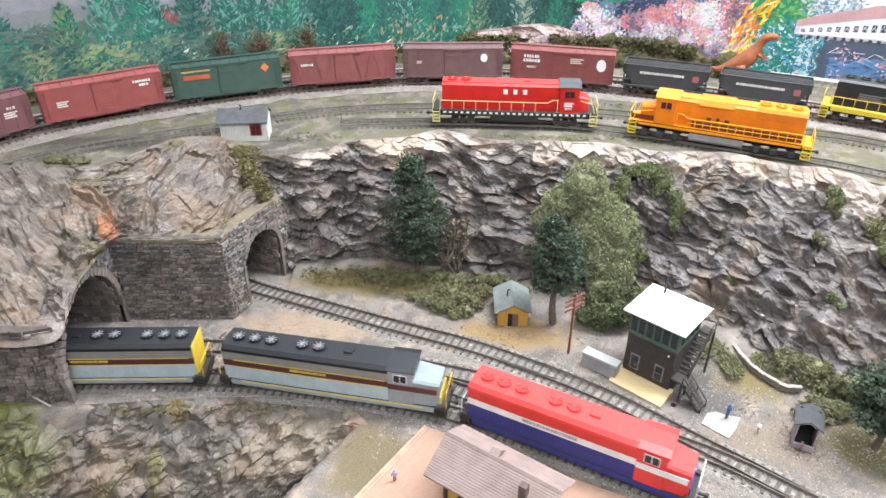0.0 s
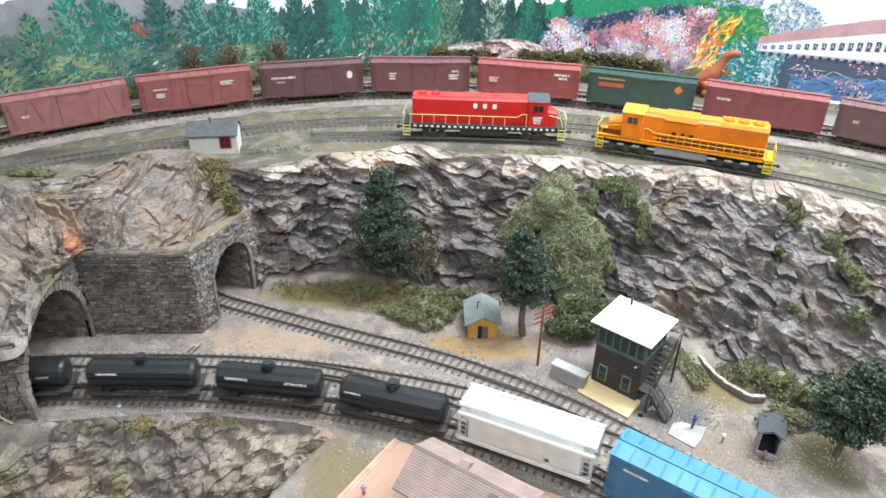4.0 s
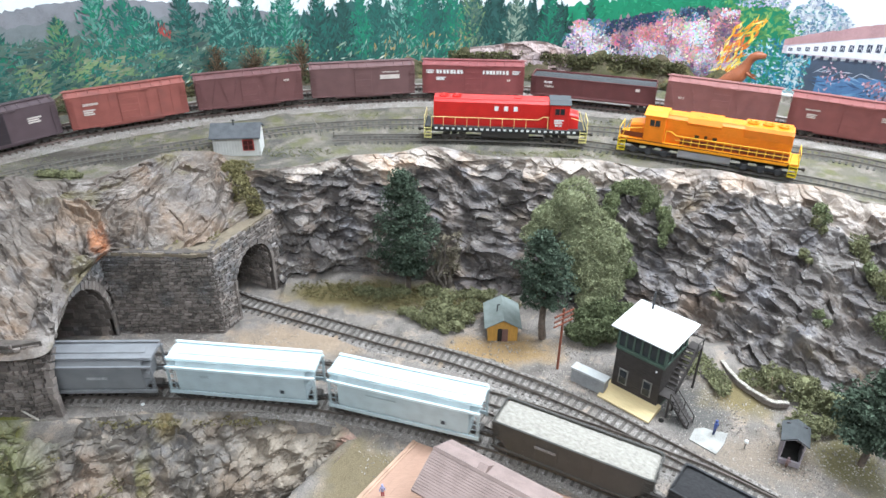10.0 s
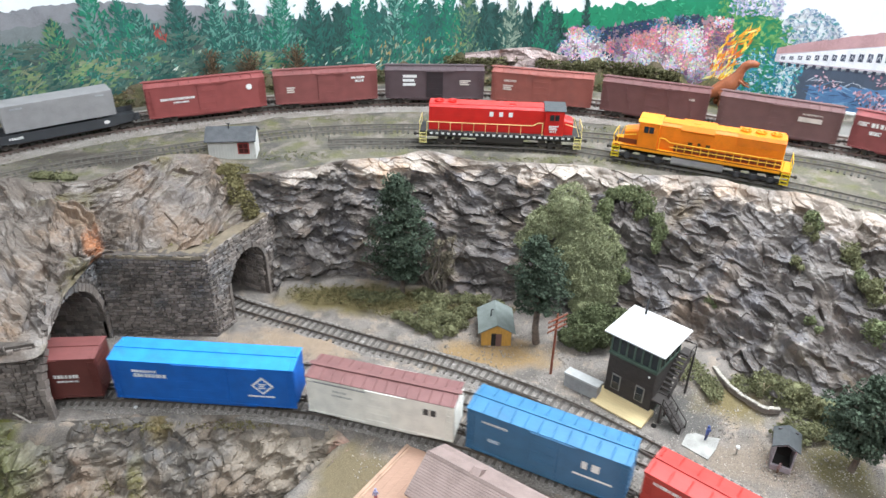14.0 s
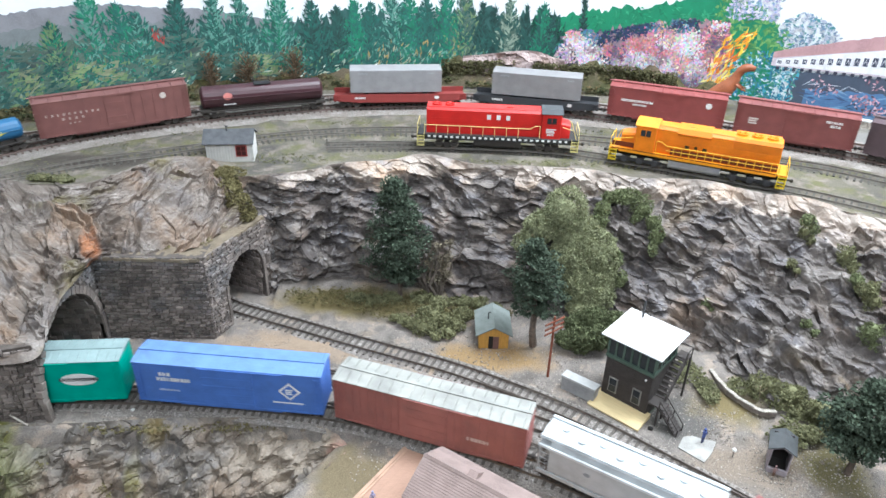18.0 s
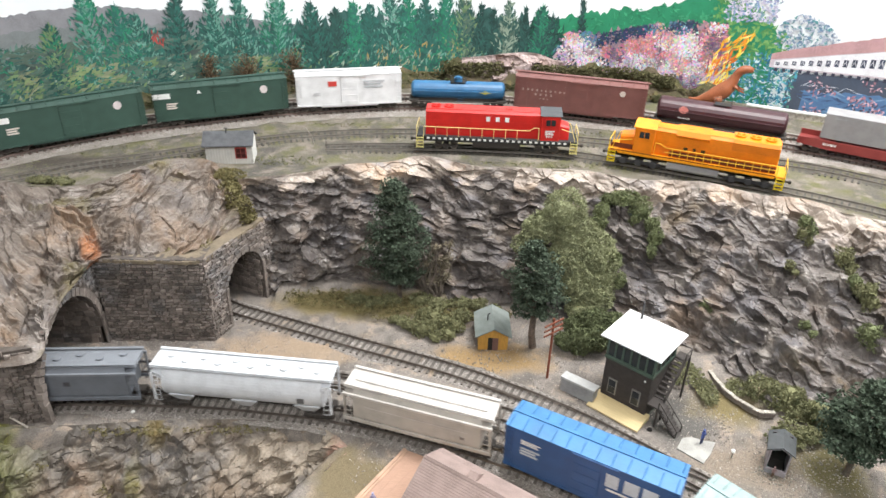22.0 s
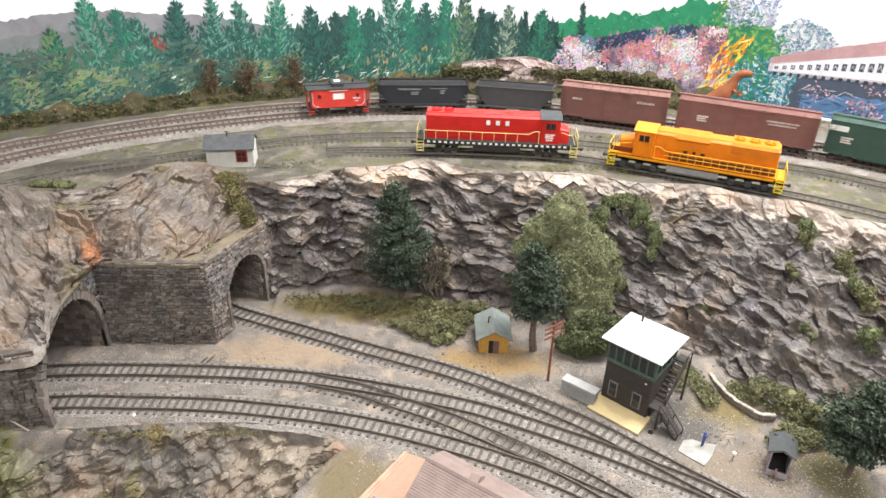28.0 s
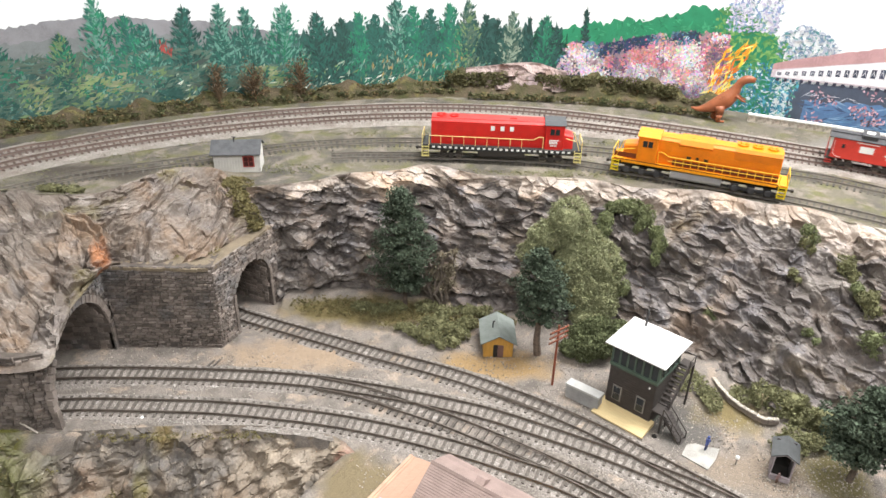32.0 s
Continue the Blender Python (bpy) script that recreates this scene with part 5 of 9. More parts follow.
def locomotive(label, length, scheme, flip=1, six=True, fans=5, cab_at=.30, rail_colour=(.72, .50, .05), marks=(), blister=False, group="", name="diesel_locomotive", flare=False, high_nose=False, checker=False, tank_colour=None, fan_pale=True, cowl=False):
    """scheme: sill, lower, stripe, upper, roof, cab, cab_roof, nose, step colours. Its cab end points along x, or against it with flip -1."""
    loco = thing(name, label, "locomotive", group)
    f = flip
    b = (length - .018) / 2
    C = {k: coat(v, .42, .12) for k, v in scheme.items()}

    def add(nm, sh, mat, lab=""):
        if f < 0:
            sh.v = [(-x, y, z) for x, y, z in sh.v]
            sh.f = [q[::-1] for q in sh.f]
        return part(nm, sh, mat, loco, lab)

    walk_z, hw, w = (.0150, .0158, .0166) if cowl else (.0205, .0118, .0170)
    hz = .0535
    x0, xc0, xc1, xn = -b + (.007 if cowl else .012), b * (2 * (1 - cab_at) - 1) + (.012 if cowl else 0), b * (2 * (1 - cab_at) - 1) + (.036 if cowl else .024), b - (.007 if cowl else .012)
    add("walkway", Shape().box(-b, -w, walk_z - .0022, b, w, walk_z, .0004), FRAME if cowl else C["sill"])
    for s in (-1, 1):
        add("side_sill", Shape().box(-b + .012, s * w - .0006, walk_z - (.0036 if tank_colour else .0062), b - .012, s * w + .0004, walk_z - .0005), C["sill"])
        if checker:
            k = -b + .014
            ck = Shape()
            while k < b - .014:
                ck.box(k, s * (w + .0005) - .0002, walk_z - .0040, k + .0036, s * (w + .0005) + .0002, walk_z - .0014)
                k += .0072
            add("checker_stripe", ck, LETTER)
    # hood in bands
    za, zb = walk_z + (hz - walk_z) * .42, walk_z + (hz - walk_z) * .60
    add("hood_lower", Shape().box(x0, -hw, walk_z, xc0, hw, za), C["lower"])
    add("hood_stripe", Shape().box(x0 - .0001, -hw - .0001, za, xc0, hw + .0001, zb), C["stripe"])
    add("hood_upper", Shape().rings([[(x, y, z) for y, z in ((-hw, zb), (hw, zb), (hw, hz - .003), (hw - .003, hz), (-hw + .003, hz), (-hw, hz - .003))] for x in (x0, xc0)]), C["upper"])
    if cowl:
        add("hood_roof", Shape().rings([[(x, y, z) for y, z in ((-hw - .0002, hz - .0060), (hw + .0002, hz - .0060), (hw + .0002, hz - .0028), (hw - .0030, hz + .0006), (-hw + .0030, hz + .0006), (-hw - .0002, hz - .0028))] for x in (x0, xc0 + .0006)]), C["roof"])
        add("end_panel", Shape().box(x0 - .0009, -hw + .0006, walk_z, x0 + .0002, hw - .0006, hz - .002, .0003), C["step"])
        add("end_panel", Shape().box(xn - .0006, -hw + .0015, walk_z, xn + .0012, hw - .0015, .0260, .0003), C["step"])
    else:
        add("hood_roof", Shape().box(x0, -hw + .0028, hz - .0002, xc0, hw - .0028, hz + .0010, .0004), C["roof"])
    doors = Shape()
    k = x0 + .006
    while k < xc0 - .010:
        for s in (-1, 1):
            doors.box(k, s * hw - .0003, walk_z + .002, k + .0065, s * hw + .0003, za - .001)
        k += .0080
    add("hood_door", doors, C["lower"])["kind"] = "stuff"
    if flare:
        add("radiator", Shape().rings([[(x, y, z) for y, z in ((-hw, hz - .013), (hw, hz - .013), (hw + .0035, hz - .002), (hw + .0015, hz + .0018), (-hw - .0015, hz + .0018), (-hw - .0035, hz - .002))] for x in (x0 + .002, x0 + .052)]), C["upper"])
    if blister:
        add("dynamic_brake", Shape().rings([[(x, y, z) for y, z in ((-hw, hz - .008), (hw, hz - .008), (hw + .003, hz - .004), (hw, hz + .0016), (-hw, hz + .0016), (-hw - .003, hz - .004))] for x in (xc0 - .062, xc0 - .024)]), C["upper"])
    pale = coat(tuple(.55 * c + .27 for c in scheme["roof"]), .4, .1) if fan_pale else C["roof"]
    for k in range(fans):
        x = x0 + .012 + k * .0165 if k < 3 else x0 + .076 + (k - 3) * .0165
        fan = add("fan", Shape().disc((x, 0, hz + (.0020 if flare or blister else .0008)), .0062, .0018, "z", 16), C["roof"])
        g = Shape().disc((0, 0, 0), .0020, .0004, "z", 10)
        for q in range(8):
            a = math.pi * q / 4
            g.rod((0, 0, .0002), (.0055 * math.cos(a), .0055 * math.sin(a), .0002), .0005, 4)
        part("fan_grille", g, pale, fan, at=pose(f * x, 0, hz + (.0039 if flare or blister else .0027)))
    add("exhaust", Shape().box(xc0 - .045, -.003, hz, xc0 - .036, .003, hz + .0022, .0005), C["roof"])
    # cab
    add("cab", Shape().box(xc0, -.0166, walk_z - .002, xc1, .0166, .0525, .0008), C["cab"])
    if cowl:
        for s in (-1, 1):
            add("cab_band", Shape().box(xc0 + .0004, s * .0167 - .0003, .0305, xn - .002, s * .0167 + .0002, .0365), C["stripe"])
            add("grab_iron", Shape().path([(b - .0008, s * .0150, walk_z), (b - .0008, s * .0150, .031)], .0005, 5), coat(rail_colour, .5, .1))
    add("cab_roof", Shape().prism([(-.0174, .0520), (-.0174, .0528), (-.009, .0545 if cowl else .0565), (.009, .0545 if cowl else .0565), (.0174, .0528), (.0174, .0520)], xc0 - .0012, xc1 + .0016), C["cab_roof"])
    for s in (-1, 1):
        wd = add("window", Shape().box(xc0 + .0055, s * .0168 - .0003, .0395, xc0 + .0185, s * .0168 + .0003, .0485), LETTER if cowl else C["cab"])
        for q in (0, 1):
            g = Shape().box(f * (xc0 + .0062 + q * .0062) if f > 0 else f * (xc0 + .0062 + q * .0062) - .0054, s * .0172 - .0002, .0402, f * (xc0 + .0062 + q * .0062) + .0054 if f > 0 else f * (xc0 + .0062 + q * .0062), s * .0172 + .0002, .0478)
            part("pane", g, GLASS, wd)
    add("windscreen", Shape().box(xc1 - .0004, -.0135, .0435, xc1 + .0004, .0135, .0505), GLASS)
    nz = .0525 if high_nose else .0430 if cowl else .0405
    add("nose", Shape().rings([[(xc1, y, z) for y, z in ((-hw, walk_z), (hw, walk_z), (hw, nz - .002), (hw - .002, nz), (-hw + .002, nz), (-hw, nz - .002))],
                               [(xn, y, z) for y, z in ((-hw + .001, walk_z), (hw - .001, walk_z), (hw - .002, nz - .005), (hw - .004, nz - .003), (-hw + .004, nz - .003), (-hw + .002, nz - .005))]]), C["nose"])
    add("headlight", Shape().disc((xn - .0005, -.002, nz - .007), .0014, .0010, "x", 10), LETTER)
    yellow = coat(rail_colour, .5, .1)
    for s in (-1, 1):
        # end plates, steps and handrails
        lower_step = FRAME if cowl else C["step"]
        add("pilot", Shape().box(s * b - (.0012 if s > 0 else 0), -.0150 if cowl else -.0160, .0052 if cowl else .0042, s * b + (.0012 if s < 0 else 0), .0150 if cowl else .0160, walk_z), lower_step)
        for y in (-1, 1):
            for k in range(4):
                add("step_tread", Shape().box(s * (b - .005) - .0042, y * .0150 - .0026, .0042 + k * .0042, s * (b - .005) + .0042, y * .0150 + .0024, .0050 + k * .0042), lower_step)
            for q in (-1, 1):
                add("step_side", Shape().box(s * (b - .005) + q * .0044 - .0004, y * .0174 - .0005, .0040, s * (b - .005) + q * .0044 + .0004, y * .0174 + .0005, walk_z), lower_step)
        add("end_rail", Shape().path([(s * (b - .0008), -.0155, walk_z), (s * (b - .0008), -.0155, .0325), (s * (b - .0008), .0155, .0325), (s * (b - .0008), .0155, walk_z)], .0005, 5), yellow)
        if cowl:
            continue
        hr = Shape()
        xa, xb = -b + .010, xc0 - .002
        n = 14 if flare else 9
        hr.path([(xa, s * (w - .0004), walk_z), (xa, s * (w - .0004), .0325), (xb - .012, s * (w - .0004), .0325), (xb - .006, s * (w - .0004), .0365), (xb, s * (w - .0004), .0365), (xb, s * (w - .0004), walk_z)], .0005, 5)
        for k in range(1, n):
            x = xa + (xb - .012 - xa) * k / n
            hr.rod((x, s * (w - .0004), walk_z), (x, s * (w - .0004), .0325), .00045, 5)
        if flare:
            hr.rod((xa, s * (w - .0004), .0270), (xb - .012, s * (w - .0004), .0270), .00045, 5)
        add("handrail", hr, yellow)
        add("handrail", Shape().path([(xc1 + .002, s * (w - .0004), .0365), (b - .008, s * (w - .0004), .0325), (b - .004, s * (w - .0004), walk_z)], .0005, 5), yellow)
    add("fuel_tank", Shape().rings([[(x, y, z) for y, z in ((-.0155, .0075), (-.0125, .0042), (.0125, .0042), (.0155, .0075), (.0155, .0145), (-.0155, .0145))] for x in (-.030, .030)]), coat(tank_colour, .3, .1, .6) if tank_colour else FRAME)
    add("underframe", Shape().box(-b + .002, -.008, .0100, b - .002, .008, walk_z - .002), FRAME)
    running_gear(loco, length, b - .038, six)
    if tank_colour:
        # grey cast truck sides with axle boxes
        for s in (-1, 1):
            for e in (-1, 1):
                x = e * (b - .038)
                sd = add("truck_side", Shape().box(x - .027, s * .0150 - .0010, .0060, x + .027, s * .0150 + .0010, .0098, .0004), coat((.030, .030, .033), .6, .2))
                for q in (-.0185, 0, .0185):
                    add("axle_box", Shape().box(x + q - .0034, s * .0160 - .0012, .0042, x + q + .0034, s * .0160 + .0012, .0112, .0004), coat((.050, .050, .054), .5, .2))
    for mk in marks:
        letters(loco, mk[0], mk[1], mk[2], mk[3], (-hw - .0005) if len(mk) < 8 else mk[7], *mk[4:7])
    return loco, length

# ---- the two trains ----
LOWER_RUN = [(0, 0.0), (1, 0.1991), (2, 0.3956), (3, 0.5984), (3.5, 0.7014), (5.5, 1.1002), (6, 1.1966), (7, 1.3956), (8, 1.595), (9, 1.7926), (10, 1.9978), (11, 2.2036), (12, 2.4112), (13, 2.6154), (14, 2.8163), (14.5, 2.9176), (16.5, 3.311), (17, 3.4062), (18, 3.5969), (19, 3.7902), (20, 3.9828), (21, 4.1793), (22, 4.3662), (23, 4.553), (24, 4.7484), (25, 4.9511), (25.5, 5.0547), (32, 6.36)]
UPPER_RUN = [(0, 0.0), (1, 0.1593), (2, 0.3139), (3, 0.4734), (3.5, 0.5575), (5.5, 0.8645), (6, 0.9371), (7, 1.0789), (8, 1.2185), (9, 1.3575), (10, 1.5047), (11, 1.6468), (12, 1.7903), (13, 1.9474), (14, 2.0955), (14.5, 2.1766), (16.5, 2.4969), (17, 2.5806), (18, 2.7584), (19, 2.9202), (20, 3.0873), (21, 3.2493), (22, 3.4175), (23, 3.5953), (24, 3.7807), (25, 3.9757), (25.5, 4.0725), (27.5, 4.4522), (28, 4.5484), (29, 4.7348), (30, 4.9122), (31, 5.0909), (32, 5.2773)]
MOVING = []


def couple(cars, line, run, head):
    """Queue the cars behind one another from the head of the train. Each is (thing, length over couplers)."""
    at = head
    for car, length in cars:
        MOVING.append((car, line, run, at - length / 2, length * 0.33))
        at -= length


def run_pose(line, s, half):
    a, b = line.at(s + half), line.at(s - half)
    m, d = (a + b) / 2, a - b
    return pose(m[0], m[1], line.z, 0, 0, math.degrees(math.atan2(d[1], d[0])))


def motions():
    for car, line, run, s0, half in MOVING:
        ts, ss = zip(*run)
        walk(car, [(t, run_pose(line, s0 + np.interp(t, ts, ss), half)) for t in np.arange(0, 32.01, 0.5)])

# ---- room ----
M_ROOM = paint("room_wall", (0.72, 0.70, 0.66), 0.9, vary=0.04, scale=3, fine=40)
M_CEIL = paint("room_ceiling", (0.82, 0.82, 0.80), 0.9, vary=0.03, scale=3, fine=40)
M_FLOOR = paint("room_floor", (0.30, 0.27, 0.24), 0.6, vary=0.15, scale=4, fine=60)
for nm, q, m in (("room_floor", (-1.9, -8.2, -1.16, 1.9, 1.75, -1.10), M_FLOOR), ("room_ceiling", (-1.9, -8.2, 1.36, 1.9, 1.75, 1.42), M_CEIL), ("room_wall_back", (-1.9, 1.70, -1.10, 1.9, 1.76, 1.36), M_ROOM),
                 ("room_wall_front", (-1.9, -8.2, -1.10, 1.9, -8.14, 1.36), M_ROOM), ("room_wall_left", (-1.9, -8.14, -1.10, -1.84, 1.70, 1.36), M_ROOM), ("room_wall_right", (1.84, -8.14, -1.10, 1.9, 1.70, 1.36), M_ROOM)):
    part(nm, Shape().box(*q), m)["kind"] = "structure"
# Unseen housings added to sit over the two lamps.
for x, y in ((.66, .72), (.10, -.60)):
    lf = thing("lamp_housing", "unseen white housing added over an area lamp", "lamp", "ceiling lights")
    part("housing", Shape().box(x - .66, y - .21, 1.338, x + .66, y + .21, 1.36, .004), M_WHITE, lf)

# ---- painted backdrop ----
wall = curve(BACKDROP, 16)
wall_s = np.r_[0, np.cumsum(np.linalg.norm(np.diff(wall, axis=0), axis=1))]
wall_s -= wall_s[np.argmin(np.abs(wall[:, 0]) + 100 * (wall[:, 1] < 1))]
wall_d = np.gradient(wall, axis=0)
wall_n = np.stack([wall_d[:, 1], -wall_d[:, 0]], 1)
wall_n /= np.linalg.norm(wall_n, axis=1, keepdims=True)


def on_wall(s, z, e=0.0):
    return (np.interp(s, wall_s, wall[:, 0]) + e * np.interp(s, wall_s, wall_n[:, 0]), np.interp(s, wall_s, wall[:, 1]) + e * np.interp(s, wall_s, wall_n[:, 1]), z)


# the mural was painted flat and then bent round the corner: its own lengths, those along the wall, and how far it draws together
BENT = np.array([(-.85, -.804, .922), (-.65, -.621, .9176), (-.55, -.529, .920), (-.45, -.436, .9336), (-.35, -.341, .948), (-.25, -.246, .960), (-.15, -.148, .975), (-.05, -.048, .9895), (.05, .052, .9984), (.30, .302, 1.0), (.80, .802, 1.0)])


def mural(s, z, e=0.0):
    return on_wall(np.interp(s, BENT[:, 0], BENT[:, 1]), .49 - (.49 - z) * np.interp(s, BENT[:, 0], BENT[:, 2]), e)


M_SKY = paint("painted_sky", (0.86, 0.90, 0.92), 0.9, vary=0.04, scale=6, fine=60)
backdrop = tagged(thing("backdrop", "hand-painted forest mural on a curved backdrop", "backdrop"), kind="structure")
sheet = Shape()
for z in (.10, .95):
    for e in (0, -.004):
        sheet.v += [on_wall(s, z, e) for s in wall_s]
nw = len(wall_s)
for i in range(nw - 1):
    sheet.f += [(i, i + 1, 2 * nw + i + 1, 2 * nw + i), (nw + i, 3 * nw + i, 3 * nw + i + 1, nw + i + 1), (2 * nw + i, 2 * nw + i + 1, 3 * nw + i + 1, 3 * nw + i)]
part("panel", sheet, M_SKY, backdrop)
BRUSH = {}
prnd = random.Random(11)


def area(colour, outline, layer, cut=0.02):
    """A painted patch: outline rows of (s, low, high)."""
    sh = BRUSH.setdefault((colour, layer), Shape())
    a = np.array(outline, float)
    ss = np.arange(a[0, 0], a[-1, 0], .005)
    n = len(sh.v)
    for k, x in enumerate(ss):
        z1 = np.interp(x, a[:, 0], a[:, 2]) + cut * (scatter(k, 3.0, layer) - .5)
        sh.v += [mural(x, np.interp(x, a[:, 0], a[:, 1]), layer * .0002), mural(x, z1, layer * .0002)]
    sh.f += [(n + 2 * k, n + 2 * k + 2, n + 2 * k + 3, n + 2 * k + 1) for k in range(len(ss) - 1)]


def stroke(colour, s, z, length, width, angle, layer):
    sh = BRUSH.setdefault((colour, layer), Shape())
    e = layer * .0002 + prnd.random() * .00018
    dx, dz = math.cos(angle) * length / 2, math.sin(angle) * length / 2
    nx, nz = -math.sin(angle) * width / 2, math.cos(angle) * width / 2
    k = prnd.uniform(.3, .8)
    sh.add([mural(s - dx, z - dz, e), mural(s + nx * k, z + nz * k, e), mural(s + dx, z + dz, e), mural(s - nx, z - nz, e)], [(0, 1, 2, 3)])


def dabs(colours, n, box, length, width, layer, angle=None, keep=None, cluster=0.0):
    for _ in range(n):
        s, z = prnd.uniform(box[0], box[1]), prnd.uniform(box[2], box[3])
        if keep and not keep(s, z):
            continue
        if cluster:
            k = swell([(s * cluster, z * cluster, 0)], 1.0, layer)[0] * .55 + .5 + prnd.uniform(-.16, .16)
            c = colours[int(min(.999, max(0, k)) * len(colours))]
        else:
            c = prnd.choice(colours)
        stroke(c, s, z, length * prnd.uniform(.5, 1.4), width * prnd.uniform(.5, 1.4), angle + prnd.uniform(-.6, .6) if angle is not None else prnd.uniform(0, math.pi), layer)


def painted_tree(s, base, top, half, colours, layer, n=130):
    for _ in range(n):
        u = prnd.random() ** .8
        z = top - (top - base) * u
        w = half * 1.9 * (.10 + .90 * u ** .8) * prnd.uniform(.1, 1.0)
        side = prnd.choice((-1, 1))
        stroke(prnd.choice(colours), s + side * w * prnd.random(), z, prnd.uniform(.006, .014), prnd.uniform(.0025, .0055), ((1.0 if side > 0 else math.pi - 1.0) if u < .7 and layer > 5 else (-1.0 if side > 0 else math.pi + 1.0)) + prnd.uniform(-.6, .6), layer)
    stroke(colours[0], s, top - .004, .022, .004, math.pi / 2, layer)


TEAL, PINE, DEEP, LEAF, MINT = (.028, .135, .108), (.026, .092, .078), (.020, .058, .052), (.025, .20, .115), (.13, .30, .24)
PALE, LIME, MIST, STRAW = (.28, .36, .28), (.16, .25, .12), (.085, .145, .115), (.25, .28, .17)
area((.25, .25, .27), [(-.80, .13, .255), (-.64, .13, .260), (-.60, .13, .266), (-.51, .13, .264), (-.46, .13, .258), (-.38, .13, .252), (-.28, .13, .231), (-.15, .13, .225)], 1, .004)
area((.20, .22, .225), [(-.80, .13, .235), (-.6, .13, .238), (-.45, .13, .236), (-.3, .13, .228), (-.15, .13, .222)], 2, .006)
area((.04, .11, .10), [(-.85, .12, .215), (-.6, .12, .205), (-.4, .12, .222), (-.25, .12, .230), (-.16, .12, .238), (0, .12, .246), (.10, .12, .246), (.19, .12, .235)], 3, .03)
area((.025, .24, .12), [(.13, .13, .238), (.18, .13, .245), (.27, .13, .264), (.33, .13, .272), (.38, .13, .292), (.44, .13, .290), (.49, .13, .262), (.52, .13, .24)], 3, .012)
for s, top, half, cols in ((-.70, .272, .035, (TEAL, PINE, LEAF)), (-.605, .243, .028, (LIME, PINE, LEAF)), (-.552, .292, .030, (LEAF, TEAL, MINT)), (-.512, .266, .042, (TEAL, LEAF, TEAL)), (-.487, .25, .035, (TEAL, PINE, MINT)),
                           (-.428, .275, .030, (DEEP, PINE, TEAL)), (-.375, .276, .030, (PINE, TEAL, MINT)), (-.336, .270, .030, (PINE, TEAL, MINT)), (-.275, .275, .036, (LEAF, TEAL, MINT)), (-.223, .262, .028, (DEEP, PINE, TEAL)),
                           (-.185, .252, .026, (DEEP, PINE)), (-.155, .262, .030, (LEAF, TEAL)), (-.130, .258, .024, (PINE, TEAL)), (-.096, .280, .032, (TEAL, PINE, MINT)), (-.068, .272, .028, (LEAF, TEAL)), (-.040, .268, .028, (PINE, TEAL)),
                           (-.008, .276, .030, (LEAF, TEAL, LEAF)), (.022, .282, .028, (MIST, PINE, LIME)), (.050, .262, .018, (DEEP, PINE)), (.070, .255, .018, (DEEP, PINE)), (.095, .266, .022, (MIST, PINE, PALE)), (.122, .258, .016, (DEEP, PINE)), (.148, .262, .024, (LEAF, PINE)), (.165, .25, .018, (PINE, DEEP)), (.212, .276, .008, (DEEP, PINE))):
    painted_tree(s, .150, top, half, cols, 6, 520 if half > .02 else 240)
dabs((MIST, TEAL, PINE, (.09, .2, .18), (.06, .14, .125), (.13, .24, .20)), 2600, (-.80, .16, .13, .215), .012, .0045, 5, None, None, 22)
dabs((PALE, MIST, LIME, MINT), 420, (-.80, .10, .132, .185), .010, .0038, 7, 1.0)
dabs((PINE, MIST, (.09, .16, .13), LIME, STRAW, (.22, .30, .14)), 1000, (-.80, -.26, .128, .182), .012, .0055, 8, .4, None, 26)
dabs(((.07, .10, .09), (.10, .15, .12), MIST), 420, (-.80, -.40, .150, .215), .022, .007, 6, .1, None, 20)
dabs(((.70, .74, .68), (.62, .68, .55)), 90, (-.45, -.08, .130, .160), .012, .0022, 8, .5)
dabs(((.35, .07, .06),), 20, (-.468, -.452, .20, .225), .010, .003, 8, 1.5)
dabs(((.35, .26, .10), (.30, .30, .20)), 60, (-.14, .02, .15, .20), .012, .003, 7, 1.2)
# hill greens and the flowering wood
dabs(((.03, .30, .14), (.02, .20, .10), (.06, .36, .18)), 300, (.15, .42, .215, .275), .010, .004, 4, None, lambda s, z: z < np.interp(s, [.15, .27, .38], [.236, .258, .285]))
inwood = lambda s, z: z < np.interp(s, [.17, .19, .255, .30, .355, .40, .432, .45], [.19, .226, .226, .24, .252, .257, .256, .20]) and z > np.interp(s, [.17, .30, .45], [.165, .145, .135])
area((.32, .22, .26), [(.185, .14, .218), (.25, .14, .225), (.35, .14, .246), (.43, .14, .25), (.445, .14, .18)], 5, .02)
dabs(((.10, .10, .15), (.20, .17, .23), (.36, .27, .32), (.46, .33, .37)), 900, (.175, .45, .135, .258), .008, .006, 6, None, inwood, 30)
ROSE, BLUSH, CLOUD, LILAC = (.60, .25, .27), (.70, .41, .42), (.82, .71, .74), (.60, .48, .56)
NAVY, PLUM = (.035, .06, .12), (.20, .13, .19)
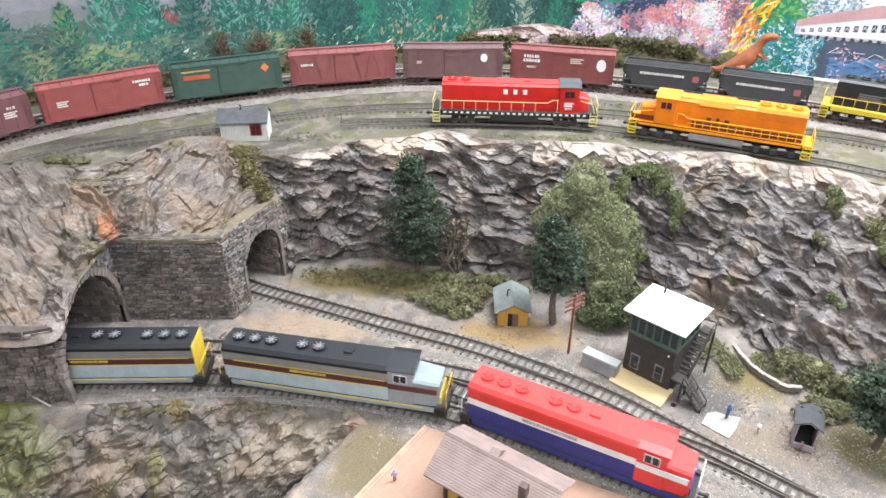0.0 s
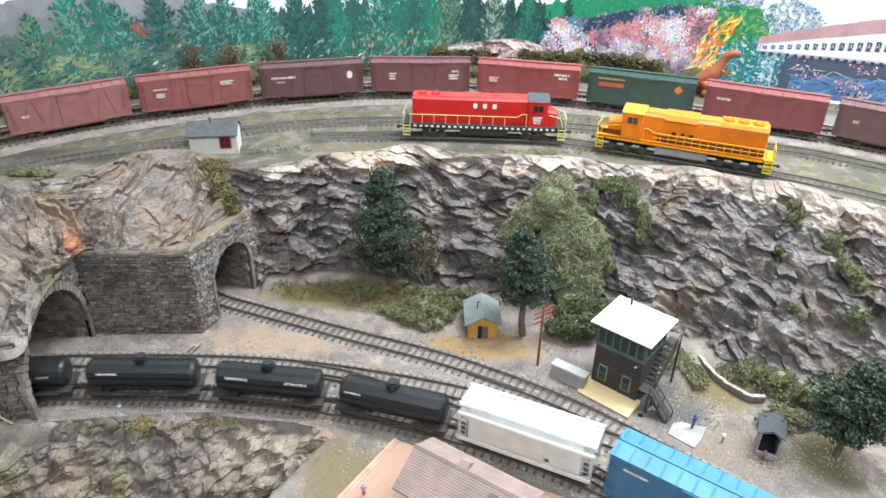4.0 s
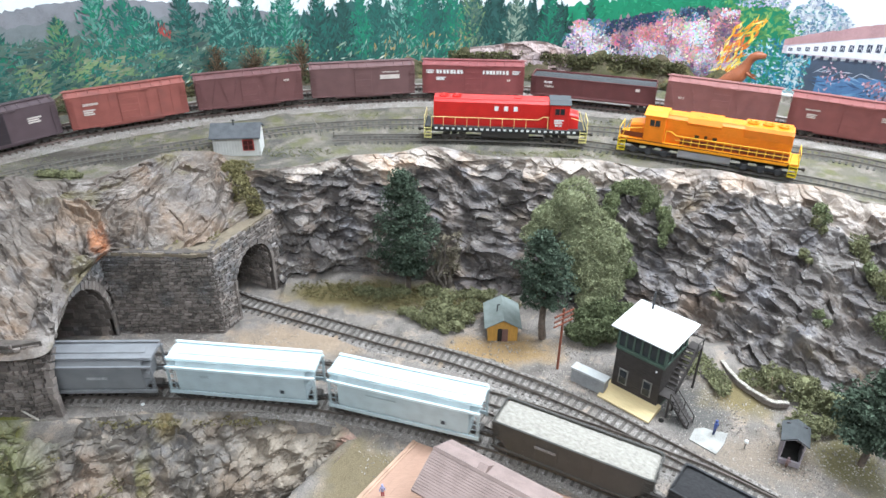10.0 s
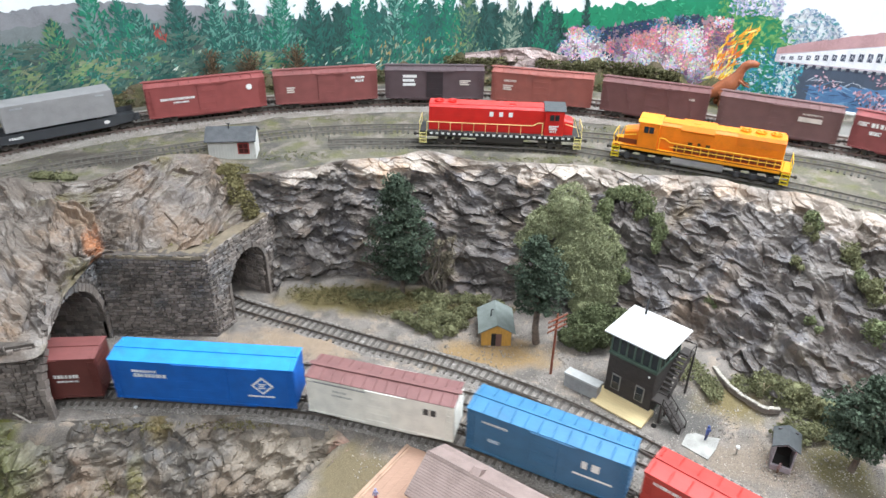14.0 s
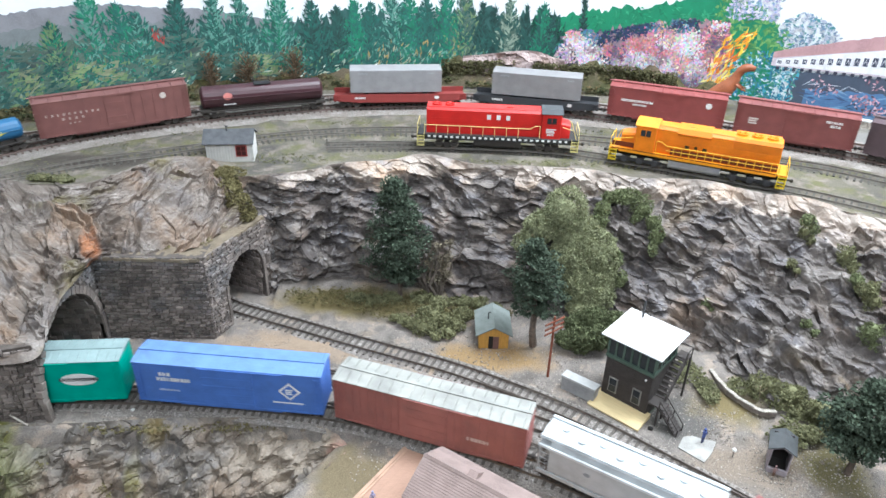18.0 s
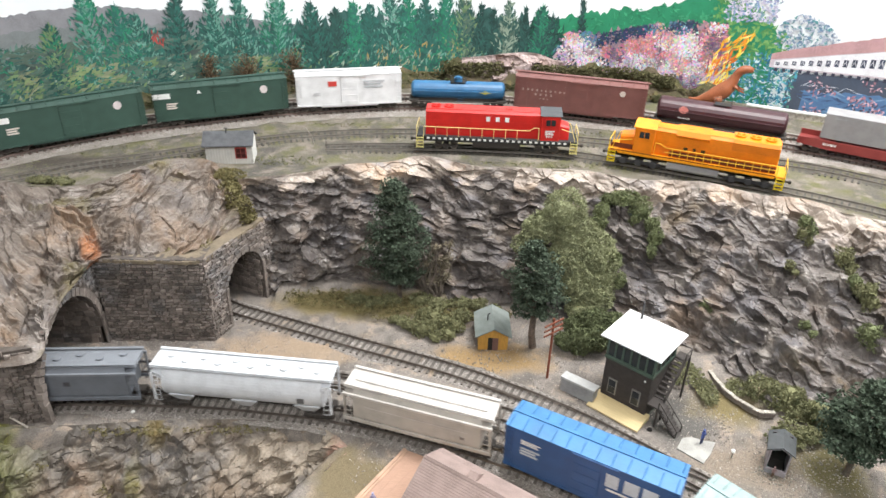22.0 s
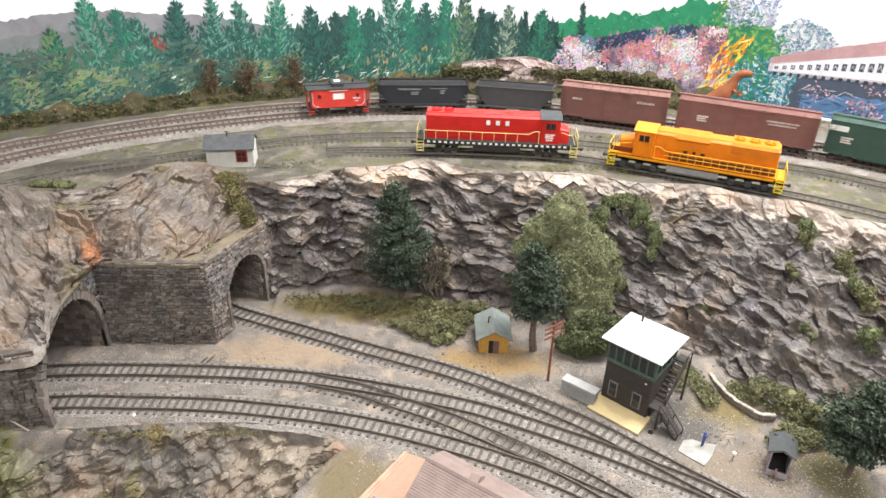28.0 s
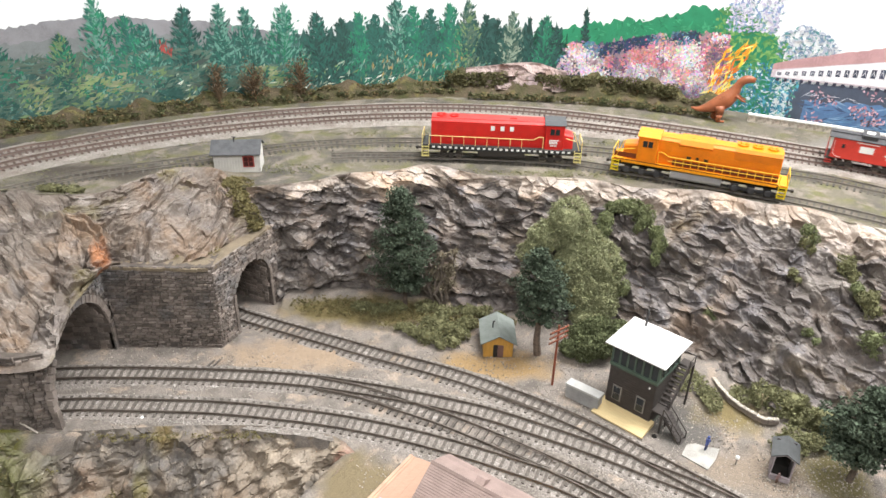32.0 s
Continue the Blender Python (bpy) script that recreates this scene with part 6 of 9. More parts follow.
for k in range(420):
    s, z = prnd.uniform(.18, .445), prnd.uniform(.140, .256)
    if not inwood(s, z):
        continue
    rim = np.interp(s, [.17, .19, .255, .30, .355, .40, .432, .45], [.19, .226, .226, .24, .252, .257, .256, .20]) - z
    pick = swell([(s, z, 0)], 26, 3)[0] + prnd.uniform(-.12, .12)
    if rim < .016 and s < .40:
        tone = NAVY if pick < .15 else (.10, .22, .30) if pick < .4 else BLUSH
    elif s < .26:
        tone = ROSE if pick < -.35 else NAVY if pick < .05 else LILAC if pick < .3 else CLOUD
    elif z > .195:
        tone = PLUM if pick < -.42 else ROSE if pick < .1 else BLUSH if pick < .45 else CLOUD
    else:
        tone = PLUM if pick < -.38 else (.40, .33, .42) if pick < -.12 else LILAC if pick < .15 else CLOUD if pick < .5 else BLUSH
    r = prnd.uniform(.006, .012)
    for _ in range(30):
        q = prnd.uniform(.6, 1.2)
        step_ = tuple(round(min(.85, c * (.6, .85, 1.0, 1.15)[prnd.randrange(4)]), 3) for c in tone)
        ss, zz = s + prnd.gauss(0, r * .5), z + prnd.gauss(0, r * .5)
        if inwood(ss, zz):
            stroke(step_, ss, zz, .0060 * q, .0040 * q, prnd.uniform(0, math.pi), 7)
for k in range(26):
    s = prnd.uniform(.20, .44)
    stroke((.10, .07, .09), s, prnd.uniform(.165, .225), prnd.uniform(.02, .04), .0012, math.pi / 2 + prnd.uniform(-.2, .2), 8)
dabs(((.08, .26, .09), (.20, .42, .14), (.12, .33, .10)), 420, (.41, .525, .20, .295), .010, .005, 5, None, lambda s, z: z < np.interp(s, [.41, .47, .525], [.30, .285, .245]))
dabs(((.28, .36, .58), (.52, .50, .66), (.66, .64, .74), (.20, .34, .40)), 320, (.425, .50, .262, .315), .007, .004, 6, None)
dabs(((.16, .26, .38), (.42, .46, .56), (.62, .64, .70), (.10, .28, .30)), 420, (.505, .59, .228, .284), .007, .004, 6, None, lambda s, z: z < np.interp(s, [.50, .53, .57, .59], [.262, .282, .27, .25]))
dabs(((.05, .25, .38), (.10, .40, .52), (.55, .70, .74), (.04, .16, .26), (.10, .32, .24)), 900, (.442, .545, .13, .222), .0075, .0035, 7, None, lambda s, z: z < np.interp(s, [.44, .47, .50, .545], [.19, .215, .222, .205]))
dabs(((.85, .42, .03), (.88, .66, .08), (.75, .20, .03), (.90, .78, .30)), 240, (.412, .475, .155, .246), .016, .004, 8, 1.0, lambda s, z: abs(s - np.interp(z, [.15, .20, .25], [.428, .435, .458])) < .018)
# covered bridge over water
brg = lambda s, k: np.interp(s, [.504, .648, .80], [(.199, .205, .212), (.211, .244, .280), (.222, .264, .305)][k])
area((.62, .55, .60), [(.504, .20, .2115), (.56, .2005, .2235), (.648, .205, .244), (.80, .212, .280)], 8, 0)
area((.80, .80, .84), [(.510, .2015, .2105), (.56, .203, .2225), (.648, .208, .243), (.80, .216, .279)], 9, 0)
area((.50, .30, .31), [(.504, .2115, .2215), (.56, .2235, .238), (.648, .244, .264), (.80, .280, .306)], 9, .002)
for k in range(19):
    s = .512 + k * .0112
    w = .0055 + k * .0001
    zl, zh = brg(s, 0) + (brg(s, 1) - brg(s, 0)) * .38, brg(s, 0) + (brg(s, 1) - brg(s, 0)) * .72
    BRUSH.setdefault(((.06, .07, .11), 10), Shape()).add([mural(s, zl, .0021), mural(s + w, zl, .0021), mural(s + w, zh, .0021), mural(s, zh, .0021)], [(0, 1, 2, 3)])
    BRUSH.setdefault(((.05, .05, .08), 10), Shape()).add([mural(s, brg(s, 0) - .004, .0021), mural(s + w * .8, brg(s, 0) - .004, .0021), mural(s + w * .8, brg(s, 0) + .001, .0021), mural(s, brg(s, 0) + .001, .0021)], [(0, 1, 2, 3)])
    for e in (.15, .5):
        stroke((.72, .72, .78), s + w * e + .001, (zl + zh) / 2, zh - zl, .0012, 1.2 if e < .3 else 1.9, 11)
area((.07, .09, .13), [(.535, .14, .195), (.57, .14, .199), (.66, .14, .203), (.80, .14, .212)], 7, .004)
area((.10, .20, .38), [(.56, .13, .172), (.64, .13, .180), (.80, .13, .19)], 8, .004)
dabs(((.12, .26, .46), (.20, .34, .52), (.06, .10, .20)), 160, (.555, .78, .135, .178), .022, .003, 9, .12)
dabs(((.74, .74, .78), (.60, .66, .76)), 24, (.56, .76, .178, .184), .016, .0014, 10, .12)
dabs(((.62, .36, .42), (.72, .52, .58), (.40, .20, .25), (.08, .07, .10)), 900, (.565, .78, .140, .200), .006, .0036, 10, None, lambda s, z: math.sin(s * 90) + math.sin(z * 160 + s * 40) > .25)
for (c, layer), sh in BRUSH.items():
    part("painted_strokes", sh, paint("mural_paint", c, .85, vary=.12, scale=60, fine=500, island=.15), backdrop)["kind"] = "stuff"

# ---- plants ----
def leaf_cloud(sh, centre, radius, n, size, rnd, squash=(1, 1, 1), hollow=.35):
    """Small leaves of two crossed triangles spread through a clump."""
    for _ in range(n):
        while True:
            d = Vector((rnd.uniform(-1, 1), rnd.uniform(-1, 1), rnd.uniform(-1, 1)))
            if hollow < d.length < 1:
                break
        p = Vector(centre) + Vector((d.x * radius * squash[0], d.y * radius * squash[1], d.z * radius * squash[2]))
        a = Vector((rnd.gauss(0, 1), rnd.gauss(0, 1), rnd.gauss(0, .6))).normalized()
        b = a.orthogonal().normalized()
        b.rotate(Matrix.Rotation(rnd.uniform(0, 6.28), 3, a))
        s = size * rnd.uniform(.6, 1.4)
        k = len(sh.v)
        sh.v += [tuple(p + a * s), tuple(p + b * s * .6), tuple(p - a * s), tuple(p - b * s * .6)]
        sh.f.append((k, k + 1, k + 2, k + 3))


def foliage(name, colour, spread=.4):
    m = paint(name, colour, .8, vary=.25, scale=150, fine=800, island=spread)
    b = m.node_tree.nodes["Principled BSDF"]
    b.inputs["Specular IOR Level"].default_value = .2
    return m


M_TREE = foliage("dark_green_leaves", (.066, .088, .060))
M_BUSHY = foliage("light_green_foam", (.255, .268, .152), .30)
M_OLIVE = foliage("olive_foliage", (.168, .168, .088), .32)
M_SHRUB = foliage("mid_green_foliage", (.105, .120, .060))
M_MOSS = foliage("yellow_green_turf", (.155, .135, .062), .22)
M_HEDGE = foliage("dull_hedge", (.125, .118, .058))
M_TWIG = foliage("brown_twigs", (.15, .105, .065), .35)
M_BARK = paint("bark", (.13, .10, .08), .9, vary=.35, scale=200, bump=.8)


def tree(label, base, height, crown_low, half, colour, seed, clumps=46, lean=0.0, shape=1.0, leaf=.0020, per=150, trunk=.0032):
    rnd = random.Random(seed)
    t = thing("tree", label, "tree", "scenery trees")
    x, y, z = base
    tr = Shape()
    pts = [(x + lean * k / 6 + rnd.uniform(-.001, .001), y + rnd.uniform(-.001, .001), z + height * .92 * k / 6) for k in range(7)]
    for k in range(6):
        tr.rod(pts[k], pts[k + 1], trunk * (1 - k / 7), 7, trunk * (1 - (k + 1) / 7))
    for k in range(12):
        a, u = rnd.uniform(0, 6.28), rnd.uniform(.30, .85)
        o = Vector((x + lean * u, y, z + height * .92 * u))
        tr.rod(o, o + Vector((math.cos(a), math.sin(a), .45)) * half * .75, trunk * .32, 5, trunk * .12)
    part("trunk", tr, M_BARK, t)
    cr = Shape()
    for k in range(clumps):
        u = rnd.random()
        zz = crown_low + (height - crown_low) * u
        env = half * min(1, (1 - u) * shape + .10) ** .8 * min(1, u * 4 + .45) * rnd.uniform(.25, 1.08)
        a = rnd.uniform(0, 6.28)
        leaf_cloud(cr, (x + lean * u + env * math.cos(a), y + env * .85 * math.sin(a), z + zz), half * rnd.uniform(.14, .30), per, leaf, rnd, (1, 1, .6), 0)
    part("crown", cr, colour, t)
    return t


tree("tall dark green tree with dense ragged crown", (-.045, .757, 0), .158, .028, .037, M_TREE, 1, 230, -.006, 1.5, .0015, 80)
tree("dark green tree with bare lower trunk", (.109, .668, 0), .134, .046, .030, M_TREE, 2, 190, -.006, 1.9, .0015, 80, .0046)
tree("spreading dark green tree beside the rock bank", (.382, .498, -.004), .106, .036, .037, M_TREE, 3, 230, .004, 1.9, .0017, 80)

def bush(label, lumps, colour, seed, leaf=.0014, density=1.0, name="bush", rough=.30):
    """Foam foliage: each lump is a rough core under a ragged fuzz of small leaves, with hollows and sprigs."""
    rnd = random.Random(seed)
    g = np.random.default_rng(seed)
    t = thing(name, label, "tree" if name == "tree" else "bush", "scenery bushes")
    for x, y, z, r, sq in lumps:
        core = Shape().blob((x, y, z), r * .66, .45, seed + int(r * 1e4), sq)
        lump = part("clump", core, colour, t)
        n = int(density * 2600 * (r / .02) ** 2)
        d = g.normal(size=(n, 3))
        d /= np.linalg.norm(d, axis=1, keepdims=True)
        big = swell(d * r + (x, y, z), .75 / r, seed)
        fine = swell(d * r + (z, x, y), 220, seed + 1)
        rad = r * (.84 + rough * big + .5 * rough * fine * (.016 / r) ** .5 + g.normal(0, .05, n))
        p = np.array((x, y, z)) + d * rad[:, None] * np.array(sq)
        p = p[(fine > -.55) | (g.random(n) < .25)]
        a = g.normal(size=(len(p), 3))
        a /= np.linalg.norm(a, axis=1, keepdims=True)
        b = np.cross(a, g.normal(size=(len(p), 3)))
        b /= np.linalg.norm(b, axis=1, keepdims=True)
        w = leaf * g.uniform(.6, 1.4, (len(p), 1))
        quads = np.stack([p + a * w, p + b * w * .6, p - a * w, p - b * w * .6], 1).reshape(-1, 3)
        sh = bpy.data.meshes.new("leaves")
        sh.from_pydata(quads.tolist(), [], np.arange(len(quads)).reshape(-1, 4).tolist())
        sh.materials.append(colour)
        part("leaves", sh, colour, lump)["kind"] = "stuff"
    low = min(l[2] - l[3] * l[4][2] * .6 for l in lumps)
    st = Shape()
    x, y = lumps[-1][0], lumps[-1][1]
    st.rod((x, y, low - .006), (x, y, lumps[-1][2]), .0012, 5)
    part("stem", st, M_BARK, t)
    return t


bush("tall pale green foam-foliage tree against the rock", [(.141, .748, .126, .027, (1.05, .7, 1)), (.118, .745, .112, .020, (1, .7, 1.1)), (.158, .742, .102, .028, (1, .7, 1)), (.176, .738, .080, .030, (1, .7, 1)), (.150, .735, .078, .028, (1, .7, 1)), (.188, .730, .055, .026, (1, .7, 1)), (.160, .726, .050, .028, (1, .7, 1)), (.182, .722, .034, .024, (1, .7, .9)), (.103, .745, .092, .016, (1, .7, 1.2)), (.168, .712, .020, .020, (1, .7, .8))], M_BUSHY, 5, .0010, 2.6, "tree")
M_CREEPER = foliage("creeper_green", (.155, .175, .088), .35)
bush("green creeper hanging down the rock face", [(.203, .782, .133, .012, (1.2, .6, .8)), (.220, .780, .132, .013, (1.2, .6, .8)), (.236, .772, .124, .012, (1, .6, 1)), (.246, .758, .112, .011, (.9, .6, 1.2)), (.249, .746, .100, .010, (.8, .6, 1.2)), (.246, .738, .088, .007, (.8, .6, 1.2)), (.190, .768, .122, .010, (1, .6, 1.1)), (.187, .760, .110, .008, (1, .6, 1.2)), (.206, .733, .076, .010, (.8, .6, 1.3)), (.210, .718, .058, .009, (.8, .6, 1.2)), (.228, .768, .114, .007, (1, .6, 1.2))], M_CREEPER, 6, .0012, 1.7, "bush", .42)
bush("low green bushes behind the signal tower", [(.146, .672, .008, .015, (1, .8, .8)), (.165, .668, .012, .018, (1, .8, .9)), (.186, .670, .016, .018, (1, .8, .9)), (.200, .680, .026, .016, (1, .8, 1)), (.178, .690, .022, .016, (1, .8, 1)), (.158, .690, .016, .014, (1, .8, 1))], M_SHRUB, 7, .0013, 1.3)
bush("yellow-green thicket beside the yellow shed", [(-.030, .700, .002, .010, (1.4, .8, .7)), (-.012, .692, .003, .012, (1.2, .8, .8)), (.006, .704, .006, .013, (1.2, .8, .8)), (.022, .698, .004, .011, (1, .8, .9)), (.030, .712, .008, .012, (1, .8, .8)), (-.006, .718, .006, .013, (1.3, .8, .7)), (-.045, .712, .001, .008, (1.4, .8, .7)), (.014, .686, .002, .009, (1.2, .8, .8)), (.0, .680, .001, .007, (1.2, .8, .7))], M_OLIVE, 8, .0013, 1.4, "bush", .4)
bush("mixed green shrubs at the foot of the tall tree", [(-.055, .748, .004, .010, (1.4, .8, .7)), (-.018, .746, .006, .012, (1.3, .8, .8)), (.005, .738, .006, .010, (1.3, .8, .8)), (.032, .742, .006, .011, (1.4, .8, .7)), (-.075, .742, .003, .012, (1.3, .8, .7)), (-.098, .748, .003, .011, (1.4, .8, .6)), (.050, .735, .010, .012, (1.3, .8, .6)), (.066, .728, .008, .010, (1.2, .8, .7))], M_OLIVE, 9, .0014)
bush("yellow-green shrubs along the stone wall", [(.340, .600, .010, .016, (1, .8, .8)), (.362, .584, .012, .018, (1, .8, .8)), (.382, .562, .012, .018, (1, .8, .8)), (.366, .566, .004, .012, (1.2, .8, .6)), (.362, .540, .004, .012, (1.2, .8, .6))], M_OLIVE, 10, .0011, 1.6, "bush", .42)
for i, (x, y, z, r) in enumerate(((.404, .728, .136, .008), (.434, .688, .116, .011), (.438, .665, .101, .009), (.445, .652, .097, .012), (.441, .618, .069, .013), (.382, .695, .101, .006), (.388, .640, .061, .006), (.402, .722, .125, .007), (.30, .690, .050, .006))):
    bush("small olive tuft growing on the rock", [(x, y, z, r, (1, .7, 1)), (x + .006, y - .006, z - .9 * r, r * .75, (1, .7, 1))], M_OLIVE if i % 2 else M_CREEPER, 30 + i, .0012, 1.2, "bush", .42)
bush("mossy green growth spilling over the tunnel shoulder", [(-.250, .790, .145, .015, (1.2, 1, .5)), (-.242, .773, .135, .017, (1, 1, .7)), (-.230, .762, .120, .017, (1, .9, .8)), (-.222, .758, .108, .013, (1, .9, .7))], M_MOSS, 12, .0013)
bush("dull green weeds at the edge of the upper level", [(-.455, .765, .144, .010, (2, .8, .6)), (-.43, .762, .144, .009, (2, .8, .6))], M_OLIVE, 13, .0013)
for i, (s, h, w) in enumerate(((-.392, .060, .020), (-.334, .060, .030), (-.258, .064, .028))):
    rnd = random.Random(50 + i)
    t = thing("shrub", "leafless brown twiggy shrub before the mural", "bush", "twig shrubs")
    x, y, _ = on_wall(np.interp(s, BENT[:, 0], BENT[:, 1]), 0, .018)
    sh = Shape()
    for k in range(120):
        a, u = rnd.uniform(0, 6.28), rnd.uniform(.15, 1)
        r = w * math.sin(math.pi * min(.95, .15 + u * .8)) * rnd.uniform(.3, 1)
        o = Vector((x, y, HIGH + .002 + h * u * .7))
        sh.rod(o, o + Vector((math.cos(a) * r, math.sin(a) * r * .6, h * rnd.uniform(.10, .32))), .00055, 3, .0003)
    sh.rod((x, y, HIGH - .006), (x, y, HIGH + h * .8), .0016, 6, .0006)
    part("stem", sh, M_TWIG, t)
    lf = Shape()
    for k in range(12):
        u = rnd.uniform(.3, 1)
        leaf_cloud(lf, (x + rnd.uniform(-w, w) * .6, y + rnd.uniform(-w, w) * .4, HIGH + h * u), w * .4, 45, .0014, rnd)
    part("leaves", lf, M_TWIG, t)

# turf, weeds and hedge strips: stuff
def scatter_turf(name, label, spots, n, colour, seed, size=.0013, lift=.0006):
    rnd = random.Random(seed)
    sh = Shape()
    for _ in range(n):
        x, y, z, rx, ry = rnd.choice(spots)
        a, r = rnd.uniform(0, 6.28), math.sqrt(rnd.random())
        leaf_cloud(sh, (x + rx * r * math.cos(a), y + ry * r * math.sin(a), z + rnd.uniform(0, lift)), rnd.uniform(.0012, .0032), 9, size, rnd, (1, 1, .6), .0)
    ob = part(name, sh, colour, None, label)
    ob["kind"] = "stuff"


scatter_turf("turf", "yellow-green turf tufts at the foot of the rock", [(-.14, .756, 0, .05, .022), (-.09, .752, .001, .06, .022), (-.05, .735, 0, .05, .025), (0, .73, .002, .05, .02), (.05, .725, .002, .04, .015)], 1300, M_MOSS, 60, .0010, .003)
scatter_turf("turf", "olive turf on the slope by the stone wall", [(.325, .606, .002, .02, .014), (.358, .585, .003, .03, .014), (.37, .55, .002, .03, .02), (.27, .625, .001, .018, .02), (.34, .535, 0, .02, .015), (.285, .600, 0, .010, .02)], 1000, M_OLIVE, 61, .0013, .004)
scatter_turf("turf", "sparse green weeds between the upper tracks", [(-.42, .87, HIGH - .005, .10, .02), (-.28, .93, HIGH - .005, .10, .015), (-.05, .985, HIGH - .005, .16, .012), (.2, .975, HIGH - .005, .12, .012), (-.19, .85, HIGH - .005, .05, .016), (-.50, .80, HIGH - .005, .05, .03), (.10, .855, HIGH - .004, .14, .008)], 1100, M_OLIVE, 62, .0008, .0006)
scatter_turf("turf", "green and ochre turf on the front bank", [(-.46, .515, -.006, .06, .025), (-.42, .50, -.03, .06, .02), (-.30, .532, -.008, .05, .008), (-.2, .536, -.008, .05, .008), (-.32, .488, -.055, .02, .03)], 420, M_MOSS, 63, .0010, .002)
scatter_turf("turf", "moss patches on the tunnel ledge", [(-.34, .695, .102, .03, .008), (-.30, .692, .102, .03, .006), (-.26, .705, .102, .012, .012), (-.385, .705, .105, .01, .012)], 160, M_MOSS, 64, .0011, .001)
slim = lambda s: np.interp(s, [-.6, -.15, .04], [.48, .66, 1.0])
bs = np.arange(-.80, .46, .012)
berm = np.array([[(*on_wall(s, 0, e * slim(s))[:2], HIGH - .005 + h * (1 + .35 * math.sin(s * 61) + .25 * math.sin(s * 137)) * (1.5 if .0 < s < .38 else 1) + .0012 * math.sin(s * 400 + e * 900)) for e, h in ((.0, .018), (.012, .016), (.022, .013), (.032, .008), (.042, .003), (.050, -.002))] for s in bs])
tagged(new("berm", grid_mesh("berm", berm, blend_ground("berm_earth", [((.115, .092, .062), 1, 0, 1, None), ((.065, .066, .03), 40, .4, .65, None), ((.17, .15, .06), 60, .55, .7, None)], .9, 700), True)), "earthy olive berm along the mural foot", kind="structure")
hedge = [(s, .030 + .018 * (1 if s > .02 else 0)) for s in np.arange(-.74, .42, .016)]
hs = []
for s, d in hedge:
    for k in range(2):
        x, y, _ = on_wall(s + .008 * k, 0, d * (.5 + .7 * k) * slim(s))
        hs.append((x, y, HIGH - .003 + (.008 if k == 0 else 0), .012, .006))
scatter_turf("hedge", "dull green hedge strip along the mural", hs, 3600, M_HEDGE, 65, .0014, .008)
scatter_turf("hedge", "tan and ochre dry weeds along the mural", hs[::3], 500, foliage("dry_weed", (.20, .145, .075), .35), 67, .0013, .012)
scatter_turf("hedge", "dark green low growth along the mural", hs[1::4], 900, foliage("dark_growth", (.065, .078, .036), .3), 68, .0013, .010)
hs2 = [(*on_wall(s, 0, .022 + .008 * math.sin(s * 40))[:2], HIGH + .012, .016, .008) for s in np.arange(.0, .37, .02)]
scatter_turf("hedge", "higher olive scrub before the flowering wood", hs2, 2600, M_HEDGE, 66, .0015, .020)

# stones strewn over the ballast and the bank
rnd = random.Random(77)
sh = Shape()
for _ in range(9000):
    x, y = rnd.uniform(-.40, .40), rnd.uniform(.47, .70)
    if y < np.interp(x, EDGE[:, 0], EDGE[:, 1]) + .004 and x < -.06:
        continue
    r = rnd.uniform(.0003, .0009)
    p = [(x + r * rnd.uniform(.5, 1.2) * a, y + r * rnd.uniform(.5, 1.2) * b) for a, b in ((-1, -1), (1, -1), (1, 1), (-1, 1))]
    sh.rings([[(*q, -.0060) for q in p], [(x + (q[0] - x) * .6, y + (q[1] - y) * .6, -.0050 + r * .8) for q in p]])
for _ in range(5000):
    x, y = rnd.uniform(.10, .42), rnd.uniform(.44, .62)
    r = rnd.uniform(.0003, .0010)
    p = [(x + r * rnd.uniform(.5, 1.2) * a, y + r * rnd.uniform(.5, 1.2) * c) for a, c in ((-1, -1), (1, -1), (1, 1), (-1, 1))]
    sh.rings([[(*q, -.0060) for q in p], [(x + (q[0] - x) * .6, y + (q[1] - y) * .6, -.0052 + r * .7) for q in p]])
part("gravel", sh, paint("loose_gravel", (.33, .295, .26), .95, vary=.2, island=.45), None, "loose gravel strewn over the ground")["kind"] = "stuff"

# ---- signal tower ----
M_BROWN = paint("dark_brown_clapboard", (.048, .040, .036), .7, vary=.2, scale=200)
M_GREEN = paint("green_trim", (.068, .105, .078), .6, vary=.15)
M_ROOFW = paint("white_roof", (.84, .84, .84), .55, vary=.03)
M_STAIR = paint("dark_stair_wood", (.050, .042, .038), .7, vary=.2)
tower = thing("signal_tower", "two-storey brown railway signal tower with white roof", "building", at=pose(.1935, .5805, -.005, 0, 0, -40.5))
# local x runs along the track side, y away from it
TW, TD, Z1, Z2 = .0250, .0225, .054, .078
for nm, q in (("front_wall", (-TW, -.0012, 0, TW, 0, Z1)), ("back_wall", (-TW, 2 * TD, 0, TW, 2 * TD + .0012, Z1)), ("side_wall", (-TW, 0, 0, -TW + .0012, 2 * TD, Z1)), ("side_wall", (TW - .0012, 0, 0, TW, 2 * TD, Z1))):
    wl = part(nm, Shape().box(*q), M_BROWN, tower)
    for k in range(18):
        z = .0015 + k * .0029
        if nm == "front_wall" or nm == "back_wall":
            y = -.0016 if nm == "front_wall" else 2 * TD + .0012
            b_ = Shape().box(-TW, y, z, TW, y + .0004, z + .0022)
        else:
            x = q[0] - .0004 if q[0] < 0 else q[3]
            b_ = Shape().box(x, 0, z, x + .0004, 2 * TD, z + .0022)
        part("clapboard", b_, M_BROWN, wl)
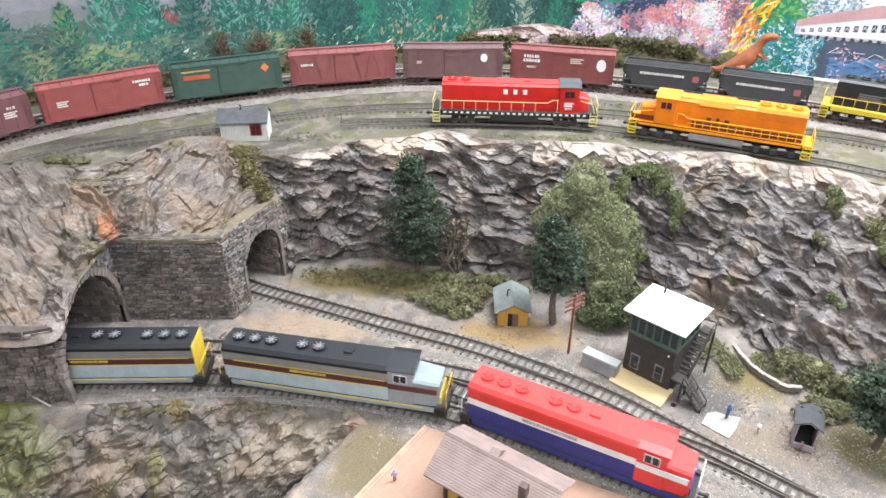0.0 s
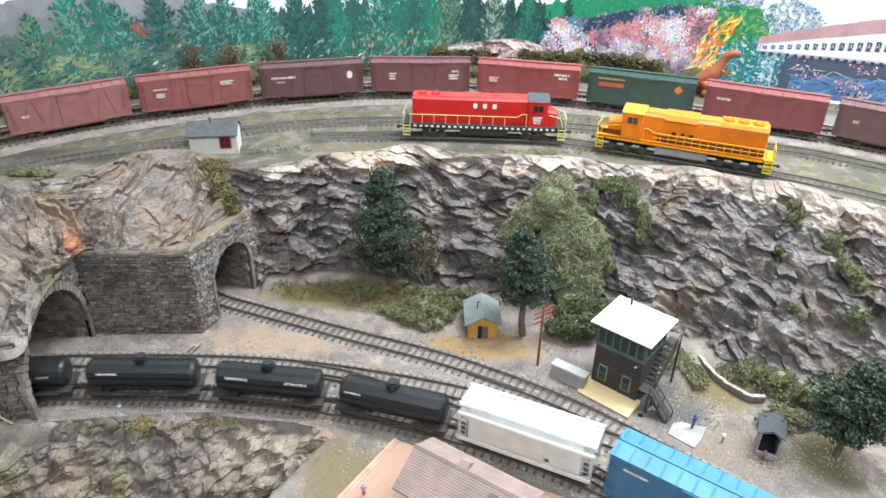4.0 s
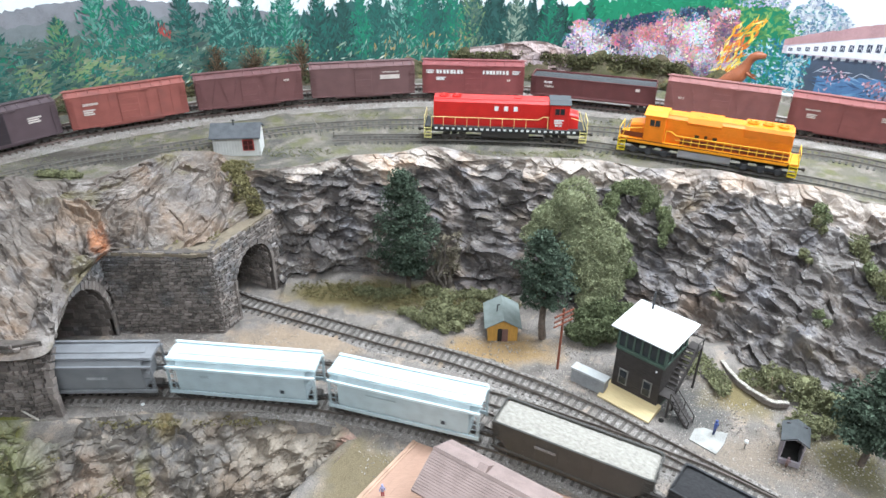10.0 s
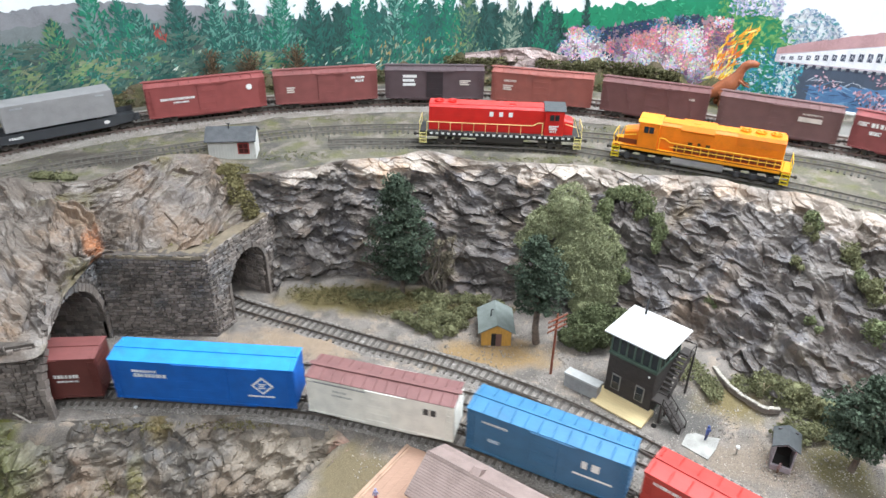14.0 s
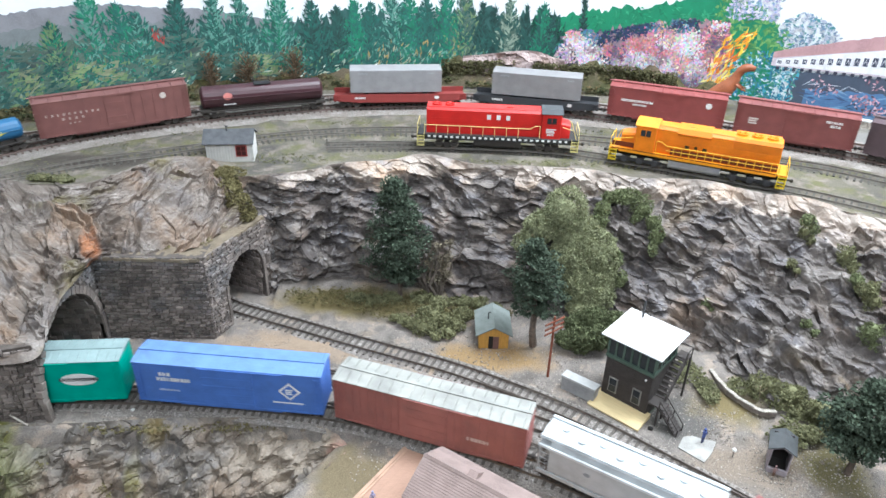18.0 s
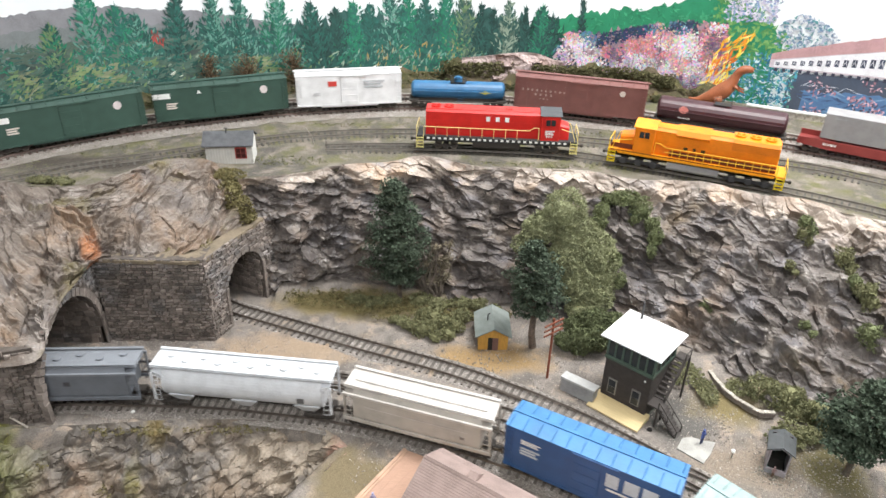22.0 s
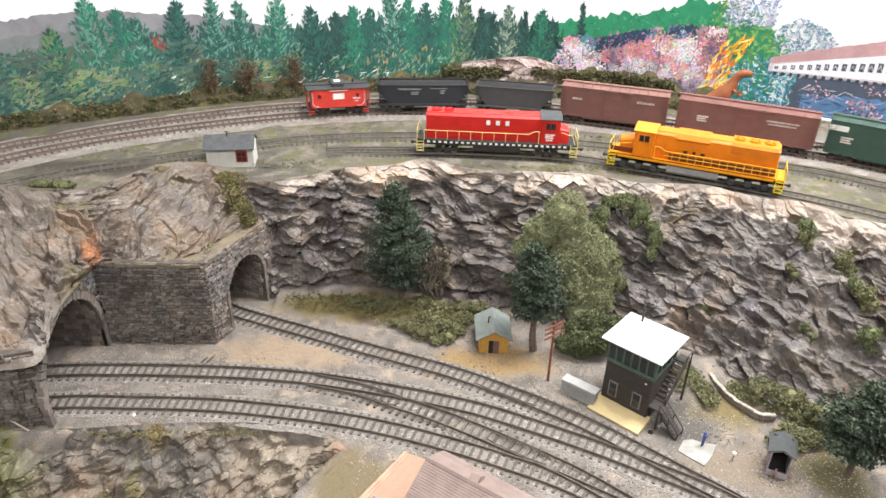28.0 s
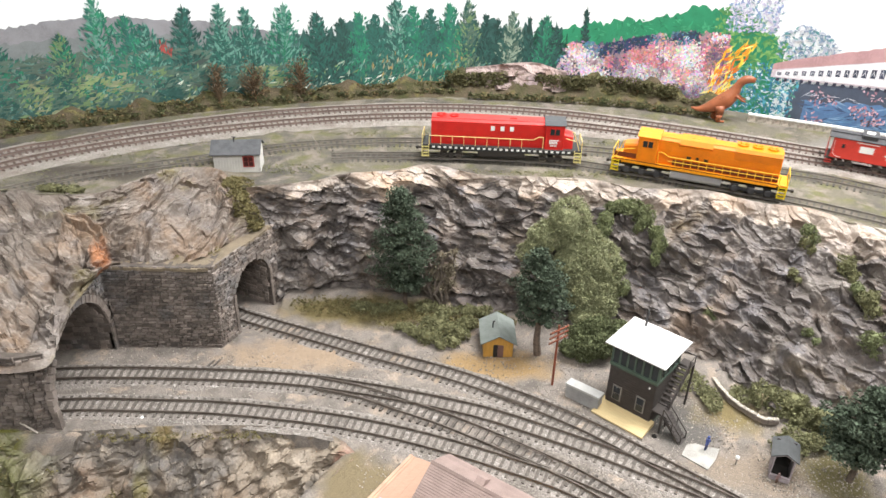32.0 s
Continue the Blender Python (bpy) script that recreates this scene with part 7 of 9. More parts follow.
for x in (-.0135, .0125):
    wd = part("window", Shape().box(x - .0048, -.0026, .012, x + .0048, -.0014, .030), paint("grey_window_trim", (.22, .21, .19), .6), tower)
    for k in (0, 1):
        part("pane", Shape().box(x - .0036, -.0030, .0132 + k * .0082, x + .0036, -.0025, .0206 + k * .0082), GLASS, wd)
part("belt_trim", Shape().box(-TW - .0012, -.0028, Z1 - .002, TW + .0012, 2 * TD + .0025, Z1 + .0015, .0004), M_GREEN, tower)
for x in np.linspace(-TW, TW, 7):
    part("post", Shape().box(x - .0010, -.0012, Z1, x + .0010, .0008, Z2), M_GREEN, tower)
    part("post", Shape().box(x - .0010, 2 * TD - .0008, Z1, x + .0010, 2 * TD + .0012, Z2), M_GREEN, tower)
for y in np.linspace(.002, 2 * TD - .002, 5):
    for x in (-TW, TW):
        part("post", Shape().box(x - .0010, y - .0010, Z1, x + .0010, y + .0010, Z2), M_GREEN, tower)
for q in ((-TW, -.0003, TW, .0003), (-TW, 2 * TD - .0003, TW, 2 * TD + .0003), (-TW - .0003, 0, -TW + .0003, 2 * TD), (TW - .0003, 0, TW + .0003, 2 * TD)):
    part("pane", Shape().box(q[0], q[1], Z1 + .0015, q[2], q[3], Z2), paint("tower_glass", (.035, .042, .045), .15, vary=.1), tower)
part("top_trim", Shape().box(-TW - .001, -.0018, Z2 - .002, TW + .001, 2 * TD + .0018, Z2 + .0005, .0003), M_GREEN, tower)
e = .0070
part("roof", Shape().add([(-TW - e, -e, Z2), (TW + e, -e, Z2), (TW + e, 2 * TD + e, Z2), (-TW - e, 2 * TD + e, Z2), (-TW - e, -e, Z2 + .0014), (TW + e, -e, Z2 + .0014), (TW + e, 2 * TD + e, Z2 + .0014), (-TW - e, 2 * TD + e, Z2 + .0014), (-.006, TD, Z2 + .0080), (.006, TD, Z2 + .0080)],
                         [(0, 3, 2, 1), (0, 1, 5, 4), (1, 2, 6, 5), (2, 3, 7, 6), (3, 0, 4, 7), (4, 5, 9, 8), (5, 6, 9), (6, 7, 8, 9), (7, 4, 8)]), M_ROOFW, tower, "plain white hipped roof")
part("chimney", Shape().rod((-.014, 2 * TD - .004, Z2), (-.014, 2 * TD - .004, Z2 + .024), .0013, 8), BLACK, tower)
part("foundation", Shape().box(-TW - .001, -.002, -.002, TW + .001, 2 * TD + .002, .0015), paint("foundation_green", (.10, .12, .09), .8), tower)
part("lamp", Shape().blob((.019, -.0022, .046), .0012), LETTER, tower)
# stair on the side: upper flight to a landing, lower flight to the ground
st = part("stair", Shape().box(TW + .0012, -.004, .0225, TW + .014, .010, .0240), M_STAIR, tower)
for k in range(9):
    u = k / 8
    part("tread", Shape().box(TW + .0012, .010 + .030 * u, .0240 + .029 * u, TW + .0120, .0140 + .030 * u, .0250 + .029 * u), M_STAIR, st)
    part("tread", Shape().box(TW + .0140 + .019 * u, -.004, .0225 - .023 * u, TW + .0175 + .019 * u, .008, .0234 - .023 * u), M_STAIR, st)
for y in (-.004, .008):
    part("stringer", Shape().rod((TW + .013, y, .0225), (TW + .035, y, -.001), .0011, 4), M_STAIR, st)
    part("hand_rail", Shape().rod((TW + .013, y, .0315), (TW + .035, y, .0085), .0006, 5).rod((TW + .013, y, .0225), (TW + .013, y, .0315), .0006).rod((TW + .035, y, -.001), (TW + .035, y, .0085), .0006).rod((TW + .024, y, .011), (TW + .024, y, .020), .0006), M_STAIR, st)
for x in (TW + .0012, TW + .0125):
    part("stringer", Shape().rod((x, .010, .0230), (x, .044, .0530), .0011, 4), M_STAIR, st)
part("hand_rail", Shape().rod((TW + .0125, .010, .0320), (TW + .0125, .044, .0620), .0006, 5).rod((TW + .0125, .010, .0230), (TW + .0125, .010, .0320), .0006).rod((TW + .0125, .044, .053), (TW + .0125, .044, .062), .0006).rod((TW + .0125, .027, .038), (TW + .0125, .027, .047), .0006), M_STAIR, st)
part("landing", Shape().box(TW + .001, .042, .0525, TW + .0130, .056, .0540).path([(TW + .0125, .042, .0625), (TW + .0125, .056, .0625), (TW + .001, .056, .0625)], .0006).rod((TW + .0125, .056, .053), (TW + .0125, .056, .0625), .0006), M_STAIR, st)
for x, y in ((TW + .0125, -.004), (TW + .0125, .009), (TW + .0125, .055)):
    part("support_post", Shape().box(x - .0009, y - .0009, -.001, x + .0009, y + .0009, .0235 if y < .05 else .053), M_STAIR, st)

# loading platform board, relay cabinet, slab, pole
M_YELLOW = paint("yellow_plank", (.66, .52, .28), .7, vary=.10, scale=60, streak=(1, 30, 1))
deckb = thing("loading_platform", "pale yellow plank ramp before the tower", "platform", at=pose(.1855, .5700, -.005, 0, 0, -40.5))
for k in range(6):
    part("plank", Shape().prism([(-.0100 + k * .0042, .0005), (-.00585 + k * .0042, .0005), (-.00585 + k * .0042, .0029 + k * .0007), (-.0100 + k * .0042, .0022 + k * .0007)], -.0285, .0285), M_YELLOW, deckb)
M_CAB = paint("grey_cabinet", (.30, .30, .30), .7, vary=.15, scale=120, dirt=.2)
cab = thing("relay_cabinet", "long grey relay cabinet with pale lid", "cabinet", at=pose(.1515, .5975, -.005, 0, 0, -36))
part("body", Shape().box(-.0185, -.0055, 0, .0185, .0055, .0165, .0004), M_CAB, cab)
part("lid", Shape().prism([(-.0062, .0165), (.0062, .0165), (.0062, .0175), (-.0062, .0185)], -.0192, .0192), paint("pale_lid", (.48, .48, .47), .6, vary=.1), cab)
slab = thing("concrete_slab", "pale concrete slab set in gravel", "slab")
part("body", Shape().rings([[(x, y, z) for x, y in ((.2345, .5240), (.2540, .5060), (.2650, .5185), (.2735, .5330), (.2620, .5352), (.2520, .5395), (.2430, .5375))] for z in (-.006, -.0032)]), paint("pale_concrete", (.36, .35, .325), .9, vary=.2, scale=90, bump=.3), slab)
M_POLE = paint("red_brown_pole", (.22, .065, .035), .7, vary=.2)
pole = thing("telegraph_pole", "red-brown telegraph pole with three crossarms", "pole", at=pose(.122, .6225, -.005, 0, 0, 0))
part("mast", Shape().rod((0, 0, 0), (0, 0, .078), .0014, 8, .0011), M_POLE, pole)
for k in range(3):
    ca = part("crossarm", Shape().box(-.0135, -.0016, -.0007, .0135, -.0004, .0007), M_POLE, pole, at=pose(0, 0, .073 - k * .0062, 0, 0, 38))
    for q in (-.012, -.0075, .0075, .012):
        part("insulator", Shape().rod((q, -.001, .0007), (q, -.001, .0024), .0006, 6), coat((.36, .24, .20), .5, .1), ca)


def figurine(label, x, y, z, top, legs, s=1.0, turn=0.0):
    sh = Shape()
    sh.rod((-.0011, 0, 0), (-.0009, 0, .0085), .0010, 6).rod((.0012, .0005, 0), (.0009, 0, .0085), .0010, 6).rod((0, 0, .008), (0, 0, .0150), .0017, 7, .0021)
    sh.rod((-.0021, 0, .0145), (-.0034, -.0012, .0090), .0007, 5).rod((.0021, 0, .0145), (.0036, -.0006, .0105), .0007, 5)
    sh.blob((0, 0, .0172), .0014).disc((0, 0, .0182), .0015, .0008, "z", 8)
    me = sh.mesh("figurine", [legs, top])
    for p in me.polygons:
        p.material_index = 1 if p.center.z > .0085 else 0
    ob = tagged(new("figurine", me), label, "figurine")
    ob.matrix_basis = pose(x, y, z, 0, 0, turn) @ Matrix.Diagonal((s, s, s, 1))


BLUE = coat((.05, .08, .26), .6, .1)
figurine("tiny blue-painted plastic railway figurine on the slab", .2595, .5315, -.0032, BLUE, coat((.04, .05, .12)), .9, 30)
figurine("tiny pale blue and red plastic figurine on the planks", -.046, .447, -.001, coat((.34, .34, .52)), coat((.35, .05, .07)), .72, 0)
figurine("tiny brown plastic figurine before the open hut", .3135, .4945, -.005, coat((.30, .20, .20)), coat((.16, .09, .06)), .62, 0)

# ---- yellow shed ----
M_SHED = paint("ochre_board", (.50, .28, .06), .75, vary=.15, scale=150, streak=(6, 6, 1))
M_SLATE = paint("grey_green_roofing", (.20, .225, .21), .8, vary=.15, scale=120, bump=.3)
shed = thing("shed", "small ochre wooden shed with grey-green gable roof", "building", at=pose(.0655, .6680, -.005, 0, 0, 1))
SW, SD, SH, SR = .0165, .040, .021, .0295
for nm, q in (("side_wall", (-SW, 0, 0, -SW + .001, SD, SH)), ("side_wall", (SW - .001, 0, 0, SW, SD, SH))):
    part(nm, Shape().box(*q), M_SHED, shed)
for y in (0, SD):
    part("gable_wall", Shape().rings([[(x, yy, z) for x, z in ((-SW, 0), (SW, 0), (SW, SH), (0, SR), (-SW, SH))] for yy in (y - .0005, y + .0005)]), M_SHED, shed)
for k in range(10):
    x = -SW + .0008 + k * .0035
    part("batten", Shape().box(x, -.0009, .0002, x + .0004, -.0005, SH - .001 + (SW - abs(x)) * .4), M_SHED, shed)
# Near-black panel on the wall: darkness of the open door put into colour.
part("doorway", Shape().box(-.0058, -.0010, 0, -.0006, -.0004, .0170), M_DARK, shed)
part("door", Shape().box(-.0008, -.0013, 0, .0058, -.0005, .0165), paint("brown_shed_door", (.16, .09, .08), .7, vary=.2), shed)
for s in (-1, 1):
    part("roof_slope", Shape().rings([[(s * x, y, z) for x, z in ((0, SR + .0012), (SW + .004, SH - .0018), (SW + .004, SH - .0008), (0, SR + .0024))] for y in (-.005, SD + .004)]), M_SLATE, shed)
part("stove_pipe", Shape().path([(-.006, .017, SR - .003), (-.006, .017, SR + .007), (-.0035, .017, SR + .008)], .0007, 6), BLACK, shed)

# ---- white depot hut on the upper level ----
M_SIDING = paint("white_board_siding", (.66, .65, .62), .75, vary=.08, scale=100, dirt=.12)
M_TAR = paint("charcoal_roofing", (.085, .088, .095), .85, vary=.2, scale=120, bump=.3)
hut = thing("track_hut", "white board hut with charcoal roof and red window", "building", at=pose(-.2585, .8380, HIGH - .006, 0, 0, 7))
HW, HD, HH, HR = .0275, .030, .0275, .036
for y in (0, HD):
    part("wall", Shape().box(-HW, y - .0006, 0, HW, y + .0006, HH), M_SIDING, hut)
for x in (-HW, HW):
    part("gable_wall", Shape().rings([[(xx, y, z) for y, z in ((0, 0), (HD, 0), (HD, HH), (HD / 2, HR), (0, HH))] for xx in (x - .0006, x + .0006)]), M_SIDING, hut)
for k in range(17):
    x = -HW + k * .00343
    if not .0075 < x < .0205:
        part("batten", Shape().box(x - .0005, -.0014, 0, x + .0005, -.0004, HH), M_SIDING, hut)
M_REDW = paint("red_window_frame", (.36, .055, .045), .6, vary=.15)
wd = part("window", Shape().box(.0070, -.0018, .0080, .0210, -.0004, .0225), M_REDW, hut)
for i in (0, 1):
    for j in (0, 1):
        part("pane", Shape().box(.0084 + i * .0058, -.0022, .0094 + j * .0062, .0136 + i * .0058, -.0016, .0150 + j * .0062), paint("dim_red_glass", (.07, .02, .02), .2), wd)
for s in (0, 1):
    y0, y1 = (-.006, HD / 2) if s == 0 else (HD + .006, HD / 2)
    part("roof_slope", Shape().rings([[(x, y, z) for y, z in ((y0, HH - .0025), (y1, HR + .0010), (y1, HR + .0022), (y0, HH - .0013))] for x in (-HW - .0035, HW + .0025)]), M_TAR, hut)
part("stove_pipe", Shape().rod((-.003, HD * .4, HR - .003), (-.003, HD * .4, HR + .0065), .0007, 6).rod((-.0055, HD * .4, HR + .0068), (-.0005, HD * .4, HR + .0064), .0006, 5), BLACK, hut)

# ---- open hut and retaining stones by the right bank ----
M_HUT = paint("tarred_wood", (.060, .055, .058), .8, vary=.25)
M_HUTF = paint("grey_mauve_frame", (.33, .29, .31), .8, vary=.2)
oh = thing("open_hut", "small dark hut with open front and grey roof", "hut", at=pose(.3205, .5065, -.005, 0, 0, -24))
for x in (-.0085, .0085):
    part("wall", Shape().box(x - .0006, -.009, 0, x + .0006, .012, .026), M_HUTF, oh)
part("back_wall", Shape().box(-.0085, .0114, 0, .0085, .0126, .030), M_HUT, oh)
# Near-black floor and rear panel: the hut's inner shade put into colour.
part("interior_floor", Shape().box(-.0080, -.009, .0, .0080, .0114, .0010), M_DARK, oh)
part("inner_lining", Shape().box(-.0078, .0100, .001, .0078, .0112, .028), M_DARK, oh)
part("front_frame", Shape().path([(-.0085, -.009, 0), (-.0085, -.009, .026), (0, -.009, .0305), (.0085, -.009, .026), (.0085, -.009, 0)], .0009, 5), M_HUTF, oh)
for s in (-1, 1):
    part("roof_slope", Shape().rings([[(s * x, y, z) for x, z in ((0, .0315), (.0120, .0250), (.0120, .0262), (0, .0328))] for y in (-.0105, .0165)]), paint("grey_felt_roof", (.075, .080, .083), .85, vary=.2), oh)
part("front_sill", Shape().box(-.0085, -.0115, 0, .0085, -.009, .0055), M_HUTF, oh)
gw = thing("stone_kerb", "low pale stone retaining wall by the rock", "wall")
kp, kl = along([(.297, .632), (.301, .610), (.309, .592), (.327, .571), (.343, .569)], 17)
rnd = random.Random(9)
M_KERB = paint("pale_stone", (.44, .40, .345), .85, vary=.35, scale=200, bump=.5, random_hue=.15)
for (x0, y0), (x1, y1) in zip(kp, kp[1:]):
    d = Vector((x1 - x0, y1 - y0, 0))
    a_ = math.degrees(math.atan2(d.y, d.x))
    part("stone", Shape().box(-d.length * .52, -.0020, 0, d.length * .52, .0020, .0052 + rnd.uniform(0, .0010), .0006), M_STONE, gw, at=pose((x0 + x1) / 2, (y0 + y1) / 2, -.0022 + rnd.uniform(-.0005, .0005), rnd.uniform(-5, 5), 0, a_))
    part("cap_stone", Shape().box(-d.length * .54, -.0024, .0056, d.length * rnd.uniform(.38, .54), .0020, .0068 + rnd.uniform(0, .0007), .0004), M_KERB, gw, "pale flaking cap stone", at=pose((x0 + x1) / 2, (y0 + y1) / 2, -.0022, rnd.uniform(-4, 4), rnd.uniform(-2, 2), a_ + rnd.uniform(-2, 2)))

# small clutter
def pebble(label, x, y, z, r, m, name="pebble"):
    tagged(part(name, Shape().blob((0, 0, r * .6), r, .4, int(x * 1e4)), m, None, at=pose(x, y, z)), label, "stone")


pebble("small white pebble by the front track", -.294, .552, -.0055, .0022, M_WHITE)
mk = thing("marker_post", "short grey post with a white ball on top", "post", at=pose(.2830, .5150, -.0055))
part("post", Shape().rod((0, 0, 0), (0, 0, .0085), .0006, 6), paint("post_grey", (.22, .20, .18), .8), mk)
part("ball", Shape().blob((0, 0, .0098), .0021, .2, 4), M_WHITE, mk)
sp = thing("sapling", "spindly yellow-green sapling behind the stone wall", "tree", at=pose(.332, .590, -.002))
part("stem", Shape().path([(0, 0, -.002), (.001, 0, .010), (-.001, 0, .020)], .0008, 5).path([(.001, 0, .010), (.006, 0, .018)], .0005, 5).path([(.0005, 0, .012), (-.006, 0, .021)], .0005, 5), paint("pale_stem", (.34, .28, .18), .9), sp)
lf = Shape()
rnd = random.Random(71)
for k in range(12):
    leaf_cloud(lf, (rnd.uniform(-.010, .009), rnd.uniform(-.004, .004), rnd.uniform(.015, .026)), .0035, 16, .0011, rnd, (1, 1, .7), 0)
part("leaves", lf, M_OLIVE, sp)
pebble("small white pebble on the slope", .277, .620, -.0050, .0016, M_WHITE)
pebble("dark cinder lump on the gravel", .214, .548, -.0055, .0026, M_DARK)
M_DRIFT = paint("bleached_twig", (.42, .38, .33), .9, vary=.2)
tw = thing("fallen_branch", "bleached forked twig leaning on the bank", "branch")
part("branch", Shape().path([(-.385, .527, -.004), (-.405, .532, .006), (-.421, .538, .018), (-.431, .540, .022)], .0011, 5).path([(-.421, .538, .018), (-.424, .536, .026)], .0008, 5), M_DRIFT, tw)
rt = thing("gnarled_stump", "gnarled grey-brown root stump with tan lichen", "stump")
M_ROOT = paint("root_wood", (0.14, 0.115, 0.095), .9, vary=.4, scale=250, bump=.8)
rnd = random.Random(21)
for k in range(16):
    q = Vector((-.005 + rnd.uniform(-.008, .008), .758 + rnd.uniform(-.006, .004), 0))
    sh = Shape()
    for j in range(5):
        n = q + Vector((rnd.uniform(-.009, .010), rnd.uniform(-.006, .004), rnd.uniform(.008, .022)))
        sh.rod(q, n, .0022 - j * .0003, 5, .0018 - j * .0003)
        q = n
    part("root", sh, M_ROOT, rt)
lf = Shape()
for k in range(60):
    u = rnd.random()
    leaf_cloud(lf, (-.004 + rnd.uniform(-.012, .016) + .020 * abs(u - .4), .753 + rnd.uniform(-.006, .006), .028 + .055 * u), rnd.uniform(.003, .006), 34, .0012, rnd, (1, 1, .8), 0)
part("lichen", lf, foliage("grey_tan_lichen", (.175, .150, .105), .5), rt)
dn = thing("dead_sapling", "pale dead sapling stuck beside the siding", "branch")
part("branch", Shape().path([(-.168, .905, HIGH - .004), (-.170, .906, HIGH + .008), (-.179, .908, HIGH + .018)], .0008, 5).path([(-.170, .906, HIGH + .006), (-.163, .906, HIGH + .013)], .0006, 5).path([(-.150, .900, HIGH - .004), (-.150, .900, HIGH + .004)], .0015, 6), paint("dead_wood", (.22, .20, .17), .9), dn)

# ---- station in the foreground ----
M_SHINGLE = paint("brown_grey_shingle", (.275, .205, .185), .85, vary=.16, scale=60, bump=.3, random_hue=.05)
M_BOARD = paint("sandy_board", (.43, .27, .195), .8, vary=.10, scale=50, streak=(4, 40, 4))
M_BOARD2 = paint("pale_board", (.50, .33, .235), .8, vary=.12, scale=60)
station = thing("station", "railway station with broad brown shingle roof", "building")
ex, ey = Vector((.839, -.545, 0)), Vector((.545, .839, 0))
so = Vector((-.0046, .4287, -.004))
P = lambda u, v, z: so + ex * u + ey * v + Vector((0, 0, z))
# near slope from eave to ridge, far slope beyond it
EAVE, RIDGE, LENG, WID = .038, .058, .094, .040
for sgn in (0, 1):
    slope = part("roof_slope", Shape().rings([[P(u, v, z) for v, z in ((-.012, EAVE - .0012), (WID / 2, RIDGE - .0012), (WID / 2, RIDGE), (-.012, EAVE))] for u in (-.010, LENG)]) if sgn == 0 else
                 Shape().rings([[P(u, v, z) for v, z in ((WID / 2, RIDGE - .0012), (WID + .006, EAVE + .0055), (WID + .006, EAVE + .0067), (WID / 2, RIDGE))] for u in (-.010, LENG)]), M_SHINGLE, station)
    for k in range(17):
        f0, f1 = k / 17, (k + 1) / 17
        if sgn == 0:
            va, vb, za, zb = -.012 + (WID / 2 + .012) * f0, -.012 + (WID / 2 + .012) * f1, EAVE + (RIDGE - EAVE) * f0, EAVE + (RIDGE - EAVE) * f1
        elif k < 9:
            f0, f1 = k / 9, (k + 1) / 9
            va, vb, za, zb = WID / 2 + (WID / 2 + .006) * f0, WID / 2 + (WID / 2 + .006) * f1, RIDGE + (EAVE + .0067 - RIDGE) * f0, RIDGE + (EAVE + .0067 - RIDGE) * f1
        else:
            continue
        hi = .0007 if sgn == 0 else .0003
        lo = .0003 if sgn == 0 else .0005
        part("shingle_course", Shape().rings([[P(u, v, z) for v, z in ((va, za), (vb, zb), (vb, zb + lo), (va, za + hi))] for u in (-.0105, LENG + .0005)]), M_SHINGLE, slope)
part("ridge_cap", Shape().rings([[P(u, v, z) for v, z in ((WID / 2 - .002, RIDGE - .0004), (WID / 2 + .002, RIDGE - .0004), (WID / 2, RIDGE + .0016))] for u in (-.0105, LENG)]), M_SHINGLE, station)
part("dormer_roof", Shape().rings([[P(u, v, z) for v, z in ((WID / 2 - .004, RIDGE - .002), (WID / 2 + .014, RIDGE - .003), (WID / 2 + .006, RIDGE + .0035))] for u in (.030, .038)]), M_SHINGLE, station)
part("wall", Shape().rings([[P(u, v, z) for u, v in ((0, 0), (LENG - .01, 0), (LENG - .01, WID - .002), (0, WID - .002))] for z in (0, EAVE + .001)]), paint("mustard_wall", (.46, .30, .06), .75, vary=.12), station)
for u in (.002, .016, .030, .05, .07):
    part("post", Shape().rings([[P(u + a, -.0008 + c, z) for a, c in ((0, -.001), (.003, -.001), (.003, .001), (0, .001))] for z in (0, EAVE)]), BLACK, station)
part("gable_wall", Shape().rings([[P(u, v, z) for v, z in ((-.001, EAVE - .002), (WID - .002, EAVE + .003), (WID / 2, RIDGE - .002))] for u in (-.0006, .0006)]), paint("mustard_gable", (.46, .30, .06), .75, vary=.12), station)
ch = part("chimney", Shape().rings([[P(u, v, z) for u, v in ((.066, .004), (.072, .004), (.072, .010), (.066, .010))] for z in (EAVE + .004, RIDGE + .004)]), paint("dark_chimney_brick", (.12, .085, .075), .9, vary=.3), station)
plat = thing("station_platform", "sandy plank platform round the station", "platform")
far = lambda u: .0590 + .17 * (u + .058)
for k in range(26):
    u = -.056 + k * .0075
    part("plank", Shape().rings([[P(uu, v, z) for uu, v in ((u, -.10), (u + .00742, -.10), (u + .00742, far(u + .00742)), (u, far(u)))] for z in (.0006, .0024)]), M_BOARD, plat)
part("edge_board", Shape().rings([[P(uu, v, z) for uu, v in ((-.0615, -.10), (-.0585, -.10), (-.0585, .0590), (-.0615, .0590))] for z in (-.001, .0034)]), M_BOARD2, plat)
part("edge_board", Shape().rings([[P(uu, v, z) for uu, v in ((-.0583, -.10), (-.0562, -.10), (-.0562, .0590), (-.0583, .0590))] for z in (-.001, .0028)]), M_BOARD2, plat)

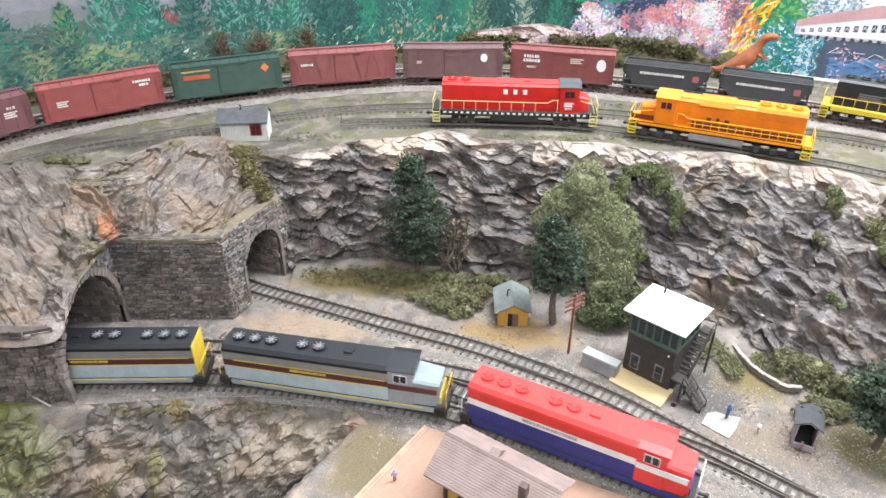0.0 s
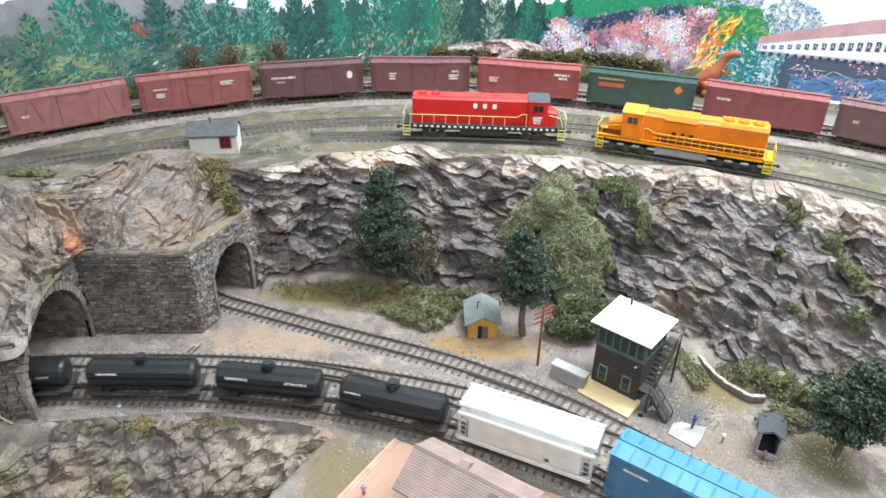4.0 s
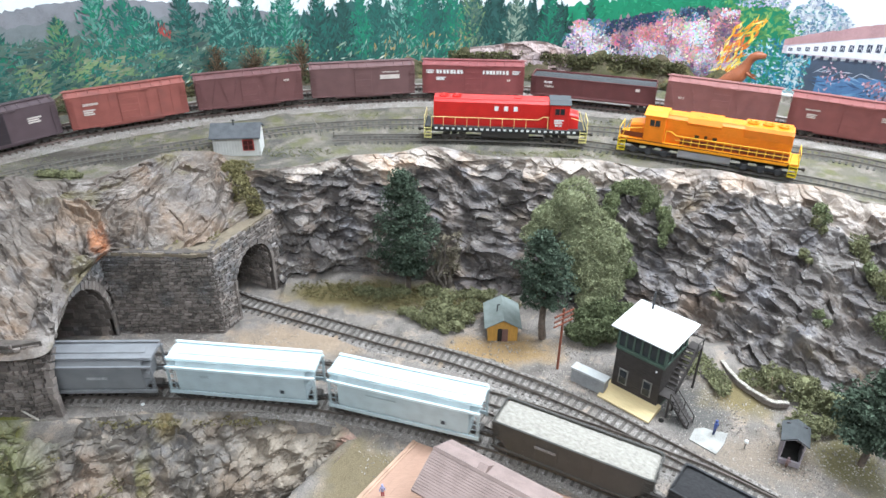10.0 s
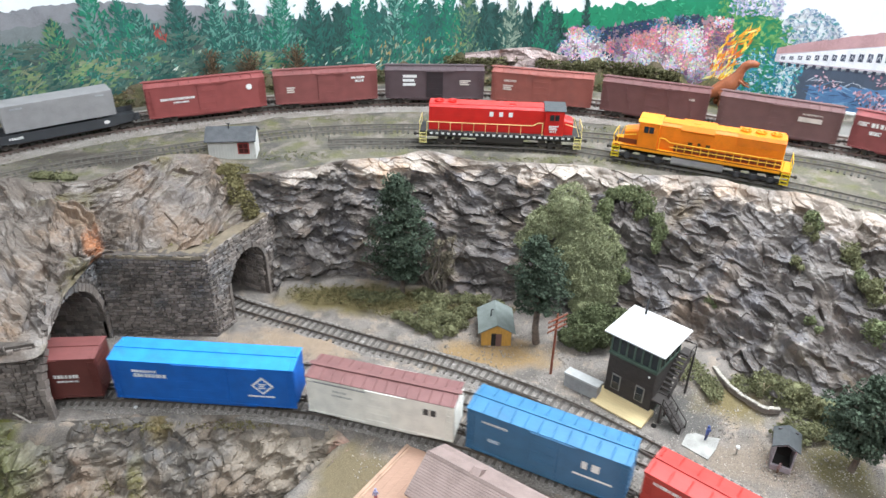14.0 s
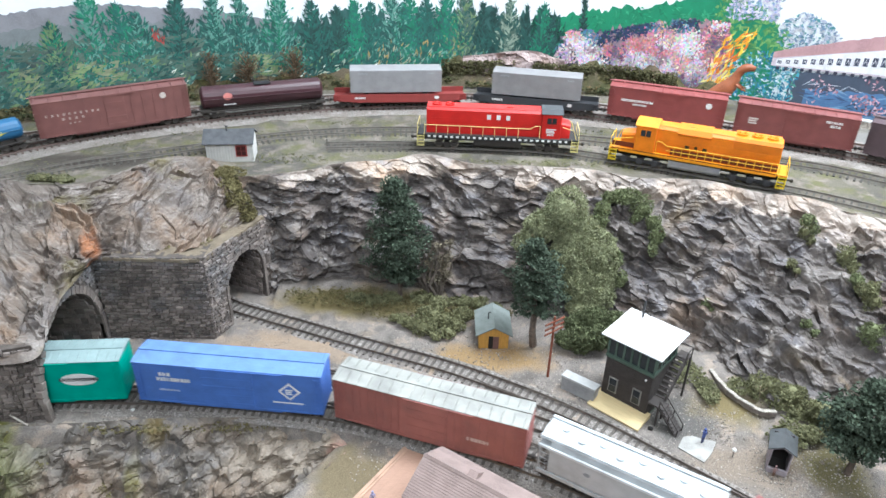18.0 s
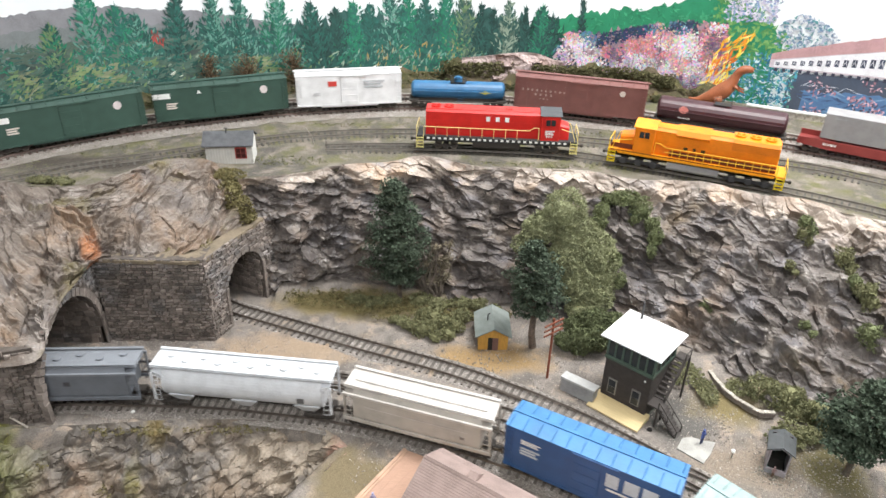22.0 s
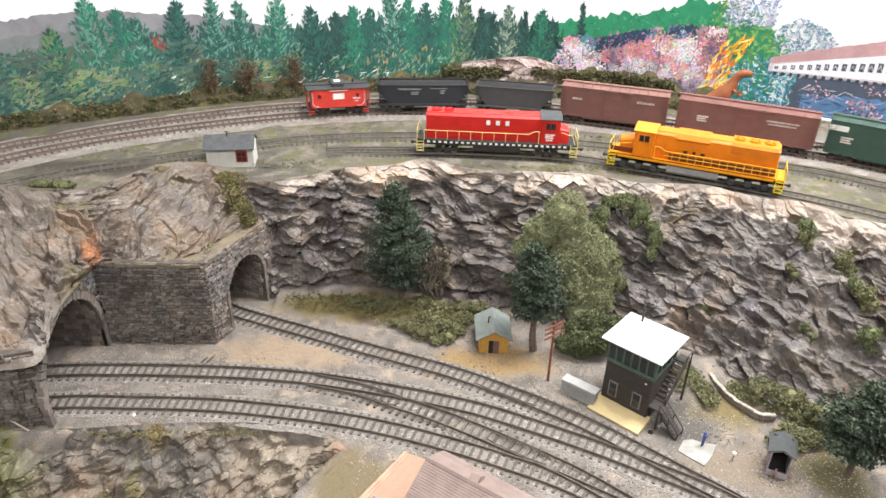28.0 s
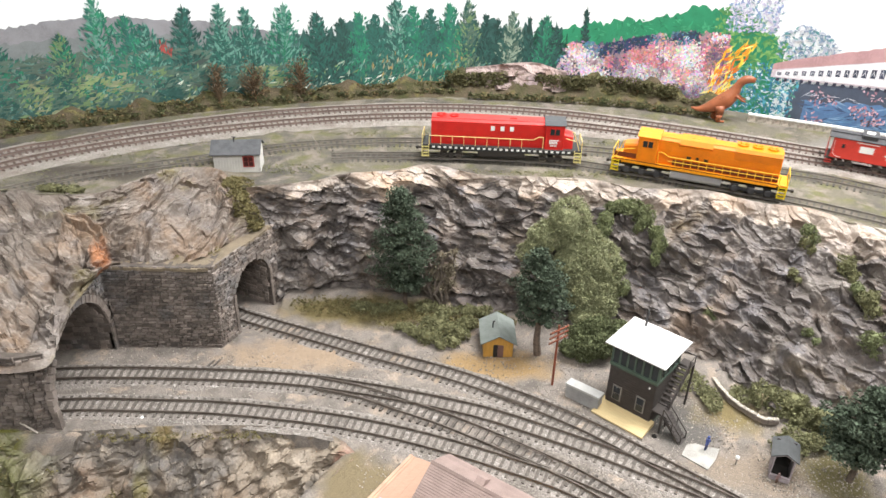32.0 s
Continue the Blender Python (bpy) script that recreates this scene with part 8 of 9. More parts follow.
# ---- behind the main line: plastic dinosaur, white rail, rock ledge ----
M_DINO = paint("orange_brown_plastic", (.30, .095, .04), .4, vary=.25, scale=80)
sh = Shape()
D = lambda x, z, y=0: (x, y, z)
body_pts = along([(-.032, .013, .0012), (-.023, .012, .0034), (-.012, .016, .0070), (-.002, .022, .0100), (.006, .030, .0098), (.011, .039, .0070), (.014, .047, .0050), (.018, .054, .0052), (.024, .057, .0050), (.031, .056, .0030)], 34)[0]
rings = []
for k, (x, z, r) in enumerate(body_pts):
    x0, z0, _ = body_pts[max(0, k - 1)]
    x1, z1, _ = body_pts[min(33, k + 1)]
    n = Vector((z0 - z1, 0, x1 - x0)).normalized()
    rings.append([Vector((x, 0, z)) + n * r * math.cos(a) + Vector((0, r * .85 * math.sin(a), 0)) for a in np.linspace(0, 2 * math.pi, 14, endpoint=False)])
sh.rings(rings)
for y, o in ((-.005, .002), (.005, -.003)):
    sh.rod(D(-.003 + o, .021, y), D(-.001 + o, .010, y * 1.2), .0062, 8, .0042).rod(D(-.001 + o, .010, y * 1.2), D(-.003 + o, .0015, y * 1.2), .0042, 7, .0030).rod(D(-.004 + o, .001, y * 1.2), D(.005 + o, .001, y * 1.2), .0020, 6, .0014)
    sh.rod(D(.014, .036, y), D(.021, .031, y * 1.1), .0022, 6, .0015).rod(D(.021, .031, y * 1.1), D(.026, .029, y * 1.1), .0015, 6, .0009)
part("dinosaur_toy", sh, M_DINO, None, smooth=True, at=pose(.415, 1.084, HIGH - .004, 0, 0, -18) @ Matrix.Diagonal((1.30, 1.30, 1.18, 1)))
tagged(bpy.data.objects["dinosaur_toy"], "orange-brown plastic toy dinosaur standing by the mural", "toy")
wr = thing("guard_wall", "white capped low stone wall by the mural water", "wall")
gp = along([(.462, 1.088), (.52, 1.062), (.57, 1.040), (.64, 1.003), (.70, .965)], 24)[0]
for (x0, y0), (x1, y1) in zip(gp, gp[1:]):
    d = Vector((x1 - x0, y1 - y0, 0))
    a_ = math.degrees(math.atan2(d.y, d.x))
    part("stone", Shape().box(-d.length * .48, -.002, -.006, d.length * .48, .002, .0075, .0006), M_KERB, wr, at=pose((x0 + x1) / 2, (y0 + y1) / 2, HIGH - .003, 0, 0, a_))
    part("cap", Shape().box(-d.length * .52, -.0034, .0075, d.length * .52, .0034, .0105, .0004), M_WHITE, wr, at=pose((x0 + x1) / 2, (y0 + y1) / 2, HIGH - .003, 0, 0, a_))
led = [on_wall(s, 0, e)[:2] for s, e in ((.022, .012), (.06, .014), (.10, .016), (.14, .016), (.175, .014), (.192, .012))]
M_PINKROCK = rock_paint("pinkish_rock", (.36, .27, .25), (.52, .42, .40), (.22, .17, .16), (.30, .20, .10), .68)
tagged(rock_sheet("rock_ledge_back", [(*p, HIGH + h) for p, h in zip(led, (.036, .040, .046, .048, .038, .036))], [(*on_wall(s, 0, .03)[:2], HIGH + .004) for s in (.022, .06, .10, .14, .175, .192)], 90, 24, M_PINKROCK, [(.014, 1.4, .2, .3, .0015, .002, .1), (.006, 1.3, .2, .2, .0004, .0006, 0)], .002, 41), "pinkish rock ledge before the mural")

# ---- the lower train, from its head ----
W_, G_ = (.78, .78, .76), (.45, .46, .47)
# Roof red brighter than the hood side: shade of the side put into colour.
TRI = dict(sill=(.02, .03, .19), lower=(.02, .03, .20), stripe=(.75, .75, .75), upper=(.62, .035, .030), roof=(.72, .05, .045), cab=(.66, .04, .035), cab_roof=(.72, .05, .045), nose=(.66, .04, .035), step=(.03, .04, .25))
EL = dict(sill=(.30, .34, .36), lower=(.44, .52, .55), stripe=(.10, .026, .024), upper=(.25, .235, .215), roof=(.014, .015, .019), cab=(.29, .315, .33), cab_roof=(.022, .024, .028), nose=(.27, .315, .33), step=(.70, .50, .04))
HI = .0565
# Many roofs are brighter versions of the side paint: overhead light put into colour.
lower_train = [
    locomotive("red, white and blue six-axle model diesel locomotive", .2277, TRI, cowl=True, rail_colour=(.75, .75, .76), fan_pale=False, marks=[(-.02, .0355, .05, .003, (.3, .3, .32))], group="lower train locomotives"),
    locomotive("grey model diesel with maroon band and black roof", .2429, EL, cowl=True, marks=[(-.02, .0355, .036, .0026, (.70, .50, .12))], group="lower train locomotives"),
    locomotive("grey and maroon model diesel running long hood first", .2306, EL, -1, cowl=True, marks=[(.0, .0355, .036, .0026, (.70, .50, .12))], group="lower train locomotives"),
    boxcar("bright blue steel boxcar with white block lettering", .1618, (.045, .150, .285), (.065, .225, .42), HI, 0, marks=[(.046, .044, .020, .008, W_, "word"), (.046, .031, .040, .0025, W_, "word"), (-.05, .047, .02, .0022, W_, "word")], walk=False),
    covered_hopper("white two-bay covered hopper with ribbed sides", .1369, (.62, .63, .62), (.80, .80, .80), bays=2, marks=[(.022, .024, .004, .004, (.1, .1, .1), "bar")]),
    tank_car("glossy black tank car with single dome", .1237, (.016, .017, .019), marks=[(-.036, .034, .016, .002, W_, "word")]),
    tank_car("glossy black tank car with white side panels", .1230, (.016, .017, .019), marks=[(-.028, .034, .022, .003, W_, "word"), (.030, .034, .022, .003, W_, "word")]),
    tank_car("glossy black tank car with faint lettering", .1250, (.016, .017, .019), marks=[(-.030, .034, .020, .0025, W_, "word")]),
    tank_car("plain glossy black single-dome tank car", .1252, (.018, .019, .020), marks=[(.034, .031, .012, .002, G_, "word")]),
    tank_car("black tank car with large white lettering blocks", .1346, (.016, .017, .020), marks=[(-.034, .034, .030, .0048, W_, "word"), (.024, .034, .013, .0048, W_, "word"), (.044, .034, .011, .0048, W_, "word"), (-.036, .029, .018, .0016, W_, "word"), (.034, .029, .018, .0016, W_, "word")]),
    open_hopper("rusty red open hopper with blue-grey gravel load", .1340, (.19, .062, .052), M_GRAVEL, marks=[(-.018, .032, .004, .0022, W_), (0, .032, .004, .0022, W_), (.018, .032, .004, .0022, W_), (.006, .026, .02, .002, (.5, .4, .36))]),
    open_hopper("brown open hopper heaped with coal", .1294, (.155, .068, .058), M_COAL, marks=[(0, .034, .046, .0026, (.6, .5, .46)), (0, .029, .028, .0022, (.6, .5, .46))]),
    open_hopper("black open hopper with dark gravel load", .1306, (.022, .022, .024), M_COAL, marks=[(.010, .032, .009, .007, W_, "disc"), (-.038, .033, .014, .005, (.4, .4, .4), "bars")]),
    open_hopper("long black open hopper with pale grey gravel", .1567, (.062, .058, .050), M_PALE_LOAD, marks=[(-.02, .032, .02, .003, (.3, .3, .3))], ribs=13),
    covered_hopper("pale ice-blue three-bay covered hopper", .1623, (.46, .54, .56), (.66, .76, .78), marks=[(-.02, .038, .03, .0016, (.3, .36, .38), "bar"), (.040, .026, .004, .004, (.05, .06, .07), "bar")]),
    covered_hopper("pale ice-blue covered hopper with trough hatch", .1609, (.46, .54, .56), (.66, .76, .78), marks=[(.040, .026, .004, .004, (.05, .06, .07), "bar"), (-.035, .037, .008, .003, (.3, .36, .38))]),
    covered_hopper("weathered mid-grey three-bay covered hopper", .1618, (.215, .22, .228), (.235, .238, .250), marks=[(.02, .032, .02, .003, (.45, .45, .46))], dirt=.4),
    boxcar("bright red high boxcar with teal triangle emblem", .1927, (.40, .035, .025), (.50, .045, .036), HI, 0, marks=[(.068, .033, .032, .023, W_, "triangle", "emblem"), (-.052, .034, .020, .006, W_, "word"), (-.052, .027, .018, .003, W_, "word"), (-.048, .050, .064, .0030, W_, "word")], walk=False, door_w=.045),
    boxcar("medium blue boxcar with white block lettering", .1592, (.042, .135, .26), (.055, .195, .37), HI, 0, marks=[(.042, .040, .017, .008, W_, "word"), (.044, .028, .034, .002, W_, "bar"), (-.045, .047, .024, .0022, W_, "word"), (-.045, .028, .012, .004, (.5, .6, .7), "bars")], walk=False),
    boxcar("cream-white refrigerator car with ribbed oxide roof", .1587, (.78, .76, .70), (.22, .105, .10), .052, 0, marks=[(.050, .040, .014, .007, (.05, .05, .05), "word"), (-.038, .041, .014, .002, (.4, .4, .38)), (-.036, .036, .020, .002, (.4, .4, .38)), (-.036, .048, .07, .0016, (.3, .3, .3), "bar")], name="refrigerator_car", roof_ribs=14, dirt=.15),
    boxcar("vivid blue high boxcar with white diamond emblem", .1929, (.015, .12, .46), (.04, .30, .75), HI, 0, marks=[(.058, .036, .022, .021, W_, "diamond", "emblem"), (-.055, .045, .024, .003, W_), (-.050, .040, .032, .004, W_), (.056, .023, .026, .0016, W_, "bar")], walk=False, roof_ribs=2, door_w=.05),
    boxcar("dark oxide-red boxcar with round white cross emblem", .1938, (.125, .036, .030), (.24, .085, .080), HI, 0, marks=[(-.048, .034, .028, .026, W_, "disc", "emblem"), (-.079, .036, .018, .006, W_, "bars"), (.060, .036, .024, .004, W_), (.060, .030, .02, .002, W_)], walk=False, roof_ribs=2, door_w=.05),
    covered_hopper("silver-grey weathered covered hopper", .1650, (.40, .42, .43), (.58, .61, .63), marks=[(-.030, .034, .006, .004, (.2, .22, .24), "disc"), (.046, .024, .008, .006, (.06, .07, .08), "disc")], hatches=8, trough=False, dirt=.5),
    boxcar("faded brick-red boxcar with galvanised roof", .1992, (.29, .105, .09), (.37, .37, .34), HI, 24, marks=[(.050, .028, .022, .004, (.5, .38, .34))], walk=False, dirt=.55, roof_ribs=18, door_w=.04, roof_rough=.3),
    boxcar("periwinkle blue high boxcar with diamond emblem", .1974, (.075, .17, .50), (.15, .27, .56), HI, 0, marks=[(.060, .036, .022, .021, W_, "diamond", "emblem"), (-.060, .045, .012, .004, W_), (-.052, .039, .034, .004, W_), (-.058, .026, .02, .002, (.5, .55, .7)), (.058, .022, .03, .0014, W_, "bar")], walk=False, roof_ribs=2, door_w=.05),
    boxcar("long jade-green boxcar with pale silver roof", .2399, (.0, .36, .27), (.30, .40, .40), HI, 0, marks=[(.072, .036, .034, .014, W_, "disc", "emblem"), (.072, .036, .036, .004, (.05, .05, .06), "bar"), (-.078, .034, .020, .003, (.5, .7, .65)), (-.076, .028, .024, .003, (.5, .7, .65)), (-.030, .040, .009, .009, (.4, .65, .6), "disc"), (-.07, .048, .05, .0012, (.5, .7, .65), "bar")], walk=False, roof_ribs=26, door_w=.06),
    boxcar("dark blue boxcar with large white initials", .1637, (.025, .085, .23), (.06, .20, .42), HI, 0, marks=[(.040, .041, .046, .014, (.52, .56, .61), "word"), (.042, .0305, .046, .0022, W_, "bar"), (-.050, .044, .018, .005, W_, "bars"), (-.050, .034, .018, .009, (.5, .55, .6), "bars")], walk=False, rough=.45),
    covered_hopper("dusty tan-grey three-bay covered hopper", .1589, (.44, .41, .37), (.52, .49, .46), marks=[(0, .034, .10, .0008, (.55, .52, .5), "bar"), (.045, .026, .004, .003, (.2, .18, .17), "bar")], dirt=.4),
    covered_hopper("white round-sided covered hopper with roof hatches", .1920, (.70, .72, .75), (.62, .64, .67), round_side=True, hatches=10, trough=False, marks=[(.058, .028, .007, .006, (.12, .12, .12), "bar")]),
    covered_hopper("long slate-grey covered hopper with round hatches", .2075, (.165, .18, .205), (.215, .23, .255), hatches=9, trough=False, marks=[(.030, .034, .006, .005, (.08, .08, .09), "bar"), (-.060, .036, .016, .003, (.12, .13, .15))]),
    caboose("maroon bay-window caboose with white band and black roof", .1416, (.095, .020, .018), (.025, .024, .025), band=(.60, .57, .53), ends=(.68, .50, .03), cupola=False, top=.048),
]
tri = lower_train[17][0]
letters(tri, .068, .0335, .020, .012, -.0179, (.04, .30, .30), "triangle", "emblem_centre")
for k, x, c in ((20, .058, (.015, .13, .50)), (24, .060, (.075, .17, .50))):
    letters(lower_train[k][0], x, .036, .016, .0155, -.0179, c, "diamond", "emblem_ring")
    letters(lower_train[k][0], x, .036, .0070, .0070, -.0182, W_, "bars", "emblem_centre")
for dx, dz in ((-1, -1), (-1, 1), (1, -1), (1, 1)):
    letters(lower_train[21][0], -.048 + dx * .0062, .034 + dz * .0058, .0052, .0052, -.0179, (.125, .036, .030), "diamond", "emblem_notch")
for loco in lower_train[1:3]:
    for z in (.0308, .0385):
        letters(loco[0], -.02 if loco is lower_train[1] else .02, z, .15, .0008, -.0161, (.72, .55, .08), "bar", "pinstripe")
    letters(loco[0], 0, .0135, .18, .0012, -.0172, (.72, .55, .08), "bar", "pinstripe")

# ---- the upper train, from its head ----
BLK = dict(sill=(.62, .48, .04), lower=(.02, .02, .022), stripe=(.02, .02, .022), upper=(.02, .02, .022), roof=(.02, .02, .022), cab=(.02, .02, .022), cab_roof=(.62, .48, .04), nose=(.02, .02, .022), step=(.62, .48, .04))
T = .051
pale = (.62, .55, .50)
UG = "upper train cars"
upper_train = [
    locomotive("black model diesel locomotive with yellow sill", .2250, BLK, marks=[(-.05, .036, .03, .008, (.15, .15, .15), "bars")], group=UG, fan_pale=False),
    open_hopper("dark grey open hopper with white letter row", .1268, (.060, .064, .068), M_COAL, marks=[(-.004, .033, .060, .0032, W_), (.040, .031, .008, .008, (.35, .12, .12), "bar")], group=UG),
    open_hopper("charcoal open hopper with white letter row", .1272, (.055, .058, .062), M_COAL, marks=[(-.004, .033, .058, .0032, W_), (.040, .031, .008, .008, (.35, .12, .12), "bar")], group=UG),
    boxcar("oxide-red boxcar with white lettering and shield", .1597, (.22, .045, .042), None, T, 10, marks=[(-.042, .043, .022, .0042, W_), (-.042, .037, .024, .0042, W_), (-.042, .028, .014, .003, pale, "bars"), (.020, .040, .020, .008, pale, "bars"), (.055, .036, .013, .017, W_, "disc", "emblem")], group=UG),
    boxcar("faded mauve-brown boxcar with round emblem", .1575, (.155, .072, .072), None, T, 8, marks=[(.044, .038, .010, .012, W_, "disc", "emblem"), (-.048, .032, .008, .004, pale, "bars")], group=UG),
    boxcar("brick-red outside-braced wooden boxcar", .1628, (.25, .060, .058), None, T, 0, wood=True, marks=[(-.050, .037, .018, .003, W_)], group=UG),
    boxcar("dark green boxcar with orange diamond emblem", .1587, (.030, .075, .055), (.028, .06, .047), T, 0, marks=[(.050, .040, .012, .012, (.62, .20, .05), "diamond", "emblem"), (-.040, .037, .034, .006, (.45, .10, .05), "bar"), (-.040, .045, .036, .0022, (.55, .45, .12), "word")], group=UG),
    boxcar("red boxcar with small white lettering", .1600, (.29, .052, .045), None, T, 0, marks=[(.048, .043, .022, .003, W_), (.050, .038, .012, .003, W_), (-.048, .030, .014, .008, pale, "bars")], group=UG),
    boxcar("dusky maroon boxcar with faint white shield", .1573, (.15, .045, .05), None, T, 10, marks=[(.050, .039, .010, .003, pale), (.048, .031, .015, .008, pale, "bars"), (-.040, .032, .010, .011, pale, "bars")], group=UG),
    boxcar("dark brown boxcar with keystone emblem", .1578, (.105, .036, .036), None, T, 8, marks=[(-.040, .037, .034, .0032, pale), (.052, .036, .008, .011, (.70, .66, .62), "disc", "emblem"), (-.044, .031, .012, .002, pale)], group=UG),
    boxcar("red-brown boxcar with panelled sides", .1613, (.24, .060, .052), None, T, 12, marks=[(-.046, .038, .018, .002, pale), (-.046, .030, .012, .006, pale, "bars"), (.040, .038, .018, .006, pale, "bars")], group=UG),
    boxcar("sun-faded red boxcar with wooden bracing", .1573, (.27, .095, .085), None, T, 0, wood=True, marks=[(-.05, .03, .008, .003, pale)], group=UG),
    open_hopper("low maroon covered hopper car with grey hatch roof", .1887, (.125, .040, .040), M_GRAVEL, top=.040, slope=False, name="covered_gondola", marks=[(-.062, .033, .012, .003, W_), (-.06, .027, .014, .003, pale), (.062, .033, .006, .004, pale, "bar")], group=UG, ribs=13),
    boxcar("oxide-red boxcar with speed-line lettering", .1611, (.24, .042, .042), None, T, 0, marks=[(-.033, .042, .040, .0055, W_), (.033, .042, .038, .0055, W_), (-.062, .042, .012, .0055, W_, "bars"), (.062, .042, .012, .0055, W_, "bars"), (-.046, .032, .014, .005, W_, "bars"), (.052, .031, .006, .003, pale)], group=UG),
    boxcar("dull brown boxcar with cursive white lettering", .1637, (.145, .062, .060), None, T, 0, marks=[(.038, .036, .028, .006, pale, "bar"), (.040, .043, .024, .002, pale)], group=UG),
    boxcar("dark brown boxcar with diagonal bracing", .1581, (.145, .045, .043), None, T, 0, wood=True, marks=[(.05, .04, .008, .003, pale)], group=UG),
    boxcar("warm red-brown boxcar with horizontal panels", .1595, (.29, .070, .050), None, T, 10, marks=[(-.048, .030, .014, .008, pale, "bars"), (-.045, .040, .018, .003, pale)], group=UG, dirt=.45),
    boxcar("near-black maroon boxcar with big white shield", .1582, (.075, .040, .048), None, T, 0, marks=[(-.036, .037, .020, .018, W_, "bars", "emblem"), (.044, .034, .016, .008, pale, "bars")], group=UG, door=(.03, .022, .026)),
    boxcar("red boxcar with small script lettering", .1604, (.22, .048, .043), None, T, 0, marks=[(.045, .043, .020, .003, W_), (.047, .038, .012, .003, W_), (-.05, .030, .012, .009, pale, "bars")], group=UG),
    boxcar("bright oxide boxcar with white roundel", .1707, (.27, .042, .038), None, T, 0, marks=[(.056, .040, .008, .008, W_, "disc", "emblem"), (-.038, .034, .044, .0032, W_), (-.034, .029, .02, .0024, W_)], group=UG),
    flat_with_box("black flat car carrying a grey trailer box", .1967, (.035, .037, .042), (.27, .262, .265), .128, 0.0, group=UG),
    flat_with_box("red flat car carrying a pale grey trailer box", .2077, (.27, .045, .04), (.30, .295, .30), .132, -.006, group=UG),
    tank_car("deep maroon tank car with red roundel", .1886, (.060, .022, .028), .0150, marks=[(-.048, .032, .012, .010, (.70, .25, .22), "disc", "emblem"), (-.046, .020, .016, .002, W_)], group=UG, dome=False, dome_rails=True),
    boxcar("long brown boxcar with widely spaced lettering", .1999, (.19, .062, .052), None, .054, 14, marks=[(-.048, .037, .066, .0030, (.42, .33, .30), "spaced"), (-.048, .031, .030, .0030, (.42, .33, .30), "spaced"), (-.048, .025, .016, .0020, (.36, .28, .26), "spaced"), (.060, .044, .008, .008, pale, "disc")], group=UG),
    tank_car("blue tank car with yellow diamond mark", .1582, (.032, .14, .29), .0125, marks=[(.040, .026, .018, .005, (.62, .55, .08), "diamond", "emblem")], group=UG, dome=True, dome_rails=True),
    boxcar("clean white boxcar with small red flag mark", .1652, (.74, .74, .75), (.70, .70, .71), .054, 0, marks=[(-.024, .042, .012, .007, (.55, .05, .04), "bar", "emblem"), (.036, .040, .030, .012, (.50, .52, .54), "bars"), (-.046, .028, .010, .005, (.5, .5, .52), "bars")], group=UG, dirt=.05),
    boxcar("dark green boxcar with white corner flash", .1927, (.012, .060, .040), None, .053, 0, marks=[(-.078, .044, .022, .007, W_, "bar"), (.056, .041, .010, .011, (.62, .55, .55), "disc", "emblem"), (-.066, .030, .014, .009, pale, "bars"), (-.030, .046, .006, .004, W_, "triangle")], group=UG, dirt=.1),
    boxcar("bottle-green boxcar with white corner flash", .1929, (.012, .060, .040), None, .053, 0, marks=[(-.078, .044, .022, .007, W_, "bar"), (.056, .041, .010, .011, (.62, .55, .55), "disc", "emblem"), (-.066, .030, .014, .009, pale, "bars")], group=UG, dirt=.1),
    boxcar("rust-brown long boxcar with faded lettering", .1909, (.20, .070, .055), None, .052, 0, marks=[(.046, .040, .040, .002, pale), (.046, .036, .034, .002, pale), (-.054, .030, .014, .009, pale, "bars")], group=UG, dirt=.4),
    boxcar("brown double-door boxcar with ribbed sides", .1631, (.19, .070, .058), (.24, .12, .10), .052, 16, marks=[(.044, .040, .024, .003, pale), (-.05, .036, .014, .003, pale)], group=UG, dirt=.4),
    open_hopper("dark grey open hopper car, empty-looking", .1260, (.060, .060, .063), M_COAL, marks=[], group=UG),
    open_hopper("black open hopper with pale lettering", .1463, (.026, .028, .034), M_COAL, marks=[(-.02, .037, .034, .0026, (.24, .25, .26)), (.022, .038, .026, .0010, (.22, .23, .24), "bar"), (.028, .033, .007, .006, (.26, .27, .28), "bars"), (-.012, .031, .012, .005, (.20, .21, .22), "bars")], group=UG),
    caboose("bright red caboose with grey roof and cupola", .1057, (.62, .050, .035), (.055, .055, .06), top=.0395, porch=.0065, marks=[(0, .029, .016, .0085, W_, "bar", "emblem"), (.026, .0255, .011, .0024, W_), (.026, .0215, .005, .0020, W_), (0, .0372, .026, .0009, W_, "bar")], group=UG, ends=(.5, .05, .04)),
]
couple(lower_train, FRONT, LOWER_RUN, 8.4727)
